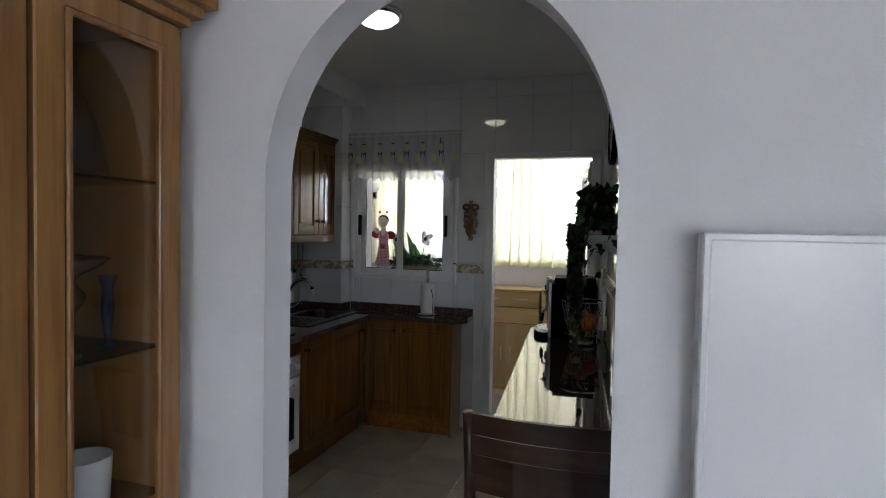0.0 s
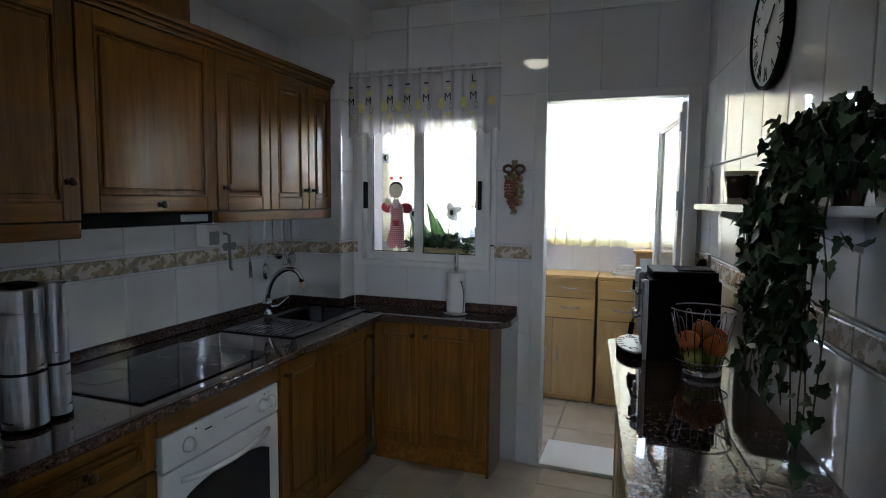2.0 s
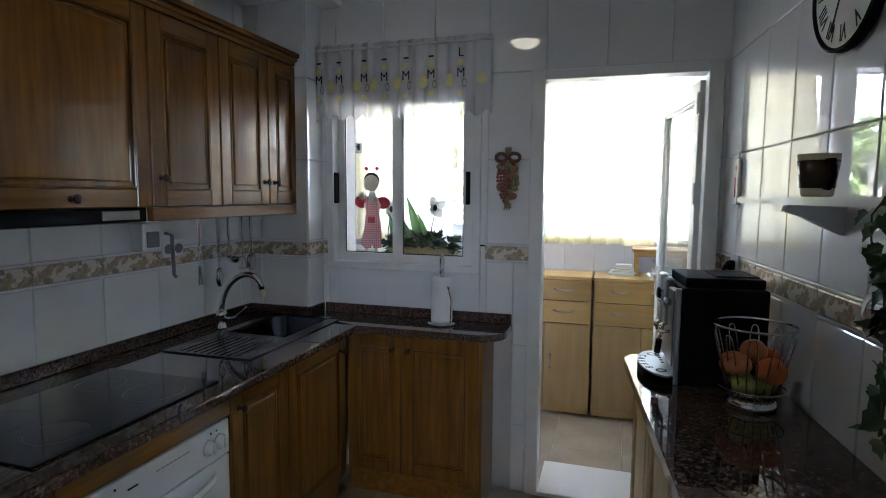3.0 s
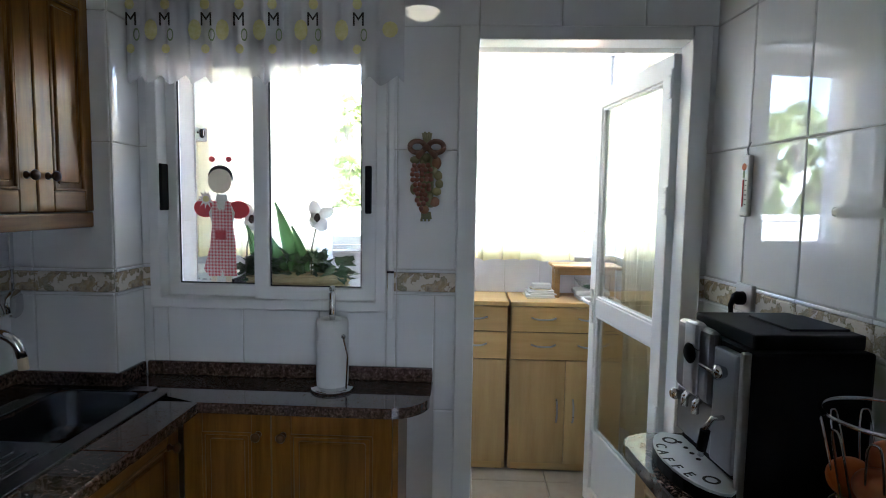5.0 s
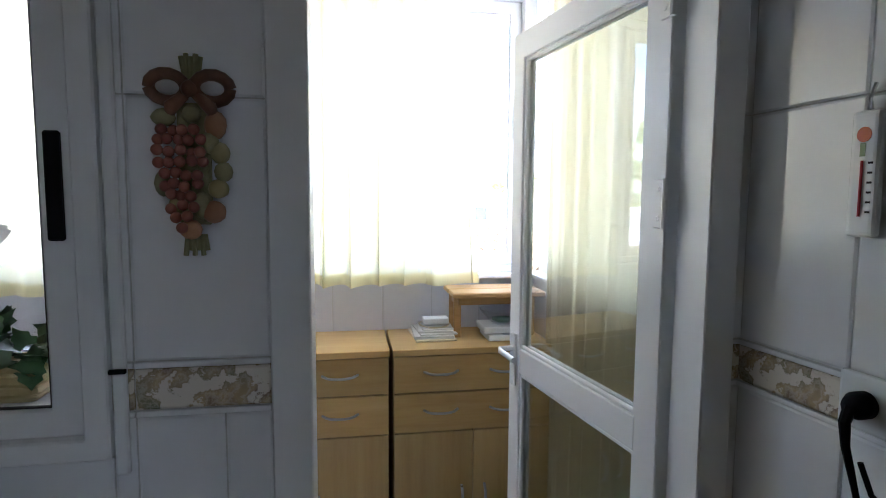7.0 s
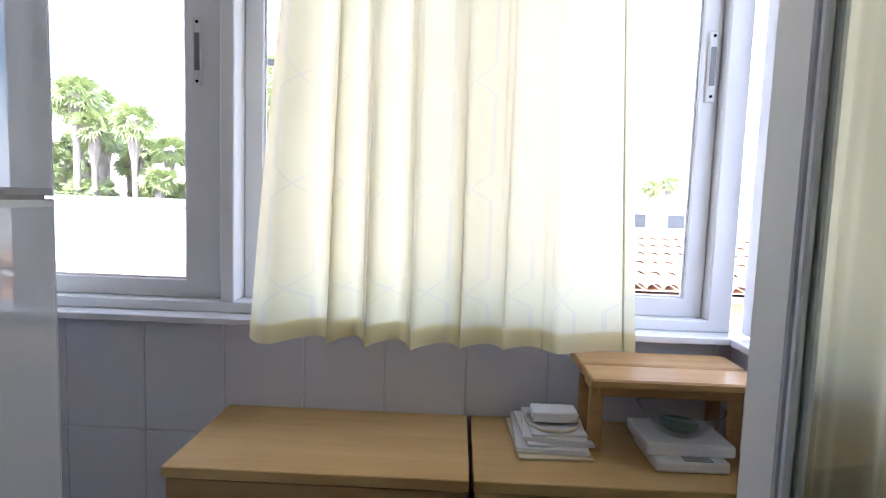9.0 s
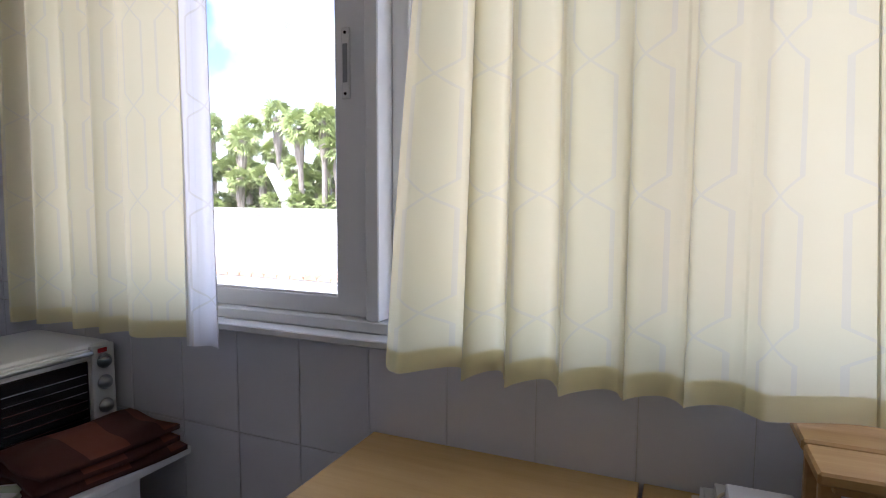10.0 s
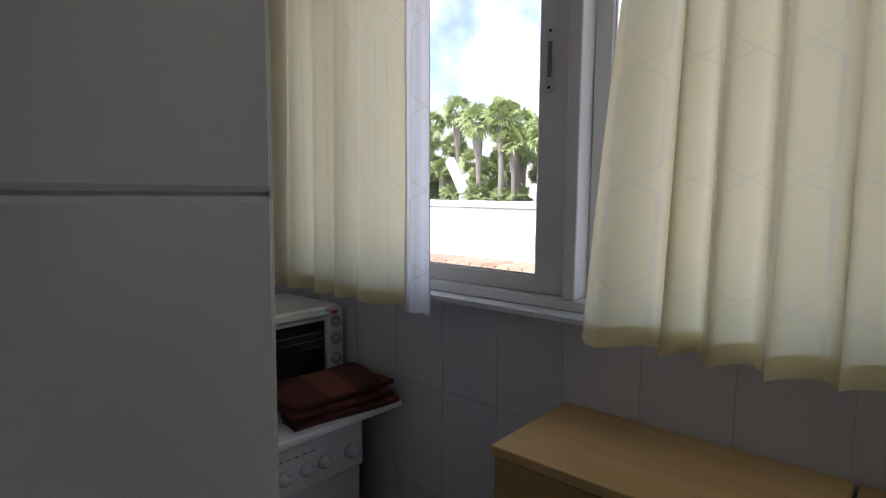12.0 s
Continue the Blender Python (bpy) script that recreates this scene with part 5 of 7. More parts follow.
part("steam_knob", lathe([(0, 0), (0.012, 0), (0.017, 0.012), (0.017, 0.02), (0, 0.024)], (-0.292, MY0 + 0.055, 1.155), 18, m=Matrix.Rotation(-math.pi / 2, 4, "Y")), CHROME, cmx, smooth=True)
part("steam_lever", tube([(-0.315, MY0 + 0.055, 1.155), (-0.326, MY0 + 0.062, 1.16), (-0.328, MY0 + 0.088, 1.162)], 0.004, 6), CHROME, cmx)
part("steam_pipe", tube([(-0.292, MY0 + 0.05, 1.05), (-0.315, MY0 + 0.05, 1.048), (-0.322, MY0 + 0.062, 1.02), (-0.326, MY0 + 0.07, 0.95)], 0.006, 8), CHROME, cmx, smooth=True)
part("steam_grip", rod((-0.322, MY0 + 0.063, 1.015), (-0.326, MY0 + 0.069, 0.965), 0.0105, 12), BLACK, cmx)
# rounded drip tray with lettering
tr_pts = [(-0.271, MY1 - 0.005), (-0.271, MY0 + 0.01)]
for k in range(13):
    a = radians(-90 + k * 15)
    tr_pts.append((-0.305 - 0.07 * math.cos(a), (MY0 + MY1) / 2 + 0.152 * math.sin(a)))
bm = bmesh.new()
rim(tr_pts[::-1], 0.8712, 0.9, bm)
part("tray_body", bm, BLACK, cmx)
bm = bmesh.new()
rim([(x * 0.995 - 0.001, y) for x, y in tr_pts[::-1]], 0.9005, 0.907, bm)
tray = part("drip_tray", bm, surf("tray_plate", (0.5, 0.52, 0.54), (0.58, 0.6, 0.62), 6, 0.35, 0.25), cmx, "curved steel drip tray")
for k, ch in enumerate("CAFFE"):
    y = (MY0 + MY1) / 2 + 0.07 - k * 0.035
    lettering(ch, 0.034, Matrix.Translation((-0.365 + 0.0016 * (k - 2) ** 2 * 2.2, y, 0.9078)) @ Matrix.Rotation(-math.pi / 2 + 0.14 * (k - 2), 4, "Z"), "tray_letter", tray, INK)
for y in (MY1 - 0.035, MY0 + 0.04):
    part("cup_mark", lathe([(0.012, 0), (0.012, 0.0006), (0.018, 0.0006), (0.018, 0)], (-0.315, y, 0.9075), 16), INK, tray)
for k in range(4):
    part("drain_hole", rod((-0.295, -0.52 - k * 0.03, 0.907), (-0.295, -0.52 - k * 0.03, 0.9078), 0.006, 10), BLACK, tray)
part("power_lead", tube([(-0.05, MY1 + 0.002, 1.1), (-0.03, -0.36, 1.12), (-0.02, -0.3, 1.1), (-0.025, -0.262, 1.13), (-0.035, -0.252, 1.175)], 0.004, 6), BLACK, cmx)

# fruit basket
fb = rthing("fruit_basket", (-0.146, -0.946, 0.87), "chrome wire basket filled with fruit", "basket", "", RW_TOP)
BX, BY = -0.146, -0.946
part("base_ring", lathe([(0.052, 0), (0.066, 0), (0.068, 0.012), (0.062, 0.028), (0.05, 0.03), (0.05, 0)], (BX, BY, 0.8705), 28), CHROME, fb, smooth=True)
def ring_bar(r, z, t):
    return tube([(BX + r * math.cos(k * math.tau / 32), BY + r * math.sin(k * math.tau / 32), z) for k in range(33)], t, 6)


part("top_ring", ring_bar(0.108, 1.11, 0.004), CHROME, fb, smooth=True)
part("lower_ring", ring_bar(0.088, 0.93, 0.0025), CHROME, fb, smooth=True)
for k in range(10):
    a0 = k * math.tau / 10
    pts = []
    for q in range(17):
        f = q / 16
        a = a0 + (f - 0.5) * 0.36
        hgt = 1 - abs(2 * f - 1) ** 4
        r = 0.062 + 0.044 * hgt
        pts.append((BX + r * math.cos(a), BY + r * math.sin(a), 0.9 + 0.19 * hgt))
    part("wire_loop", tube(pts, 0.0022, 6), CHROME, fb, smooth=True)
rnd = random.Random(8)
for name, mat, lab, spots, r in (("orange", ORANGE, "ripe orange in the wire basket", ((-0.04, 0.035, 0.985), (0.035, -0.045, 0.99), (0.05, 0.035, 1.0)), 0.04),
                                 ("lime", LIME, "yellow-green citrus in the wire basket", ((-0.03, -0.03, 0.94), (0.035, 0.012, 0.935), (-0.01, 0.05, 0.93)), 0.033),
                                 ("apple", APPLE, "red apple in the wire basket", ((-0.048, -0.03, 1.0), (0.0, 0.0, 1.035)), 0.036)):
    for dx, dy, z in spots:
        o = new(name, mesh_of(blob((0, 0, 0), (r, r, r * 0.94), None, 3, 0.008), name, mat, True))
        o.matrix_basis = RW_TOP @ Matrix.Translation((BX + dx, BY + dy, z))
        tagged(o, lab, "fruit", "fruit in the basket")

# wall shelf with a mug and the trailing plant
RW_SH = RW @ Matrix.Translation((0, 0, 0.015))
sh = rthing("wall_shelf", (-0.1, -1.3, 1.473), "white wall shelf on a curved bracket", "shelf", "", RW_SH)
SHX = -0.17
bm = bmesh.new()
es = rim(rounded(SHX, -0.0006, -1.96, -0.765, 0.04, (0, 1, 1, 0)), 1.473, 1.492, bm)
bmesh.ops.bevel(bm, geom=es, offset=0.006, segments=3, affect="EDGES", profile=0.5)
part("board", bm, WHITE, sh)
for y in (-1.08, -1.72):
    bm = outline([(-0.001, 1.4725), (-0.135, 1.4725), (-0.14, 1.455), (-0.1, 1.442), (-0.045, 1.415), (-0.001, 1.395)], 0.03, m=Matrix.Translation((0, y - 0.015, 0)))
    part("bracket", bm, WHITE, sh)
mug = rthing("mug", (-0.1, -1.06, 1.493), "brown patterned mug standing on the wall shelf", "mug", "", RW_SH @ Matrix.Translation((-0.005, -0.12, 0)))
part("body", lathe([(0, 0), (0.03, 0), (0.034, 0.004), (0.045, 0.1), (0.042, 0.1), (0.032, 0.008), (0, 0.008)], (-0.1, -1.06, 1.4925), 28), CREAM, mug, "cream glazed body", True)
part("pattern", lathe([(0.0362, 0.02), (0.0365, 0.02), (0.0443, 0.085), (0.044, 0.085)], (-0.1, -1.06, 1.4925), 28), DARKCUP, mug, "dark brown glazed band", True)
part("handle", tube([(-0.1, -1.102, 1.575), (-0.1, -1.135, 1.575), (-0.1, -1.142, 1.54), (-0.1, -1.12, 1.512), (-0.1, -1.098, 1.515)], 0.006, 8), BLACK, mug, smooth=True)

IYC = -1.86
iv = rthing("ivy_plant", (-0.09, IYC, 1.493), "trailing artificial ivy hanging over the wall shelf", "plant", "", RW_SH @ Matrix.Translation((-0.02, IYC, 1.493)) @ Matrix.Diagonal((0.64, 1.0, 1.0, 1)) @ Matrix.Translation((0, -IYC, -1.493)))
part("pot", lathe([(0, 0), (0.04, 0), (0.055, 0.07), (0.05, 0.07), (0.04, 0.05), (0, 0.05)], (-0.08, IYC + 0.04, 1.4925), 20), DARKCUP, iv)
rnd = random.Random(21)
leafs = [ivy_mesh("leaf", 0.036, IVY, k) for k in range(4)] + [ivy_mesh("leaf", 0.036, IVYPALE, 12)]
places = []
# (end x, end y, fall): the trails out of the pot
trails = [(-0.25, IYC - 0.12, 0.62), (-0.26, IYC - 0.09, 0.55), (-0.28, IYC + 0.22, 0.26), (-0.29, IYC + 0.15, 0.24), (-0.24, IYC - 0.16, 0.44)]
for k in range(18):
    trails.append((rnd.uniform(-0.3, -0.24), IYC + rnd.uniform(-0.13, 0.18), rnd.choice((0.2, 0.28, 0.36, 0.44))))
for s, (ex, ey, length) in enumerate(trails):
    pts = []
    for k in range(11):
        f = k / 10
        x = -0.08 + (ex + 0.08) * min(1, f * 2.4) + 0.012 * math.sin(7 * f + s)
        y = IYC + (ey - IYC) * min(1, f * 2.2) + 0.015 * math.cos(6 * f + s)
        z = 1.56 + 0.07 * math.sin(min(1, f * 2.5) * math.pi) - length * max(0, f - 0.2) / 0.8
        pts.append((min(x, -0.014), y, z))
    part("stem", tube(pts, 0.0022, 5), STEM, iv)
    for k in range(1, 11):
        for q in range(1):
            p = Vector(pts[k]) + Vector((rnd.uniform(-0.02, 0.02), rnd.uniform(-0.03, 0.03), rnd.uniform(-0.02, 0.02)))
            p.x = min(p.x, -0.03)
            places.append((p, (rnd.uniform(-0.8, 0.3), rnd.uniform(-0.8, 0.8), rnd.uniform(-1.1, 0.1)), rnd.uniform(0.85, 1.35)))
# the full head around the pot
while len(places) < 298:
    a, q = rnd.uniform(0, math.tau), rnd.uniform(0.75, 1.0)
    p = Vector((-0.155 + 0.12 * q * math.cos(a), IYC + rnd.uniform(-0.16, 0.18), 1.55 + 0.13 * q * math.sin(a)))
    if p.x < -0.03 and not (abs(p.y - IYC) < 0.05 and p.x > -0.12 and p.z < 1.55):
        places.append((p, (rnd.uniform(-0.9, 0.2), rnd.uniform(-0.8, 0.8), rnd.uniform(-0.9, 0.5)), rnd.uniform(0.85, 1.4)))
leaf_objects(iv, places, leafs, rnd)
# the rest of the dense foliage behind the single leaves
thick = bmesh.new()
for k in range(700):
    if k < 300:
        p = Vector((-0.15 + rnd.uniform(-0.11, 0.1), IYC + rnd.uniform(-0.15, 0.17), 1.55 + rnd.uniform(-0.02, 0.12)))
    else:
        p = Vector((-0.27 + rnd.uniform(-0.04, 0.03), IYC + rnd.uniform(-0.15, 0.17), 1.53 - 0.32 * rnd.random() ** 1.3))
        p.x = min(p.x, -0.242) if 1.455 < p.z < 1.51 else p.x
    m = Matrix.Translation(p) @ Vector((rnd.uniform(-0.8, 0.3), rnd.uniform(-0.8, 0.8), rnd.uniform(-1.1, 0.3))).to_track_quat("Y", "Z").to_matrix().to_4x4() @ Matrix.Rotation(rnd.uniform(-1, 1), 4, "Y")
    nv = len(thick.verts)
    thick.from_mesh(leafs[rnd.randrange(len(leafs))])
    thick.verts.ensure_lookup_table()
    bmesh.ops.transform(thick, matrix=m, verts=thick.verts[nv:])
tagged(part("foliage", thick, IVY, iv, smooth=True), kind="stuff")

# wall clock
ck = rthing("wall_clock", (-0.02, -1.3, 1.85), "round wall clock with roman numerals and dark rim", "clock")
CY, CZ, CR = -1.06, 2.05, 0.18
CM = Matrix.Translation((-0.001, CY, CZ)) @ Matrix.Rotation(-math.pi / 2, 4, "Y")
part("case", lathe([(0, 0), (CR - 0.005, 0), (CR, 0.008), (CR, 0.026), (CR - 0.006, 0.03), (CR - 0.012, 0.026), (CR - 0.012, 0.02), (0, 0.02)], (0, 0, 0), 48, m=CM), BLACK, ck, smooth=False)
face = part("face", lathe([(0, 0.0205), (CR - 0.0125, 0.0205), (CR - 0.0125, 0.022), (0, 0.022)], (0, 0, 0), 48, m=CM), PAPER, ck, "off-white clock face")
FM = Matrix.Translation((-0.0236, CY, CZ)) @ Matrix(((0, 0, -1, 0), (-1, 0, 0, 0), (0, 1, 0, 0), (0, 0, 0, 1)))
for k, s in enumerate(("XII", "I", "II", "III", "IV", "V", "VI", "VII", "VIII", "IX", "X", "XI")):
    a = -k * math.tau / 12
    lettering(s, 0.05, FM @ Matrix.Rotation(a, 4, "Z") @ Matrix.Translation((0, CR * 0.72, 0)) @ Matrix.Diagonal((0.8, 1.25, 1, 1)), "numeral", face, INK)
for a, l, w in ((radians(-50), 0.09, 0.008), (radians(-205), 0.13, 0.006)):
    bm = box(-w / 2, w / 2, -0.02, l, 0.003, 0.005)
    bmesh.ops.transform(bm, matrix=FM @ Matrix.Rotation(a, 4, "Z"), verts=bm.verts[:])
    part("pointer", bm, INK, ck)
bm = rod((0, 0, 0.001), (0, 0, 0.008), 0.008, 12)
bmesh.ops.transform(bm, matrix=FM, verts=bm.verts[:])
part("hub", bm, INK, ck)

# thermometer, socket with plug
tm = rthing("thermometer", (-0.012, -0.195, 1.47), "white wall thermometer with a flower print", "thermometer", "", RW @ Matrix.Translation((0, -0.035, 0.005)))
part("plate", box(-0.018, -0.002, -0.217, -0.173, 1.47, 1.652, 0.008, seg=3), WHITE, tm)
part("hook", tube([(-0.006, -0.195, 1.645), (-0.012, -0.195, 1.668), (-0.003, -0.195, 1.69)], 0.003, 6), CHROME, tm)
part("tube", rod((-0.0195, -0.195, 1.5), (-0.0195, -0.195, 1.58), 0.002, 6), RED, tm)
part("flower_print", lathe([(0, 0), (0.011, 0), (0.011, 0.001), (0, 0.001)], (-0.018, -0.195, 1.617), 12, m=Matrix.Rotation(-math.pi / 2, 4, "Y")), ORANGE, tm)
for k in range(6):
    part("scale_mark", box(-0.0188, -0.018, -0.21, -0.203, 1.505 + k * 0.014, 1.508 + k * 0.014), INK, tm)
part("leaf_print", box(-0.0188, -0.018, -0.198, -0.19, 1.586, 1.605), GREENINK, tm)
sk = rthing("wall_socket", (-0.01, -0.25, 1.17), "white wall socket with a black plug pushed in", "socket", "", RW @ Matrix.Translation((0, -0.008, 0.028)))
part("plate", box(-0.016, -0.0015, -0.292, -0.208, 1.165, 1.25, 0.005, seg=2), WHITE, sk)
plug = part("plug", lathe([(0, 0), (0.02, 0), (0.02, 0.018), (0.013, 0.03), (0, 0.032)], (-0.016, -0.25, 1.207), 20, m=Matrix.Rotation(-math.pi / 2, 4, "Y")), BLACK, sk, "black round plug", True)
part("cable", tube([(-0.043, -0.25, 1.207), (-0.052, -0.25, 1.185), (-0.05, -0.252, 1.15), (-0.04, -0.262, 1.09), (-0.03, -0.28, 1.0), (-0.02, -0.33, 0.95), (-0.015, -0.395, 0.96)], [0.009, 0.008, 0.006, 0.0045, 0.0045, 0.0045, 0.0045], 8), BLACK, plug)

# ceiling lamp
lp = thing("ceiling_lamp", (-0.32, -1.41, 2.62), "lit round flush ceiling lamp with a chrome rim", "lamp")
part("rim", lathe([(0.08, 0), (0.128, 0), (0.133, -0.012), (0.124, -0.03), (0.11, -0.034), (0.098, -0.02), (0.08, 0)], (-0.32, -1.41, 2.6395), 36), CHROME, lp, smooth=True)
part("shade", lathe([(0.0, -0.08), (0.04, -0.076), (0.082, -0.058), (0.11, -0.032), (0.11, -0.02), (0, -0.02)], (-0.32, -1.41, 2.6395), 36), LAMPGLOW, lp, "glowing frosted glass bowl", True)

# ---- chair at the end of the narrow worktop ----
ch = thing("dining_chair", (0.72, -2.3, 0), "dark wooden chair with a slatted back and pale seat", "chair")
CX0, CX1 = 0.49, 0.965
for x in (CX0, CX1 - 0.036):
    part("back_leg", tube([(x + 0.018, -2.50, 0.0), (x + 0.018, -2.47, 0.42), (x + 0.018, -2.5, 0.8), (x + 0.018, -2.535, 0.985)], [0.016, 0.019, 0.018, 0.016], 10), WALNUT, ch, smooth=True)
    part("front_leg", box(x, x + 0.036, -2.1, -2.064, 0, 0.44, 0.005), WALNUT, ch)
    part("side_rail", box(x + 0.006, x + 0.03, -2.455, -2.1, 0.38, 0.44, 0.003), WALNUT, ch)
for z0, z1, y in ((0.925, 0.985, -2.535), (0.862, 0.918, -2.522), (0.80, 0.856, -2.511), (0.742, 0.795, -2.5)):
    bm = bmesh.new()
    colz = []
    for k in range(11):
        f = k / 10
        x = CX0 + 0.032 + f * (CX1 - CX0 - 0.064)
        yy = y - 0.025 * math.sin(math.pi * f)
        colz.append([bm.verts.new((x, yy + dy, z)) for dy, z in ((-0.009, z0), (0.009, z0), (0.009, z1), (-0.009, z1))])
    for p, q in zip(colz, colz[1:]):
        for i in range(4):
            bm.faces.new((p[i], p[(i + 1) % 4], q[(i + 1) % 4], q[i]))
    bm.faces.new(colz[0]), bm.faces.new(colz[-1][::-1])
    part("back_slat", bm, WALNUT, ch)
part("seat", box(CX0 + 0.005, CX1 - 0.005, -2.45, -2.06, 0.442, 0.49, 0.015, seg=3), CREAM, ch, "pale upholstered seat")
part("front_rail", box(CX0 + 0.037, CX1 - 0.037, -2.095, -2.07, 0.38, 0.44, 0.003), WALNUT, ch)

# ---- living room: dresser and white panel cabinet ----
DXF = 0.06
DRESSER = Matrix.Translation((-0.035, 0.045, 0))
dr = thing("display_cabinet", (-0.17, -4.0, 0), "wooden display cabinet with glass doors and glassware", "cabinet", "", DRESSER)
DY1, DY0, DT = -3.175, -4.16, 1.935
part("back", box(-0.435, -0.42, DY0, DY1, 0.1, DT), PINE, dr)
part("side", box(-0.419, DXF - 0.022, DY1 - 0.025, DY1, 0.1, DT), PINE, dr)
part("divider", box(-0.419, DXF - 0.022, -3.505, -3.485, 0.1, DT), PINE, dr)
part("side", box(-0.419, DXF - 0.022, DY0, DY0 + 0.025, 0.1, DT), PINE, dr)
part("bottom", box(-0.419, DXF - 0.022, DY0 + 0.025, DY1 - 0.025, 0.1, 0.125), PINE, dr)
part("top", box(-0.419, DXF - 0.022, DY0 + 0.025, DY1 - 0.025, DT - 0.02, DT), PINE, dr)
part("plinth", box(-0.43, DXF - 0.03, DY0, DY1, 0.001, 0.099), PINE, dr)
for k, (dx, z0, z1) in enumerate(((0.012, DT, DT + 0.02), (0.03, DT + 0.02, DT + 0.045), (0.05, DT + 0.045, DT + 0.075))):
    part("cornice", box(-0.43, DXF + dx, DY0 - dx, DY1 + dx, z0 + 0.0005, z1, 0.005, seg=2), PINE, dr)
for a, b in ((-3.49, -3.177), (-3.823, -3.5), (-4.158, -3.833)):
    d = None
    st = 0.052
    TM = Matrix(((0, 1, 0, 0), (1, 0, 0, 0), (0, 0, 1, 0), (0, 0, 0, 1)))
    d = part("door", ring(a, b, 0.13, DT - 0.005, st, st, st, st, DXF - 0.021, DXF, TM), PINE, dr)
    part("moulding", ring(a + st, b - st, 0.13 + st, DT - 0.005 - st, 0.012, 0.012, 0.012, 0.012, DXF - 0.008, DXF + 0.005, TM), PINE, d)
    g = part("pane", box(DXF - 0.012, DXF - 0.009, a + st + 0.001, b - st - 0.001, 0.13 + st + 0.001, DT - st - 0.006), GLASS, d)
    g.visible_shadow = False
for z in (1.605, 1.262, 0.95):
    part("glass_shelf", box(-0.415, DXF - 0.03, -3.483, DY1 - 0.027, z - 0.006, z, 0.001), SMOKE, dr, "smoked glass shelf")


def glassware(kind, x, y, z, prof, mat, label):
    o = new(kind, mesh_of(lathe(prof, (0, 0, 0), 20), kind, mat, True))
    o.matrix_basis = DRESSER @ Matrix.Translation((x, y, z + 0.001))
    tagged(o, label, kind.replace("_", " "), "glassware in the cabinet")


CAN = [(0, 0), (0.07, 0), (0.075, 0.02), (0.05, 0.12), (0.018, 0.2), (0.018, 0.25), (0.03, 0.27), (0.027, 0.27), (0.015, 0.25), (0.015, 0.2), (0.047, 0.12), (0.07, 0.02), (0, 0.006)]
WINE = [(0, 0), (0.032, 0.002), (0.005, 0.012), (0.0045, 0.09), (0.018, 0.1), (0.038, 0.14), (0.034, 0.2), (0.032, 0.2), (0.036, 0.14), (0.014, 0.103), (0, 0.1)]
CUPS = [(0, 0), (0.035, 0), (0.045, 0.01), (0.05, 0.1), (0.047, 0.1), (0.042, 0.012), (0, 0.01)]
BULB = [(0, 0), (0.028, 0.002), (0.006, 0.012), (0.005, 0.07), (0.012, 0.078), (0.03, 0.1), (0.032, 0.115), (0.014, 0.14), (0.018, 0.15), (0.05, 0.165), (0.075, 0.185), (0.073, 0.187), (0.046, 0.168), (0, 0.155)]
VASE = [(0, 0), (0.02, 0.002), (0.006, 0.012), (0.008, 0.04), (0.013, 0.08), (0.009, 0.12), (0.018, 0.145), (0.016, 0.145), (0.006, 0.12), (0, 0.05)]
CANDLE = [(0, 0), (0.012, 0), (0.0125, 0.003), (0.012, 0.1), (0.009, 0.104), (0, 0.105)]
BLUEGLASS = surf("blue_glass", (0.008, 0.012, 0.035), (0.02, 0.03, 0.07), 20, 0.08)
for y in (-3.29, -3.41):
    glassware("decanter", -0.12, y, 1.605, CAN, CRYSTAL, "clear glass decanter on the cabinet shelf")
for x, y in ((-0.2, -3.27), (-0.13, -3.44), (-0.26, -3.36)):
    glassware("wine_glass", x, y, 1.262, WINE, CRYSTAL, "stemmed crystal glass on the cabinet shelf")
for x, y in ((-0.04, -3.36), (-0.14, -3.33)):
    glassware("candle_holder", x, y, 1.262, BULB, DARKCUP, "dark glass footed candle dish on the shelf")
glassware("small_vase", -0.05, -3.262, 1.262, VASE, BLUEGLASS, "slim blue glass vase on the cabinet shelf")
for x, y in ((-0.07, -3.44), (-0.12, -3.42)):
    glassware("candle", x, y, 0.95, CANDLE, WHITE, "short white candle on the cabinet shelf")
for x, y in ((-0.05, -3.315), (-0.2, -3.28)):
    glassware("cup", x, y, 0.95, CUPS, WHITE, "plain white cup on the cabinet shelf")
sw = thing("light_switch", (-0.08, -3.03, 1.1), "white wall light switch beside the arch", "switch", "", Matrix.Translation((0, -0.04, 0)))
part("plate", box(-0.12, -0.04, -3.03, -3.0205, 1.07, 1.15, 0.004), WHITE, sw)
part("rocker", box(-0.105, -0.055, -3.034, -3.0305, 1.085, 1.135, 0.002), WHITE, sw)

pc = thing("wall_board", (1.5, -3.06, 0), "tall white panelled board against the plaster wall", "panel", "", Matrix.Translation((0, -0.04, 0)))
part("board", box(1.045, 2.05, -3.085, -3.0205, 0.002, 1.52, 0.004), WHITE, pc)
bm = ring(1.045, 2.05, 0.002, 1.52, 0.013, 0.013, 0.013, 0.013, -3.096, -3.0855)
part("raised_edge", bm, WHITE, pc)

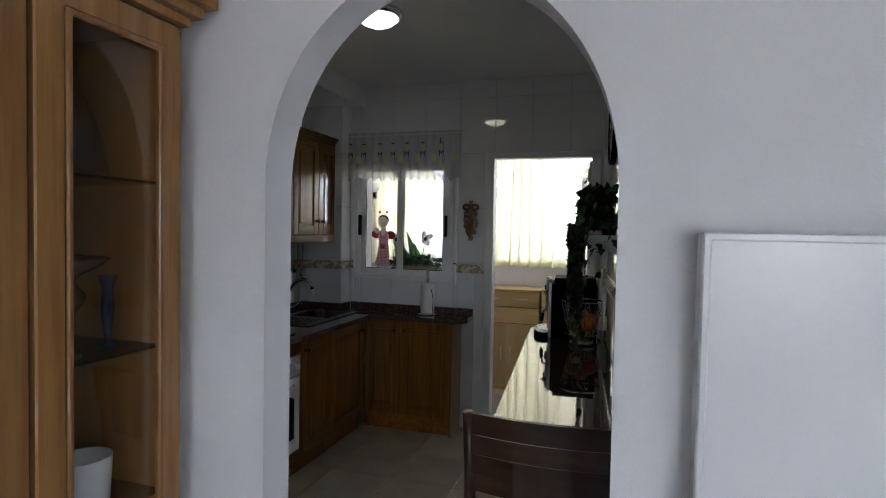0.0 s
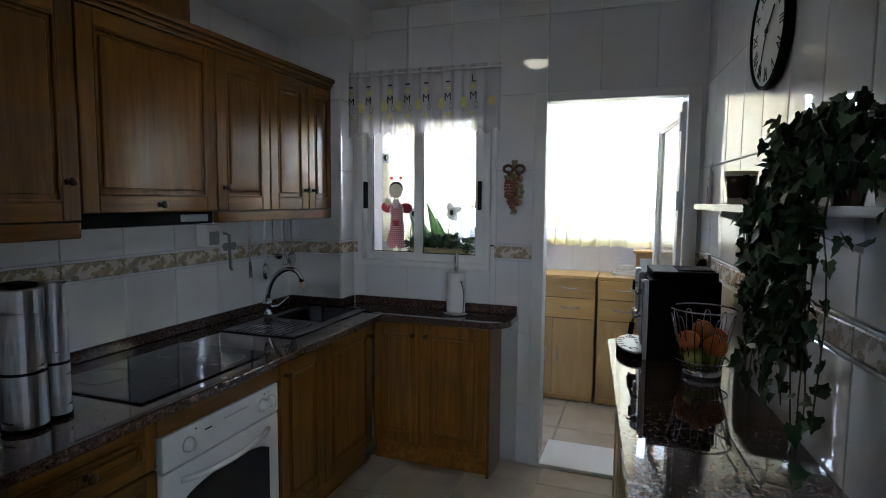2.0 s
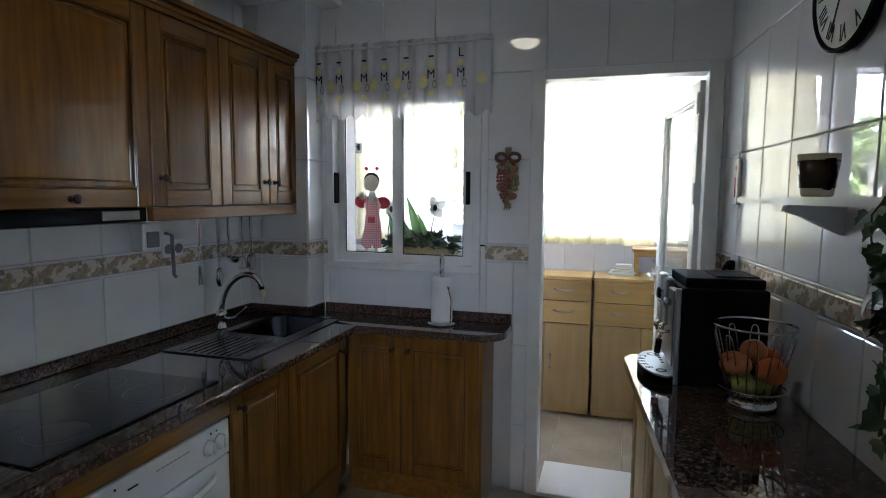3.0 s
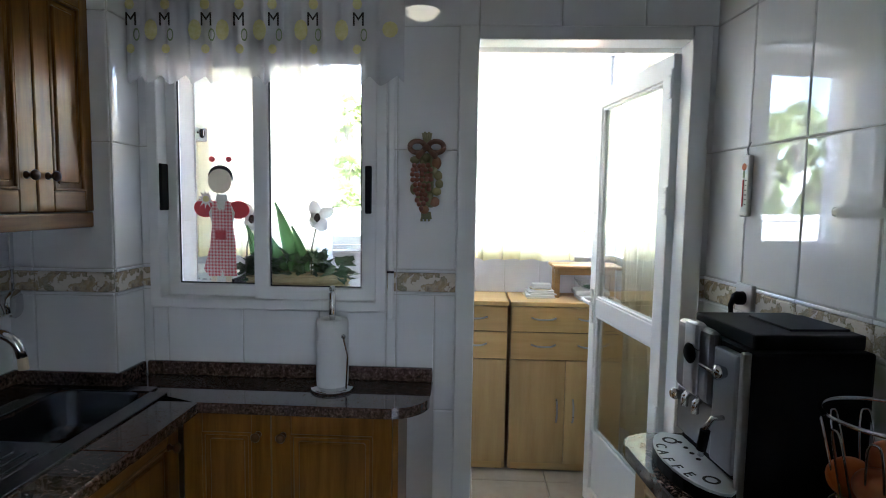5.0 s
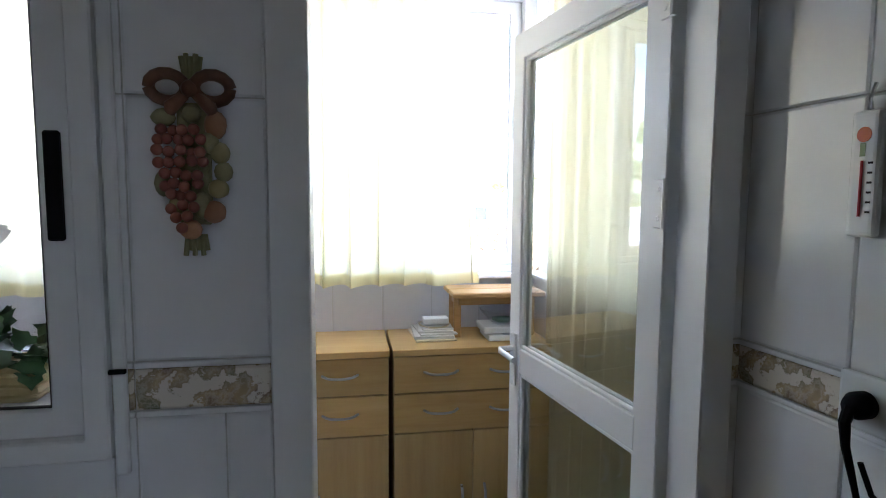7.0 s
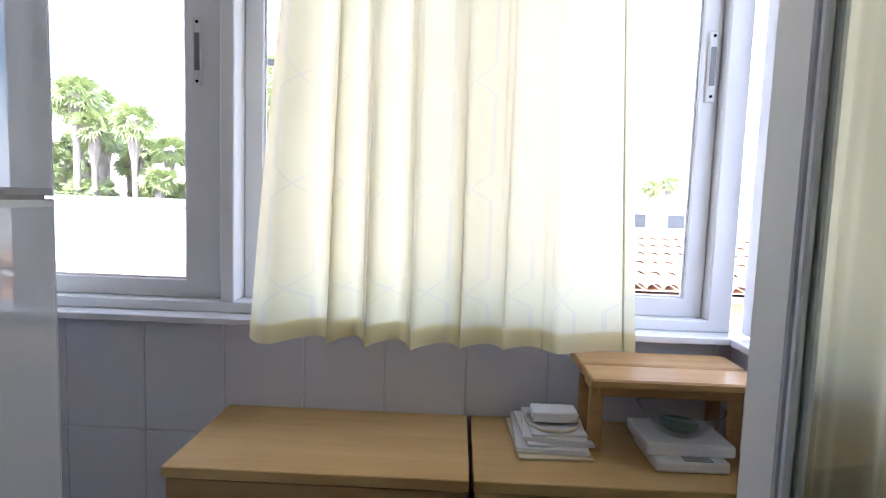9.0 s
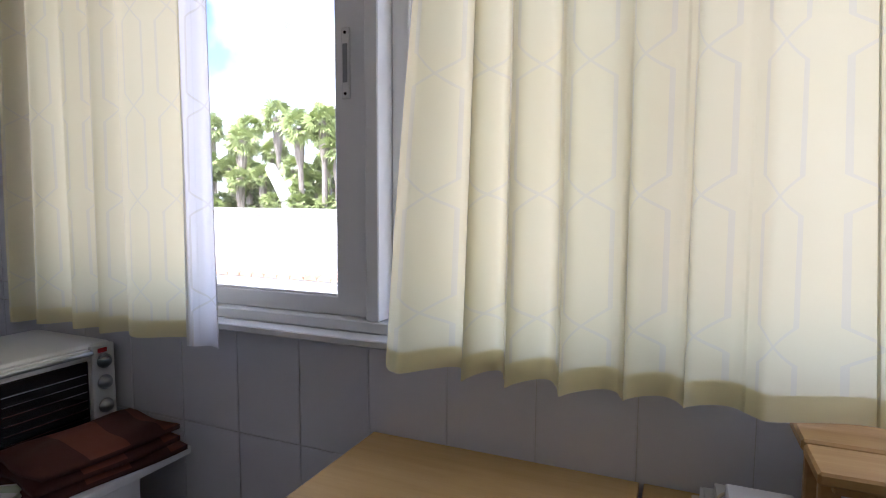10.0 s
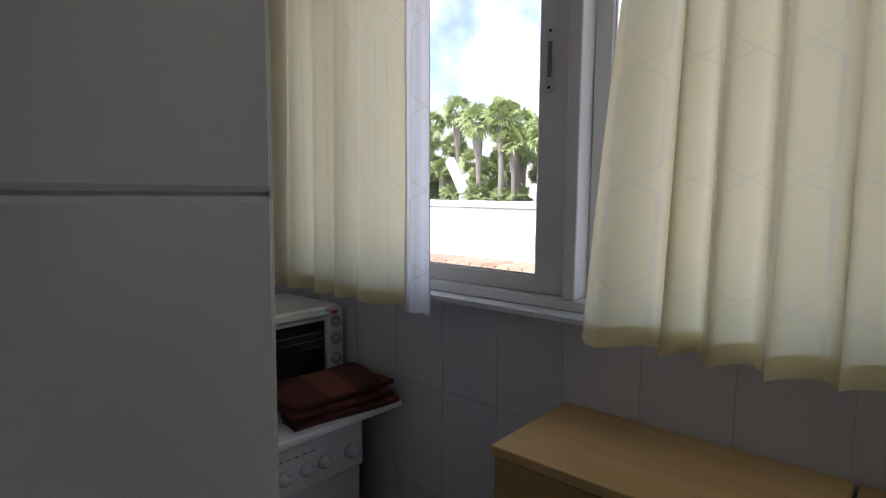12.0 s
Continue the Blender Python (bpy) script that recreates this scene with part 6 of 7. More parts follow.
# ---- utility room ----
def hang(name, label, x0, x1, z0, z1, y, folds, depth, mat, hem=True, phase=0.0, flare=0.0, drop=0.004, bounds=None, taper=0.0):
    c = thing(name, ((x0 + x1) / 2, y, z0), label, "curtain", "utility window curtains")
    part("cloth", cloth_sheet(x0, x1, z0 + 0.003, z1, y, folds, depth, 260, 26, drop, flare, phase, bounds=bounds, taper=taper), mat, c, smooth=True)
    if hem:
        bm = cloth_sheet(x0, x1, z0, z1, y - 0.0012, folds, depth, 260, 56, drop, flare, phase, bounds=bounds, taper=taper)
        cut = [f for f in bm.faces if f.calc_center_median().z > z0 + 0.046]
        bmesh.ops.delete(bm, geom=cut, context="FACES")
        part("hem", bm, HEM, c, "yellower doubled hem", True)
    return c


hang("curtain", "cream lattice-woven curtain hanging in folds", -0.243, 0.515, 1.172, 2.46, 1.345, 7.0, 0.038, CURTAIN, True, 0.4, 0.17, bounds=(0, 0.14, 0.235, 0.367, 0.525, 0.66, 0.79, 1.0), taper=0.035)
hang("curtain", "cream lattice-woven curtain gathered beside the heater", -1.635, -0.925, 1.158, 2.46, 1.35, 5.0, 0.036, CURTAIN, True, 2.2, 0.03, bounds=(0, 0.13, 0.33, 0.5, 0.66, 1.0))
hang("curtain", "white lined edge of the cream curtain", -0.915, -0.845, 1.146, 2.46, 1.355, 0.8, 0.02, LINING, False, 1.0, 0.02)
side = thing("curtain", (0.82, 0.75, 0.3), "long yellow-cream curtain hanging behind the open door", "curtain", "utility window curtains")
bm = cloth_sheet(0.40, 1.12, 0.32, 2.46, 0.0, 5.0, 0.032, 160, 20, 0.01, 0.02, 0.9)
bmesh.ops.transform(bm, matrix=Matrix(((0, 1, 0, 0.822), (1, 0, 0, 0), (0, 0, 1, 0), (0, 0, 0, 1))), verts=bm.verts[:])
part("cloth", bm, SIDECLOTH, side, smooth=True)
part("curtain_track", box(0.80, 0.845, 0.38, 1.14, 2.465, 2.49, 0.003), WHITE, side)
cr_ = thing("curtain_rail", (-0.55, 1.35, 2.46), "white curtain rail under the ceiling", "rail")
part("track", box(-1.97, 0.795, 1.325, 1.375, 2.47, 2.495, 0.004), WHITE, cr_)
for x in (-1.8, -0.6, 0.6):
    part("bracket", box(x - 0.012, x + 0.012, 1.335, 1.365, 2.4955, 2.5395, 0.002), WHITE, cr_)

def sideboard(x0, x1, label):
    c = thing("sideboard", ((x0 + x1) / 2, 1.27, 0), label, "cabinet", "beech sideboards")
    F, B, T = 1.105, 1.438, 0.967
    xm = (x0 + x1) / 2
    part("top", box(x0, x1, F - 0.008, B, T - 0.024, T, 0.002), BEECH_H, c)
    part("side", box(x0 + 0.004, x0 + 0.02, F + 0.018, B - 0.002, 0.012, T - 0.0245), BEECH, c)
    part("side", box(x1 - 0.02, x1 - 0.004, F + 0.018, B - 0.002, 0.012, T - 0.0245), BEECH, c)
    part("back", box(x0 + 0.02, x1 - 0.02, B - 0.012, B - 0.003, 0.012, T - 0.0245), BEECH, c)
    part("plinth", box(x0 + 0.02, x1 - 0.02, F + 0.012, F + 0.03, 0.012, 0.05), BEECH_H, c)
    # black sheet added behind the fronts, so their gaps look deep in shade
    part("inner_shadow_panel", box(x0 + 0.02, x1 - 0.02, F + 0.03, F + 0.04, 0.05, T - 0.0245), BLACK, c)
    for x in (x0 + 0.03, x1 - 0.06):
        part("foot", box(x, x + 0.03, F + 0.03, F + 0.06, 0.001, 0.0115), BLACK, c)

    def bow(cx, cz, upright):
        pts = []
        for k in range(9):
            f = k / 8 - 0.5
            y = F - 0.001 - 0.026 * (1 - (2 * f) ** 4)
            pts.append((cx, y, cz + f * 0.13) if upright else (cx + f * 0.13, y, cz - 0.006 * (1 - (2 * f) ** 2)))
        return tube(pts, 0.005, 8)
    for z0, z1 in ((0.80, 0.938), (0.645, 0.794)):
        d = part("drawer", box(x0 + 0.006, x1 - 0.006, F, F + 0.017, z0, z1, 0.0015), BEECH_H, c)
        for s in (-1, 1):
            part("handle", bow(xm + s * (x1 - x0) * 0.205, (z0 + z1) / 2 + 0.01, False), STEEL, d, "bowed satin handle", True)
    for a, b, hx in ((x0 + 0.006, xm - 0.0015, xm - 0.045), (xm + 0.0015, x1 - 0.006, xm + 0.045)):
        d = part("door", box(a, b, F, F + 0.017, 0.055, 0.639, 0.0015), BEECH, c)
        part("handle", bow(hx, 0.36, True), STEEL, d, "bowed satin handle", True)
    return c


sideboard(-0.415, 0.207, "beech laminate sideboard with drawers and doors")
sideboard(0.216, 0.838, "beech laminate sideboard with drawers and doors")

st = thing("step_stool", (0.64, 1.28, 0.967), "small pale wooden stool standing on the sideboard", "stool")
SZ = 1.163
bm = box(0.455, 0.83, 1.285, 1.395, SZ - 0.02, SZ, 0.004)
part("top_board", bm, STOOLW, st)
part("top_board", box(0.455, 0.83, 1.165, 1.272, SZ - 0.02, SZ, 0.004), STOOLW, st)
part("apron", box(0.49, 0.80, 1.235, 1.253, SZ - 0.06, SZ - 0.0205, 0.002), STOOLW, st)
part("apron", box(0.49, 0.80, 1.345, 1.363, SZ - 0.06, SZ - 0.0205, 0.002), STOOLW, st)
for x in (0.475, 0.785):
    part("cross_rail", box(x + 0.005, x + 0.02, 1.2715, 1.3365, SZ - 0.06, SZ - 0.0205, 0.002), STOOLW, st)
    for y in (1.235, 1.337):
        part("leg", box(x, x + 0.03, y + 0.0185, y + 0.036, 0.9675, SZ - 0.0205, 0.003), STOOLW, st)

pile = [(0.31, 0.475, 1.2, 1.42, 0.006, 3, CREAM), (0.315, 0.475, 1.215, 1.425, 0.012, -2, PAPER), (0.33, 0.48, 1.225, 1.42, 0.007, 4, PAPER), (0.335, 0.478, 1.23, 1.415, 0.009, -5, PAPER), (0.345, 0.47, 1.24, 1.4, 0.006, 2, PAPER)]
z = 0.9675
rnd = random.Random(4)
for x0, x1, y0, y1, h, turn, mat in pile:
    p = thing("paper_stack", ((x0 + x1) / 2, (y0 + y1) / 2, z), "stack of papers and booklets on the sideboard", "papers", "papers on the sideboard")
    bm = bmesh.new()
    box(x0, x1, y0, y1, z, z + h, 0.001, bm)
    bmesh.ops.rotate(bm, cent=((x0 + x1) / 2, (y0 + y1) / 2, 0), matrix=Matrix.Rotation(radians(turn), 3, "Z"), verts=bm.verts[:])
    part("sheet", bm, mat, p)
    z += h + 0.0004
cb = new("cable_coil", mesh_of(tube([(0.405 + 0.062 * math.cos(a) * (1 + 0.03 * math.sin(3 * a)), 1.315 + 0.07 * math.sin(a), z + 0.004 + 0.0012 * math.sin(2.5 * a)) for a in [k * math.tau / 30 for k in range(58)]], 0.003, 6), "cable_coil", CREAM, True))
tagged(cb, "coil of pale cable lying on the papers", "cable")
nb = thing("white_box", (0.41, 1.315, z + 0.008), "small white box lying on the papers", "box")
part("body", box(0.355, 0.46, 1.285, 1.345, z + 0.0075, z + 0.032, 0.003), PAPER, nb)

sc = thing("kitchen_scale", (0.68, 1.25, 0.967), "white kitchen scale under the stool", "scale")
part("body", box(0.60, 0.755, 1.17, 1.33, 0.9675, 0.992, 0.006, seg=2), WHITE, sc)
part("display", box(0.66, 0.72, 1.172, 1.2, 0.9922, 0.9935), GREY, sc)
part("platform", box(0.585, 0.775, 1.19, 1.34, 0.993, 1.02, 0.008, seg=2), WHITE, sc)
bw = new("glass_bowl", mesh_of(lathe([(0, 0), (0.045, 0), (0.085, 0.045), (0.095, 0.06), (0.092, 0.06), (0.08, 0.045), (0.042, 0.005), (0, 0.004)], (0, 0, 0), 28), "glass_bowl", CRYSTAL, True))
bw.matrix_basis = Matrix.Translation((0.68, 1.265, 1.0205))
tagged(bw, "clear bowl resting on the kitchen scale", "bowl")
pd = new("green_pad", mesh_of(lathe([(0, 0), (0.03, 0), (0.042, 0.008), (0.042, 0.014), (0, 0.016)], (0, 0, 0), 22), "green_pad", surf("green_scourer", (0.04, 0.12, 0.07), (0.07, 0.18, 0.1), 60, 0.9), True))
pd.matrix_basis = Matrix.Translation((0.68, 1.265, 1.027))
tagged(pd, "dark green scouring pad in the bowl", "scourer")

# water heater on the left wall
wh = thing("water_heater", (-1.73, 0.95, 1.8), "cream electric water heater with a grey control box", "water heater", "", Matrix.Translation((0.03, 0.02, 0.028)))
HX, HY, HR = -1.70, 0.965, 0.268
part("tank", lathe([(0, 0.0), (HR * 0.8, 0.0), (HR * 0.95, 0.02), (HR, 0.06), (HR, 0.075), (HR + 0.001, 0.0755), (HR, 0.08), (HR, 0.60), (0, 0.60)], (HX, HY, 1.855), 48), BOILER, wh, smooth=True)
part("wall_bracket", box(-2.008, HX - 0.2, HY - 0.1, HY + 0.1, 2.1, 2.2, 0.003), GREY, wh)
cbx = part("control_box", box(-1.8, -1.515, 0.79, 1.13, 1.79, 1.862, 0.008, seg=2), GREY, wh, "slate grey control box")
part("dial", lathe([(0, 0), (0.024, 0), (0.024, 0.006), (0.018, 0.012), (0, 0.012)], (-1.515, 1.06, 1.828), 24, m=Matrix.Rotation(math.pi / 2, 4, "Y")), BLACK, cbx, "black thermostat dial", True)
part("dial_mark", box(-1.5028, -1.502, 1.057, 1.063, 1.815, 1.845), PAPER, cbx)
part("pilot_lamp", rod((-1.515, 1.015, 1.828), (-1.511, 1.015, 1.828), 0.006, 10), BLACK, cbx)
part("name_bar", box(-1.5148, -1.514, 0.86, 0.93, 1.838, 1.844), BLACK, cbx)
for y in (0.87, 0.80):
    part("valve", tube([(-1.62, y, 1.795), (-1.62, y, 1.72)], 0.014, 10), BRONZE, wh, "brass valve")
part("hose", tube([(-1.62, 0.87, 1.72), (-1.62, 0.875, 1.66), (-1.63, 0.92, 1.59), (-1.65, 1.0, 1.53), (-1.68, 1.06, 1.5), (-1.72, 1.055, 1.495), (-1.8, 0.98, 1.53), (-1.9, 0.92, 1.555), (-1.975, 0.9, 1.56)], 0.0105, 10), DARKMETAL, wh, "braided steel hose", True)
part("hose", tube([(-1.62, 0.80, 1.72), (-1.65, 0.79, 1.68), (-1.68, 0.84, 1.6), (-1.72, 0.87, 1.54), (-1.8, 0.85, 1.51), (-1.9, 0.8, 1.52), (-1.975, 0.78, 1.55)], 0.0105, 10), DARKMETAL, wh, "braided steel hose", True)
part("wall_valve", rod((-1.98, 0.9, 1.56), (-1.93, 0.9, 1.56), 0.016, 12), BRONZE, wh)
part("power_cable", tube([(-1.8, 0.795, 1.82), (-1.9, 0.76, 1.7), (-1.97, 0.78, 1.4), (-1.965, 0.83, 1.2), (-1.97, 0.8, 1.1), (-1.975, 0.74, 1.05)], 0.005, 8), WHITE, wh)

# table board, washing machine, mini oven, folded cloths
tb_ = thing("laundry_table", (-1.5, 0.98, 0), "white laundry board on legs over the washing machine", "table")
part("tabletop", box(-1.978, -1.03, 0.5, 1.438, 0.795, 0.82, 0.006, seg=2), WHITE, tb_)
for x, y in ((-1.96, 0.52), (-1.96, 1.4), (-1.12, 0.52)):
    part("leg", box(x, x + 0.03, y, y + 0.03, 0.001, 0.7945, 0.003), WHITE, tb_)
wm = thing("washing_machine", (-1.38, 1.01, 0), "white washing machine under the laundry board", "washing machine")
part("body", box(-1.7, -1.10, 0.71, 1.31, 0.012, 0.785, 0.008, seg=2), WHITE, wm)
part("control_panel", box(-1.0995, -1.08, 0.712, 1.308, 0.62, 0.778, 0.01, seg=3), WHITE, wm)
for y, r in ((1.252, 0.025), (1.146, 0.021), (1.08, 0.021), (1.0, 0.021)):
    part("knob", lathe([(0, 0), (r, 0), (r, 0.008), (r * 0.7, 0.012), (r * 0.6, 0.024), (0, 0.026)], (-1.08, y, 0.686), 22, m=Matrix.Rotation(math.pi / 2, 4, "Y")), WHITE, wm, "white control knob", True)
for k in range(7):
    part("marking", box(-1.0798, -1.079, 0.93 + k * 0.028, 0.945 + k * 0.028, 0.735, 0.739), GREY, wm)
part("drawer_line", box(-1.0798, -1.079, 0.905, 0.907, 0.63, 0.77), GREY, wm)
part("porthole", lathe([(0.12, 0), (0.19, 0), (0.19, 0.015), (0.17, 0.03), (0.13, 0.02), (0.12, 0)], (-1.0995, 1.01, 0.34), 36, m=Matrix.Rotation(math.pi / 2, 4, "Y")), WHITE, wm, smooth=True)
part("door_glass", lathe([(0, 0.0), (0.12, 0.0), (0.12, 0.008), (0, 0.016)], (-1.0995, 1.01, 0.34), 30, m=Matrix.Rotation(math.pi / 2, 4, "Y")), OVENGLASS, wm, smooth=True)
for x in (-1.66, -1.16):
    for y in (0.75, 1.25):
        part("foot", rod((x, y, 0.0), (x, y, 0.0118), 0.02, 12), BLACK, wm)

to = thing("mini_oven", (-1.52, 1.22, 0.82), "cream countertop mini oven with three knobs", "oven")
TX0, TX1, TY0, TY1, TZ0, TZ1 = -1.70, -1.34, 1.05, 1.43, 0.842, 1.105
part("body", box(TX0, TX1, TY0, TY1, TZ0, TZ1, 0.018, seg=3), BOILER, to)
for x in (TX0 + 0.04, TX1 - 0.06):
    for y in (TY0 + 0.03, TY1 - 0.05):
        part("foot", box(x, x + 0.03, y, y + 0.025, 0.8203, TZ0 + 0.004, 0.004), BOILER, to)
dd = part("glass_door", box(TX1 - 0.002, TX1 + 0.012, TY0 + 0.045, TY1 - 0.085, TZ0 + 0.02, TZ1 - 0.045, 0.004), OVENGLASS, to, "dark glass door")
part("door_frame", box(TX1 - 0.001, TX1 + 0.018, TY0 + 0.03, TY1 - 0.08, TZ1 - 0.0445, TZ1 - 0.012, 0.006, seg=2), BOILER, to)
part("door_bar", rod((TX1 + 0.03, TY0 + 0.035, TZ1 - 0.02), (TX1 + 0.03, TY1 - 0.085, TZ1 - 0.02), 0.007, 10), STEEL, dd)
for k in range(6):
    z = TZ0 + 0.05 + k * 0.026
    part("rack_bar", rod((TX1 + 0.0135, TY0 + 0.06, z), (TX1 + 0.0135, TY1 - 0.095, z), 0.0018, 6), CHROME, dd)
cp = part("control_panel", box(TX1 - 0.001, TX1 + 0.014, TY1 - 0.078, TY1 - 0.004, TZ0 + 0.01, TZ1 - 0.004, 0.006, seg=2), BOILER, to)
for z in (1.05, 0.985, 0.912):
    part("knob", lathe([(0, 0), (0.022, 0), (0.022, 0.006), (0.016, 0.01), (0.013, 0.02), (0, 0.021)], (TX1 + 0.014, TY1 - 0.04, z), 20, m=Matrix.Rotation(math.pi / 2, 4, "Y")), STEEL, cp, "grey control knob", True)
part("indicator", box(TX1 + 0.0142, TX1 + 0.016, TY1 - 0.058, TY1 - 0.03, 1.077, 1.09), RED, cp)
for r in range(4):
    for k in range(6):
        part("vent_slot", box(TX0 + 0.06 + k * 0.04, TX0 + 0.085 + k * 0.04, TY0 - 0.001, TY0 + 0.001, 0.985 + r * 0.025, 0.989 + r * 0.025), BLACK, to)

def folded(name, label, cx, cy, z, w, d, layers, h, turn, mats, category, bulge=0.012):
    f = thing(name, (cx, cy, z), label, category)
    m = Matrix.Translation((cx, cy, 0)) @ Matrix.Rotation(radians(turn), 4, "Z")
    for k in range(layers):
        bm = bmesh.new()
        z0 = z + 0.001 + k * h
        s = 1 - 0.03 * k
        nx, ny = 18, 14
        tops, lows = [], []
        for i in range(nx + 1):
            ct, cl = [], []
            for j in range(ny + 1):
                u, v = i / nx - 0.5, j / ny - 0.5
                e = (1 - (2 * u) ** 6) * (1 - (2 * v) ** 6)
                zz = z0 + h * (0.45 + 0.5 * e) + bulge * (math.cos(2.6 * u) * math.cos(2.4 * v) * 0.6 + 0.25 * math.sin(9 * u + 5 * v + k)) * (k + 1) / layers * e
                ct.append(bm.verts.new(m @ Vector((u * w * s + 0.008 * math.sin(5 * v + k), v * d * s + 0.008 * math.sin(6 * u + 2 * k), zz))))
                cl.append(bm.verts.new(m @ Vector((u * w * s + 0.008 * math.sin(5 * v + k), v * d * s + 0.008 * math.sin(6 * u + 2 * k), z0 + (zz - z0) * 0.02))))
            tops.append(ct)
            lows.append(cl)
        for i in range(nx):
            for j in range(ny):
                q = bm.faces.new((tops[i][j], tops[i + 1][j], tops[i + 1][j + 1], tops[i][j + 1]))
                q.material_index = 1 if len(mats) > 1 and (j // 4) % 2 else 0
                bm.faces.new((lows[i][j], lows[i][j + 1], lows[i + 1][j + 1], lows[i + 1][j]))
        for i in range(nx):
            bm.faces.new((lows[i][0], lows[i + 1][0], tops[i + 1][0], tops[i][0]))
            bm.faces.new((lows[i + 1][ny], lows[i][ny], tops[i][ny], tops[i + 1][ny]))
        for j in range(ny):
            bm.faces.new((lows[0][j + 1], lows[0][j], tops[0][j], tops[0][j + 1]))
            bm.faces.new((lows[nx][j], lows[nx][j + 1], tops[nx][j + 1], tops[nx][j]))
        part("fold", bm, mats, f, smooth=True)
    return f


folded("towel", "folded brown and russet striped towel on the laundry board", -1.17, 1.235, 0.82, 0.26, 0.38, 3, 0.03, -6, [BROWNCLOTH, BROWNCLOTH2], "towel", 0.022)
folded("napkin", "folded mint checked napkin beside the towel", -1.235, 0.985, 0.82, 0.2, 0.13, 3, 0.009, 25, [MINT, LINING], "napkin", 0.004)
folded("blue_cloth", "crumpled bright blue cloth on the laundry board", -1.36, 0.72, 0.82, 0.22, 0.16, 3, 0.03, 15, [BLUECLOTH], "cloth", 0.03)

# ---- outside ----
GZ = -3.6
structure("ground", box(-600, 600, 1.9, 1200, GZ - 0.4, GZ), GROUNDM, "pale paved ground between the houses")
structure("ground_rear", box(-600, 600, -900, -8.6, GZ - 0.4, GZ), GROUNDM, "pale paved ground behind the house")


def house(name, x0, x1, y0, y1, z1, mat, label, wins=(), coping=True):
    h = thing(name, ((x0 + x1) / 2, (y0 + y1) / 2, GZ), label, "house", "neighbouring houses")
    part("wall", box(x0, x1, y0, y1, GZ, z1, 0.02), mat, h)
    if coping:
        part("coping", box(x0 - 0.06, x1 + 0.06, y0 - 0.06, y1 + 0.06, z1 + 0.001, z1 + 0.1, 0.02), mat, h)
    for wx, wz, ww, wh_ in wins:
        w = part("window", box(wx - ww / 2, wx + ww / 2, y0 - 0.03, y0 - 0.001, wz, wz + wh_, 0.004), DARKWIN, h)
        part("sill", box(wx - ww / 2 - 0.08, wx + ww / 2 + 0.08, y0 - 0.12, y0 - 0.031, wz - 0.07, wz, 0.01), mat, w)
    return h


house("house", -30, -3.6, 13, 19, 1.1, RENDER_W, "low flat-roofed white house across the garden", ((-9, -1.6, 1.2, 1.2), (-13, -1.6, 1.2, 1.2), (-6, -1.6, 1.2, 1.2)))
house("house", -34, -10, 44, 54, 4.4, RENDER_W, "white house with a flat roof behind the palms", ((-29, 1.6, 1.6, 1.3), (-24.5, 1.6, 1.6, 1.3), (-20, 1.6, 1.6, 1.3), (-15, 1.6, 1.6, 1.3)))
house("house", 2, 22, 50, 60, 1.4, RENDER_W, "long white house in the distance", ((12, -0.4, 1.6, 1.2), (16, -0.4, 1.6, 1.2), (19.5, -0.4, 1.6, 1.2)))
house("house", -8, 2, 60, 70, 3.0, RENDER_W, "white house in the distance", ((-6, 1.0, 1.4, 1.2), (-2, 1.0, 1.4, 1.2)))


def tiled_roof(name, x0, x1, y0, z0, y1, z1, wall_mat, label, base):
    """A mono-pitch roof of barrel tiles from the eaves (y0, z0) up to the ridge (y1, z1)."""
    h = thing(name, ((x0 + x1) / 2, (y0 + y1) / 2, GZ), label, "house", "neighbouring houses")
    part("wall", box(x0, x1, y0 + 0.25, y1 + 0.2, GZ, z0 - 0.16, 0.02), wall_mat, h)
    part("eaves", box(x0 - 0.1, x1 + 0.1, y0 + 0.05, y0 + 0.3, z0 - 0.15, z0 - 0.06, 0.01), RENDER_W, h)
    n, rows = int((x1 - x0) / 0.24), 6
    for i in range(n):
        bm = bmesh.new()
        x = x0 + (i + 0.5) * (x1 - x0) / n
        for r in range(rows):
            f0, f1 = r / rows, (r + 1.15) / rows
            a = []
            for f, rad in ((f0, 0.105), (f1, 0.088)):
                yy, zz = y0 + (y1 - y0) * f, z0 + (z1 - z0) * f + (0.02 if f == f0 else 0)
                a.append([bm.verts.new((x + rad * math.cos(math.pi * k / 6), yy, zz + rad * 0.8 * math.sin(math.pi * k / 6))) for k in range(7)])
            for k in range(6):
                bm.faces.new((a[0][k], a[0][k + 1], a[1][k + 1], a[1][k]))
        part("tile_row", bm, TERRA, h)
    part("roof_deck", box(x0, x1, y0, y0 + 0.02, z0 - 0.05, z0 - 0.01), TERRA, h)
    bm = bmesh.new()
    vs = [bm.verts.new(p) for p in ((x0, y0, z0 - 0.005), (x1, y0, z0 - 0.005), (x1, y1 + 0.1, z1 - 0.005), (x0, y1 + 0.1, z1 - 0.005))]
    lo = [bm.verts.new(v.co + Vector((0, 0, -0.04))) for v in vs]
    bm.faces.new(vs), bm.faces.new(lo[::-1])
    for k in range(4):
        bm.faces.new((vs[k], lo[k], lo[(k + 1) % 4], vs[(k + 1) % 4]))
    part("roof", bm, TERRA, h)
    return h


tiled_roof("house", 1.2, 7.0, 8.0, 0.32, 12.5, 0.85, RENDER_O, "ochre house with a barrel-tiled roof", 0)
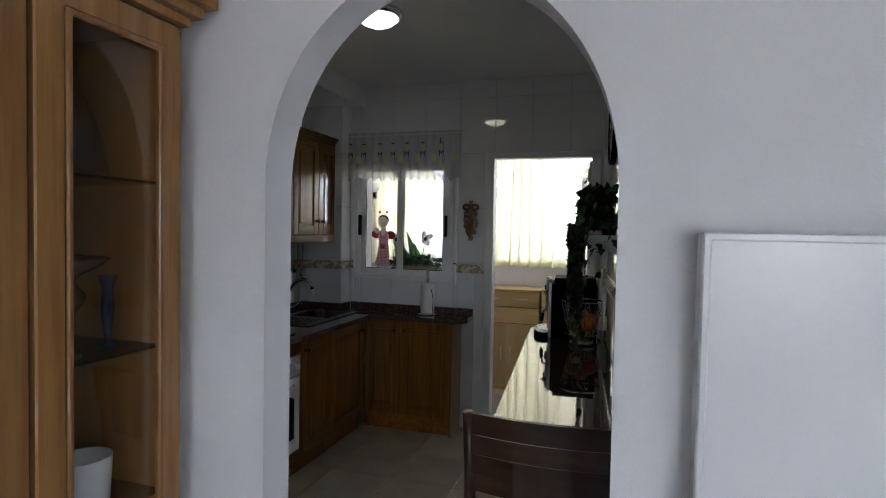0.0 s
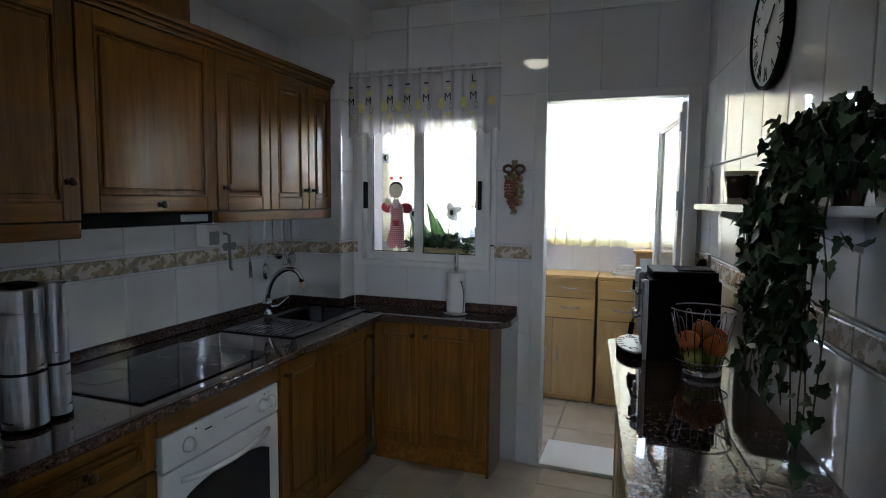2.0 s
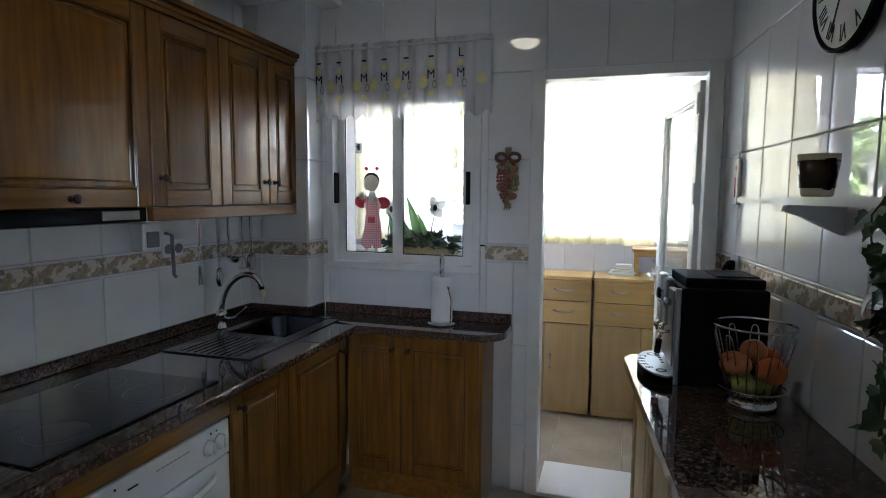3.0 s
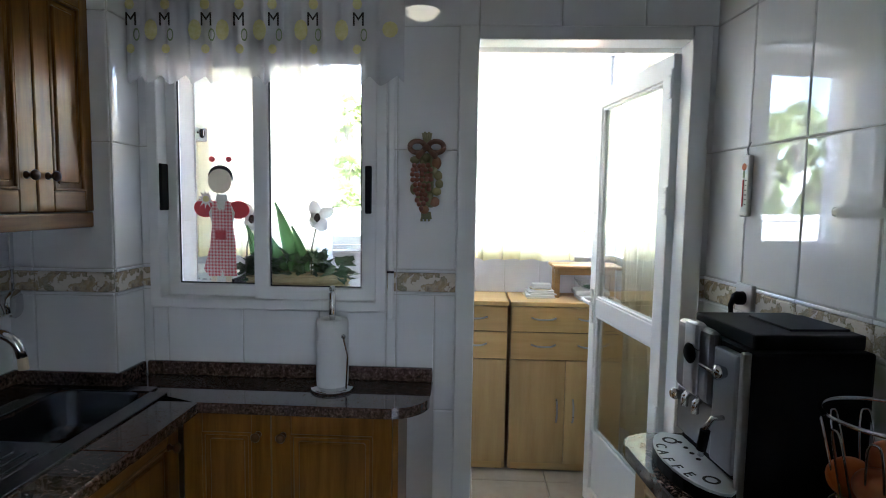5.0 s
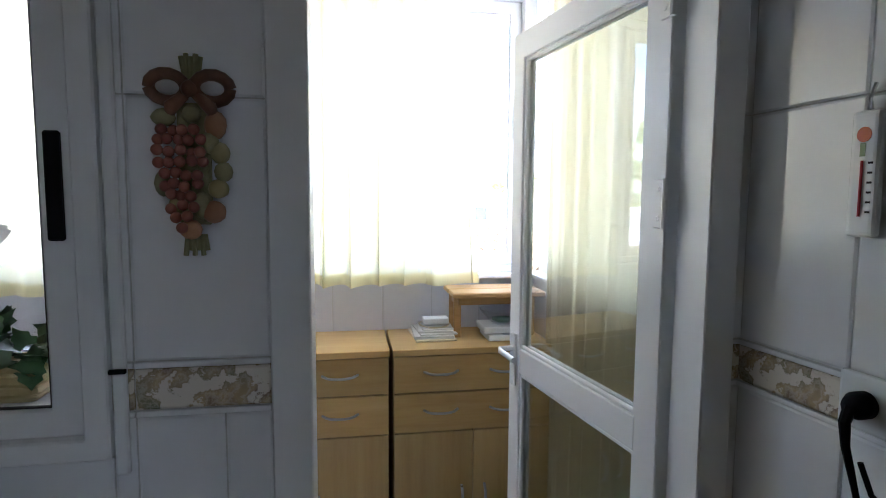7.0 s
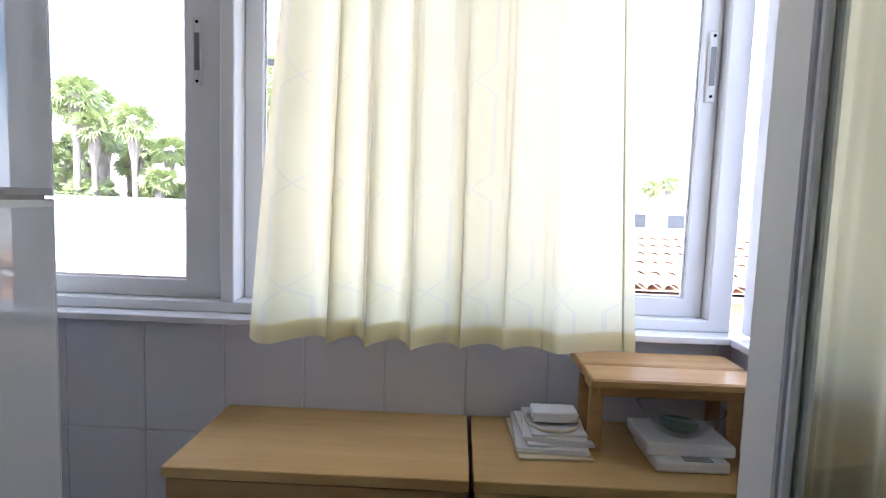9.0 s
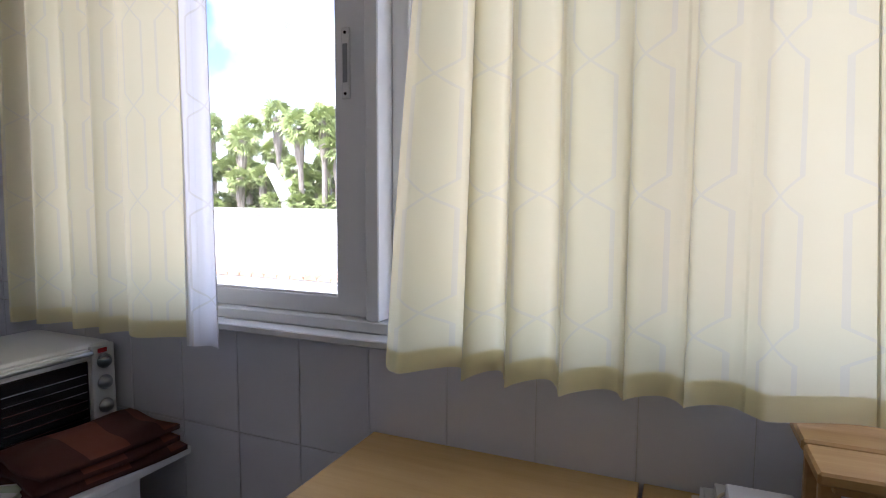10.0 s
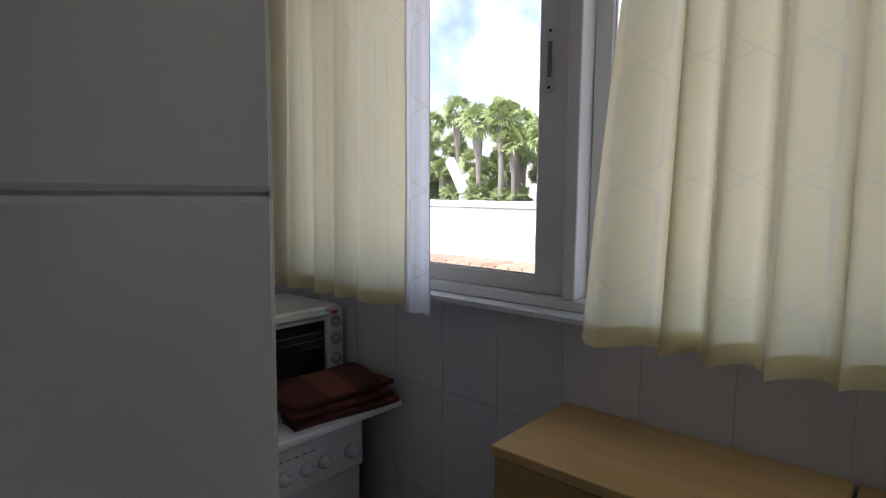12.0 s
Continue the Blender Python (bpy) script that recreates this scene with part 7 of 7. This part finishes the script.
# low garden wall with a row of cover tiles
gw = thing("garden_wall", (-4.5, 6.2, GZ), "white wall crowned with a row of barrel tiles", "wall")
part("wall", box(-9.0, -2.75, 6.1, 6.4, GZ, 0.48, 0.01), RENDER_W, gw)
part("cornice", box(-9.0, -2.7, 6.0, 6.46, 0.481, 0.535, 0.01), RENDER_W, gw)
for k in range(30):
    x = -8.95 + k * 0.207
    bm = bmesh.new()
    a = [[bm.verts.new((x + 0.1 * math.cos(math.pi * q / 6), y, 0.538 + 0.07 * math.sin(math.pi * q / 6))) for q in range(7)] for y in (5.97, 6.48)]
    for q in range(6):
        bm.faces.new((a[0][q], a[0][q + 1], a[1][q + 1], a[1][q]))
    bm.faces.new(a[0]), bm.faces.new(a[1][::-1])
    part("cover_tile", bm, TERRA, gw)


def palm(seed):
    """A fan palm: ringed trunk and a head of many split fans."""
    rnd = random.Random(seed)
    p = new("palm_tree")
    BASE[p] = Vector((0, 0, 0))
    H = 7.6
    bend = rnd.uniform(-0.25, 0.25)
    pts, rad = [], []
    for k in range(15):
        f = k / 14
        pts.append((bend * f * f, 0.1 * math.sin(3 * f), H * f))
        rad.append((0.15 - 0.04 * f) * (1.05 if k % 2 else 0.97) + (0.12 if f > 0.8 else 0))
    part("trunk", tube(pts, rad, 9), PALMBARK, p)
    bm = bmesh.new()
    top = Vector(pts[-1])
    for k in range(44):
        a = k * 2.39996 + rnd.uniform(-0.2, 0.2)
        el = math.asin(max(-0.9, min(0.95, 0.98 - 1.85 * (k + 0.5) / 44)))
        d = Vector((math.cos(a) * math.cos(el), math.sin(a) * math.cos(el), math.sin(el)))
        L = rnd.uniform(0.32, 0.6)
        hub_ = top + d * L
        side = d.cross(Vector((0, 0, 1)))
        side = (side if side.length > 0.1 else Vector((1, 0, 0))).normalized()
        side = Matrix.Rotation(rnd.uniform(-1.2, 1.2), 3, d) @ side
        up = side.cross(d)
        v0, v1 = bm.verts.new(top), bm.verts.new(hub_ + side * 0.02)
        bm.faces.new((v0, v1, bm.verts.new(hub_ - side * 0.02)))
        nb_ = 11
        for q in range(nb_):
            b = (q / (nb_ - 1) - 0.5) * 3.2
            dd_ = (d * math.cos(b) + side * math.sin(b)).normalized()
            ln = rnd.uniform(0.42, 0.66) * (1 - 0.12 * abs(b))
            mid = hub_ + dd_ * ln * 0.55 + up * 0.03
            end = hub_ + dd_ * ln - Vector((0, 0, rnd.uniform(0.02, 0.16)))
            w = (dd_.cross(up)).normalized() * 0.045
            c0, c1, c2, c3 = bm.verts.new(hub_), bm.verts.new(mid + w), bm.verts.new(end), bm.verts.new(mid - w)
            bm.faces.new((c0, c1, c2, c3))
    part("crown", bm, PALMLEAF, p)
    return tagged(p, "tall fan palm with a ragged green head", "palm", "palms beyond the white house")


models = [palm(s) for s in (1, 2, 3)]
spots = []
rnd = random.Random(17)
for k in range(124):
    spots.append((-29 + k * 0.2 + rnd.uniform(-0.5, 0.5), 25 + rnd.uniform(-3, 6), (rnd.uniform(1.0, 1.32), rnd.uniform(0.78, 1.0), rnd.uniform(0.62, 0.8), rnd.uniform(0.55, 0.68))[k % 4]))
spots += [(-7.5, 24, 1.3), (-5.6, 27, 1.2), (-10.5, 33, 1.35), (14.5, 42, 0.85), (16.3, 44, 0.9), (12.5, 45, 0.8), (19, 43, 0.95)]
for k, (x, y, s) in enumerate(spots):
    m = Matrix.Translation((x, y, GZ)) @ Matrix.Rotation(rnd.uniform(0, 6.28), 4, "Z")
    if k < 3:
        models[k].matrix_basis = m @ Matrix.Diagonal((1, 1, s, 1))
        models[k].scale = (1, 1, s)
    else:
        c = copy_thing(models[k % 3], m)
        c.scale = (s ** 0.5, s ** 0.5, s)
# white stair parapet in front of the palms
sp = thing("stair_parapet", (-17.6, 22, GZ), "sloping white stair parapet before the palms", "wall")
bm = bmesh.new()
vs = [[bm.verts.new((x, y, z)) for x, z in ((-17.2, GZ), (-16.5, GZ), (-16.5, 1.1), (-17.9, 3.3), (-18.15, 3.05), (-17.2, 1.4))] for y in (21.6, 22.0)]
bm.faces.new(vs[0]), bm.faces.new(vs[1][::-1])
for k in range(6):
    bm.faces.new((vs[0][k], vs[1][k], vs[1][(k + 1) % 6], vs[0][(k + 1) % 6]))
part("wall", bm, RENDER_W, sp)

# ---- tiles, laid last ----
PV = 0.414
def tiled_band(wall, m, u0, u1, ou, zlow, ztop, holes=(), PU=0.275):
    """Rows of glazed tiles below and above the frieze, with the frieze and its two slim listels."""
    tiles(wall, m, u0, u1, zlow, 1.178, PU, PV, ou, 1.178 - 3 * PV, holes)
    tiles(wall, m, u0, u1, 1.189, 1.257, PU, 0.068, ou, 1.189, holes, BORDER, "frieze_tile", rise=0.007)
    for z in (1.1785, 1.2575):
        for i in range(math.floor((u0 - ou) / PU), math.ceil((u1 - ou) / PU)):
            a, b = max(u0, ou + i * PU), min(u1, ou + (i + 1) * PU)
            for h0, h1, g0, g1 in holes:
                if g0 < z < g1 and b > h0 and a < h1:
                    if a < h0:
                        b = h0
                    elif b > h1:
                        a = h1
                    else:
                        b = a
            if b - a > 0.02:
                key = ("listel", round(b - a, 3))
                if key not in TILE_MESH:
                    TILE_MESH[key] = mesh_of(box(-(b - a) / 2 + 0.001, (b - a) / 2 - 0.001, 0, 0.0098, 0, 0.009, 0.003, seg=2), "listel", TILE)
                t = new("listel", TILE_MESH[key])
                t.parent = wall
                t.matrix_basis = m @ Matrix.Translation(((a + b) / 2, z, 0))
    tiles(wall, m, u0, u1, 1.268, ztop, PU, PV, ou, 1.268, holes)


mb = plane_m((0, W0, 0), (1, 0, 0), (0, -1, 0))
tiled_band(wall_back, mb, -1.19, 0.795, -0.275, 0.0, H_CEIL, ((-1.155, -0.31, 1.115, 2.055), (-0.066, 0.766, -1, 2.095), (-1.19, -0.14, -1, 0.868)))
ml = plane_m((-1.555, 0, 0), (0, 1, 0), (1, 0, 0))
tiled_band(wall_left, ml, -2.8, -0.155, -1.61, 0.868, 2.475)
mc = plane_m((0, -0.155, 0), (1, 0, 0), (0, -1, 0))
tiled_band(wall_column, mc, -1.555, -1.19, -1.465, 0.868, 2.475)
ms = plane_m((-1.19, 0, 0), (0, 1, 0), (1, 0, 0))
tiled_band(wall_column, ms, -0.155, 0.0, -0.155, 0.868, H_CEIL)
mr = plane_m((0.005, 0, 0), (0, -1, 0), (-1, 0, 0))
tiled_band(wall_right, mr, 0.0, 2.92, 0.217 - 0.25, 0.0, H_CEIL, (), 0.25)
# utility tiles
UU, UV_, UO = 0.2105, 0.363, 0.8 + 0.005
mu = plane_m((0, 1.445, 0), (1, 0, 0), (0, -1, 0))
tiles(wall_uw, mu, -1.985, 0.875, 0.0, 1.185, UU, UV_, -0.642, 1.16 - 4 * UV_ + 0.09, (), UTILE, gap=0.0016, rise=0.003)
tiles(wall_uw, mu, -1.985, -1.665, 1.187, 2.54, UU, UV_, -0.642, 1.16 - 4 * UV_ + 0.09, (), UTILE, gap=0.0016, rise=0.003)
mul = plane_m((-1.985, 0, 0), (0, 1, 0), (1, 0, 0))
tiles(wall_ul, mul, W1, 1.445, 0.0, 2.54, 0.248, UV_, 1.345, 1.523 - 5 * UV_, (), UTILE, gap=0.0016, rise=0.003)
mur = plane_m((0.875, 0, 0), (0, -1, 0), (-1, 0, 0))
tiles(wall_ur, mur, -1.445, -W1, 0.0, 1.185, UU, UV_, -1.445, 1.16 - 4 * UV_ + 0.09, (), UTILE, gap=0.0016, rise=0.003)
# reveals of the balcony door and utility face of the partition
mj = plane_m((-0.07, 0, 0), (0, 1, 0), (1, 0, 0))
tiles(wall_back, mj, 0.091, W1 + 0.0045, 0.0, 2.1, 0.26, 0.363, 0.091, 1.516 - 5 * 0.363, (), TILE)
mj2 = plane_m((0.77, 0, 0), (0, -1, 0), (-1, 0, 0))
tiles(wall_back, mj2, -W1, -0.091, 0.0, 2.1, 0.26, 0.363, -0.351, 1.516 - 5 * 0.363, (), TILE)
mo = plane_m((0, W1, 0), (-1, 0, 0), (0, 1, 0))
tiles(wall_back, mo, 0.065, 1.985, 0.0, 2.54, UU, 0.363, 0.065, 1.516 - 5 * 0.363, ((0.31, 1.155, 1.11, 2.06),), UTILE, gap=0.0016, rise=0.003)
# floor tiles
mf = Matrix.Translation((0, 0, -0.006))
tiles(floor, mf, -1.0, 0.98, -2.92, -0.0, 0.4, 0.4, 0.02, -0.2, (), FLOORT, "floor_tile", gap=0.003, rise=0.006)
tiles(floor, mf, -1.985, 0.875, W1, 1.445, 0.4, 0.4, 0.02, -0.2, (), FLOORT, "floor_tile", gap=0.003, rise=0.006)
tiles(floor, mf, -0.066, 0.766, 0.0, W1, 0.4, 0.4, 0.02, -0.2, (), FLOORT, "floor_tile", gap=0.003, rise=0.006)
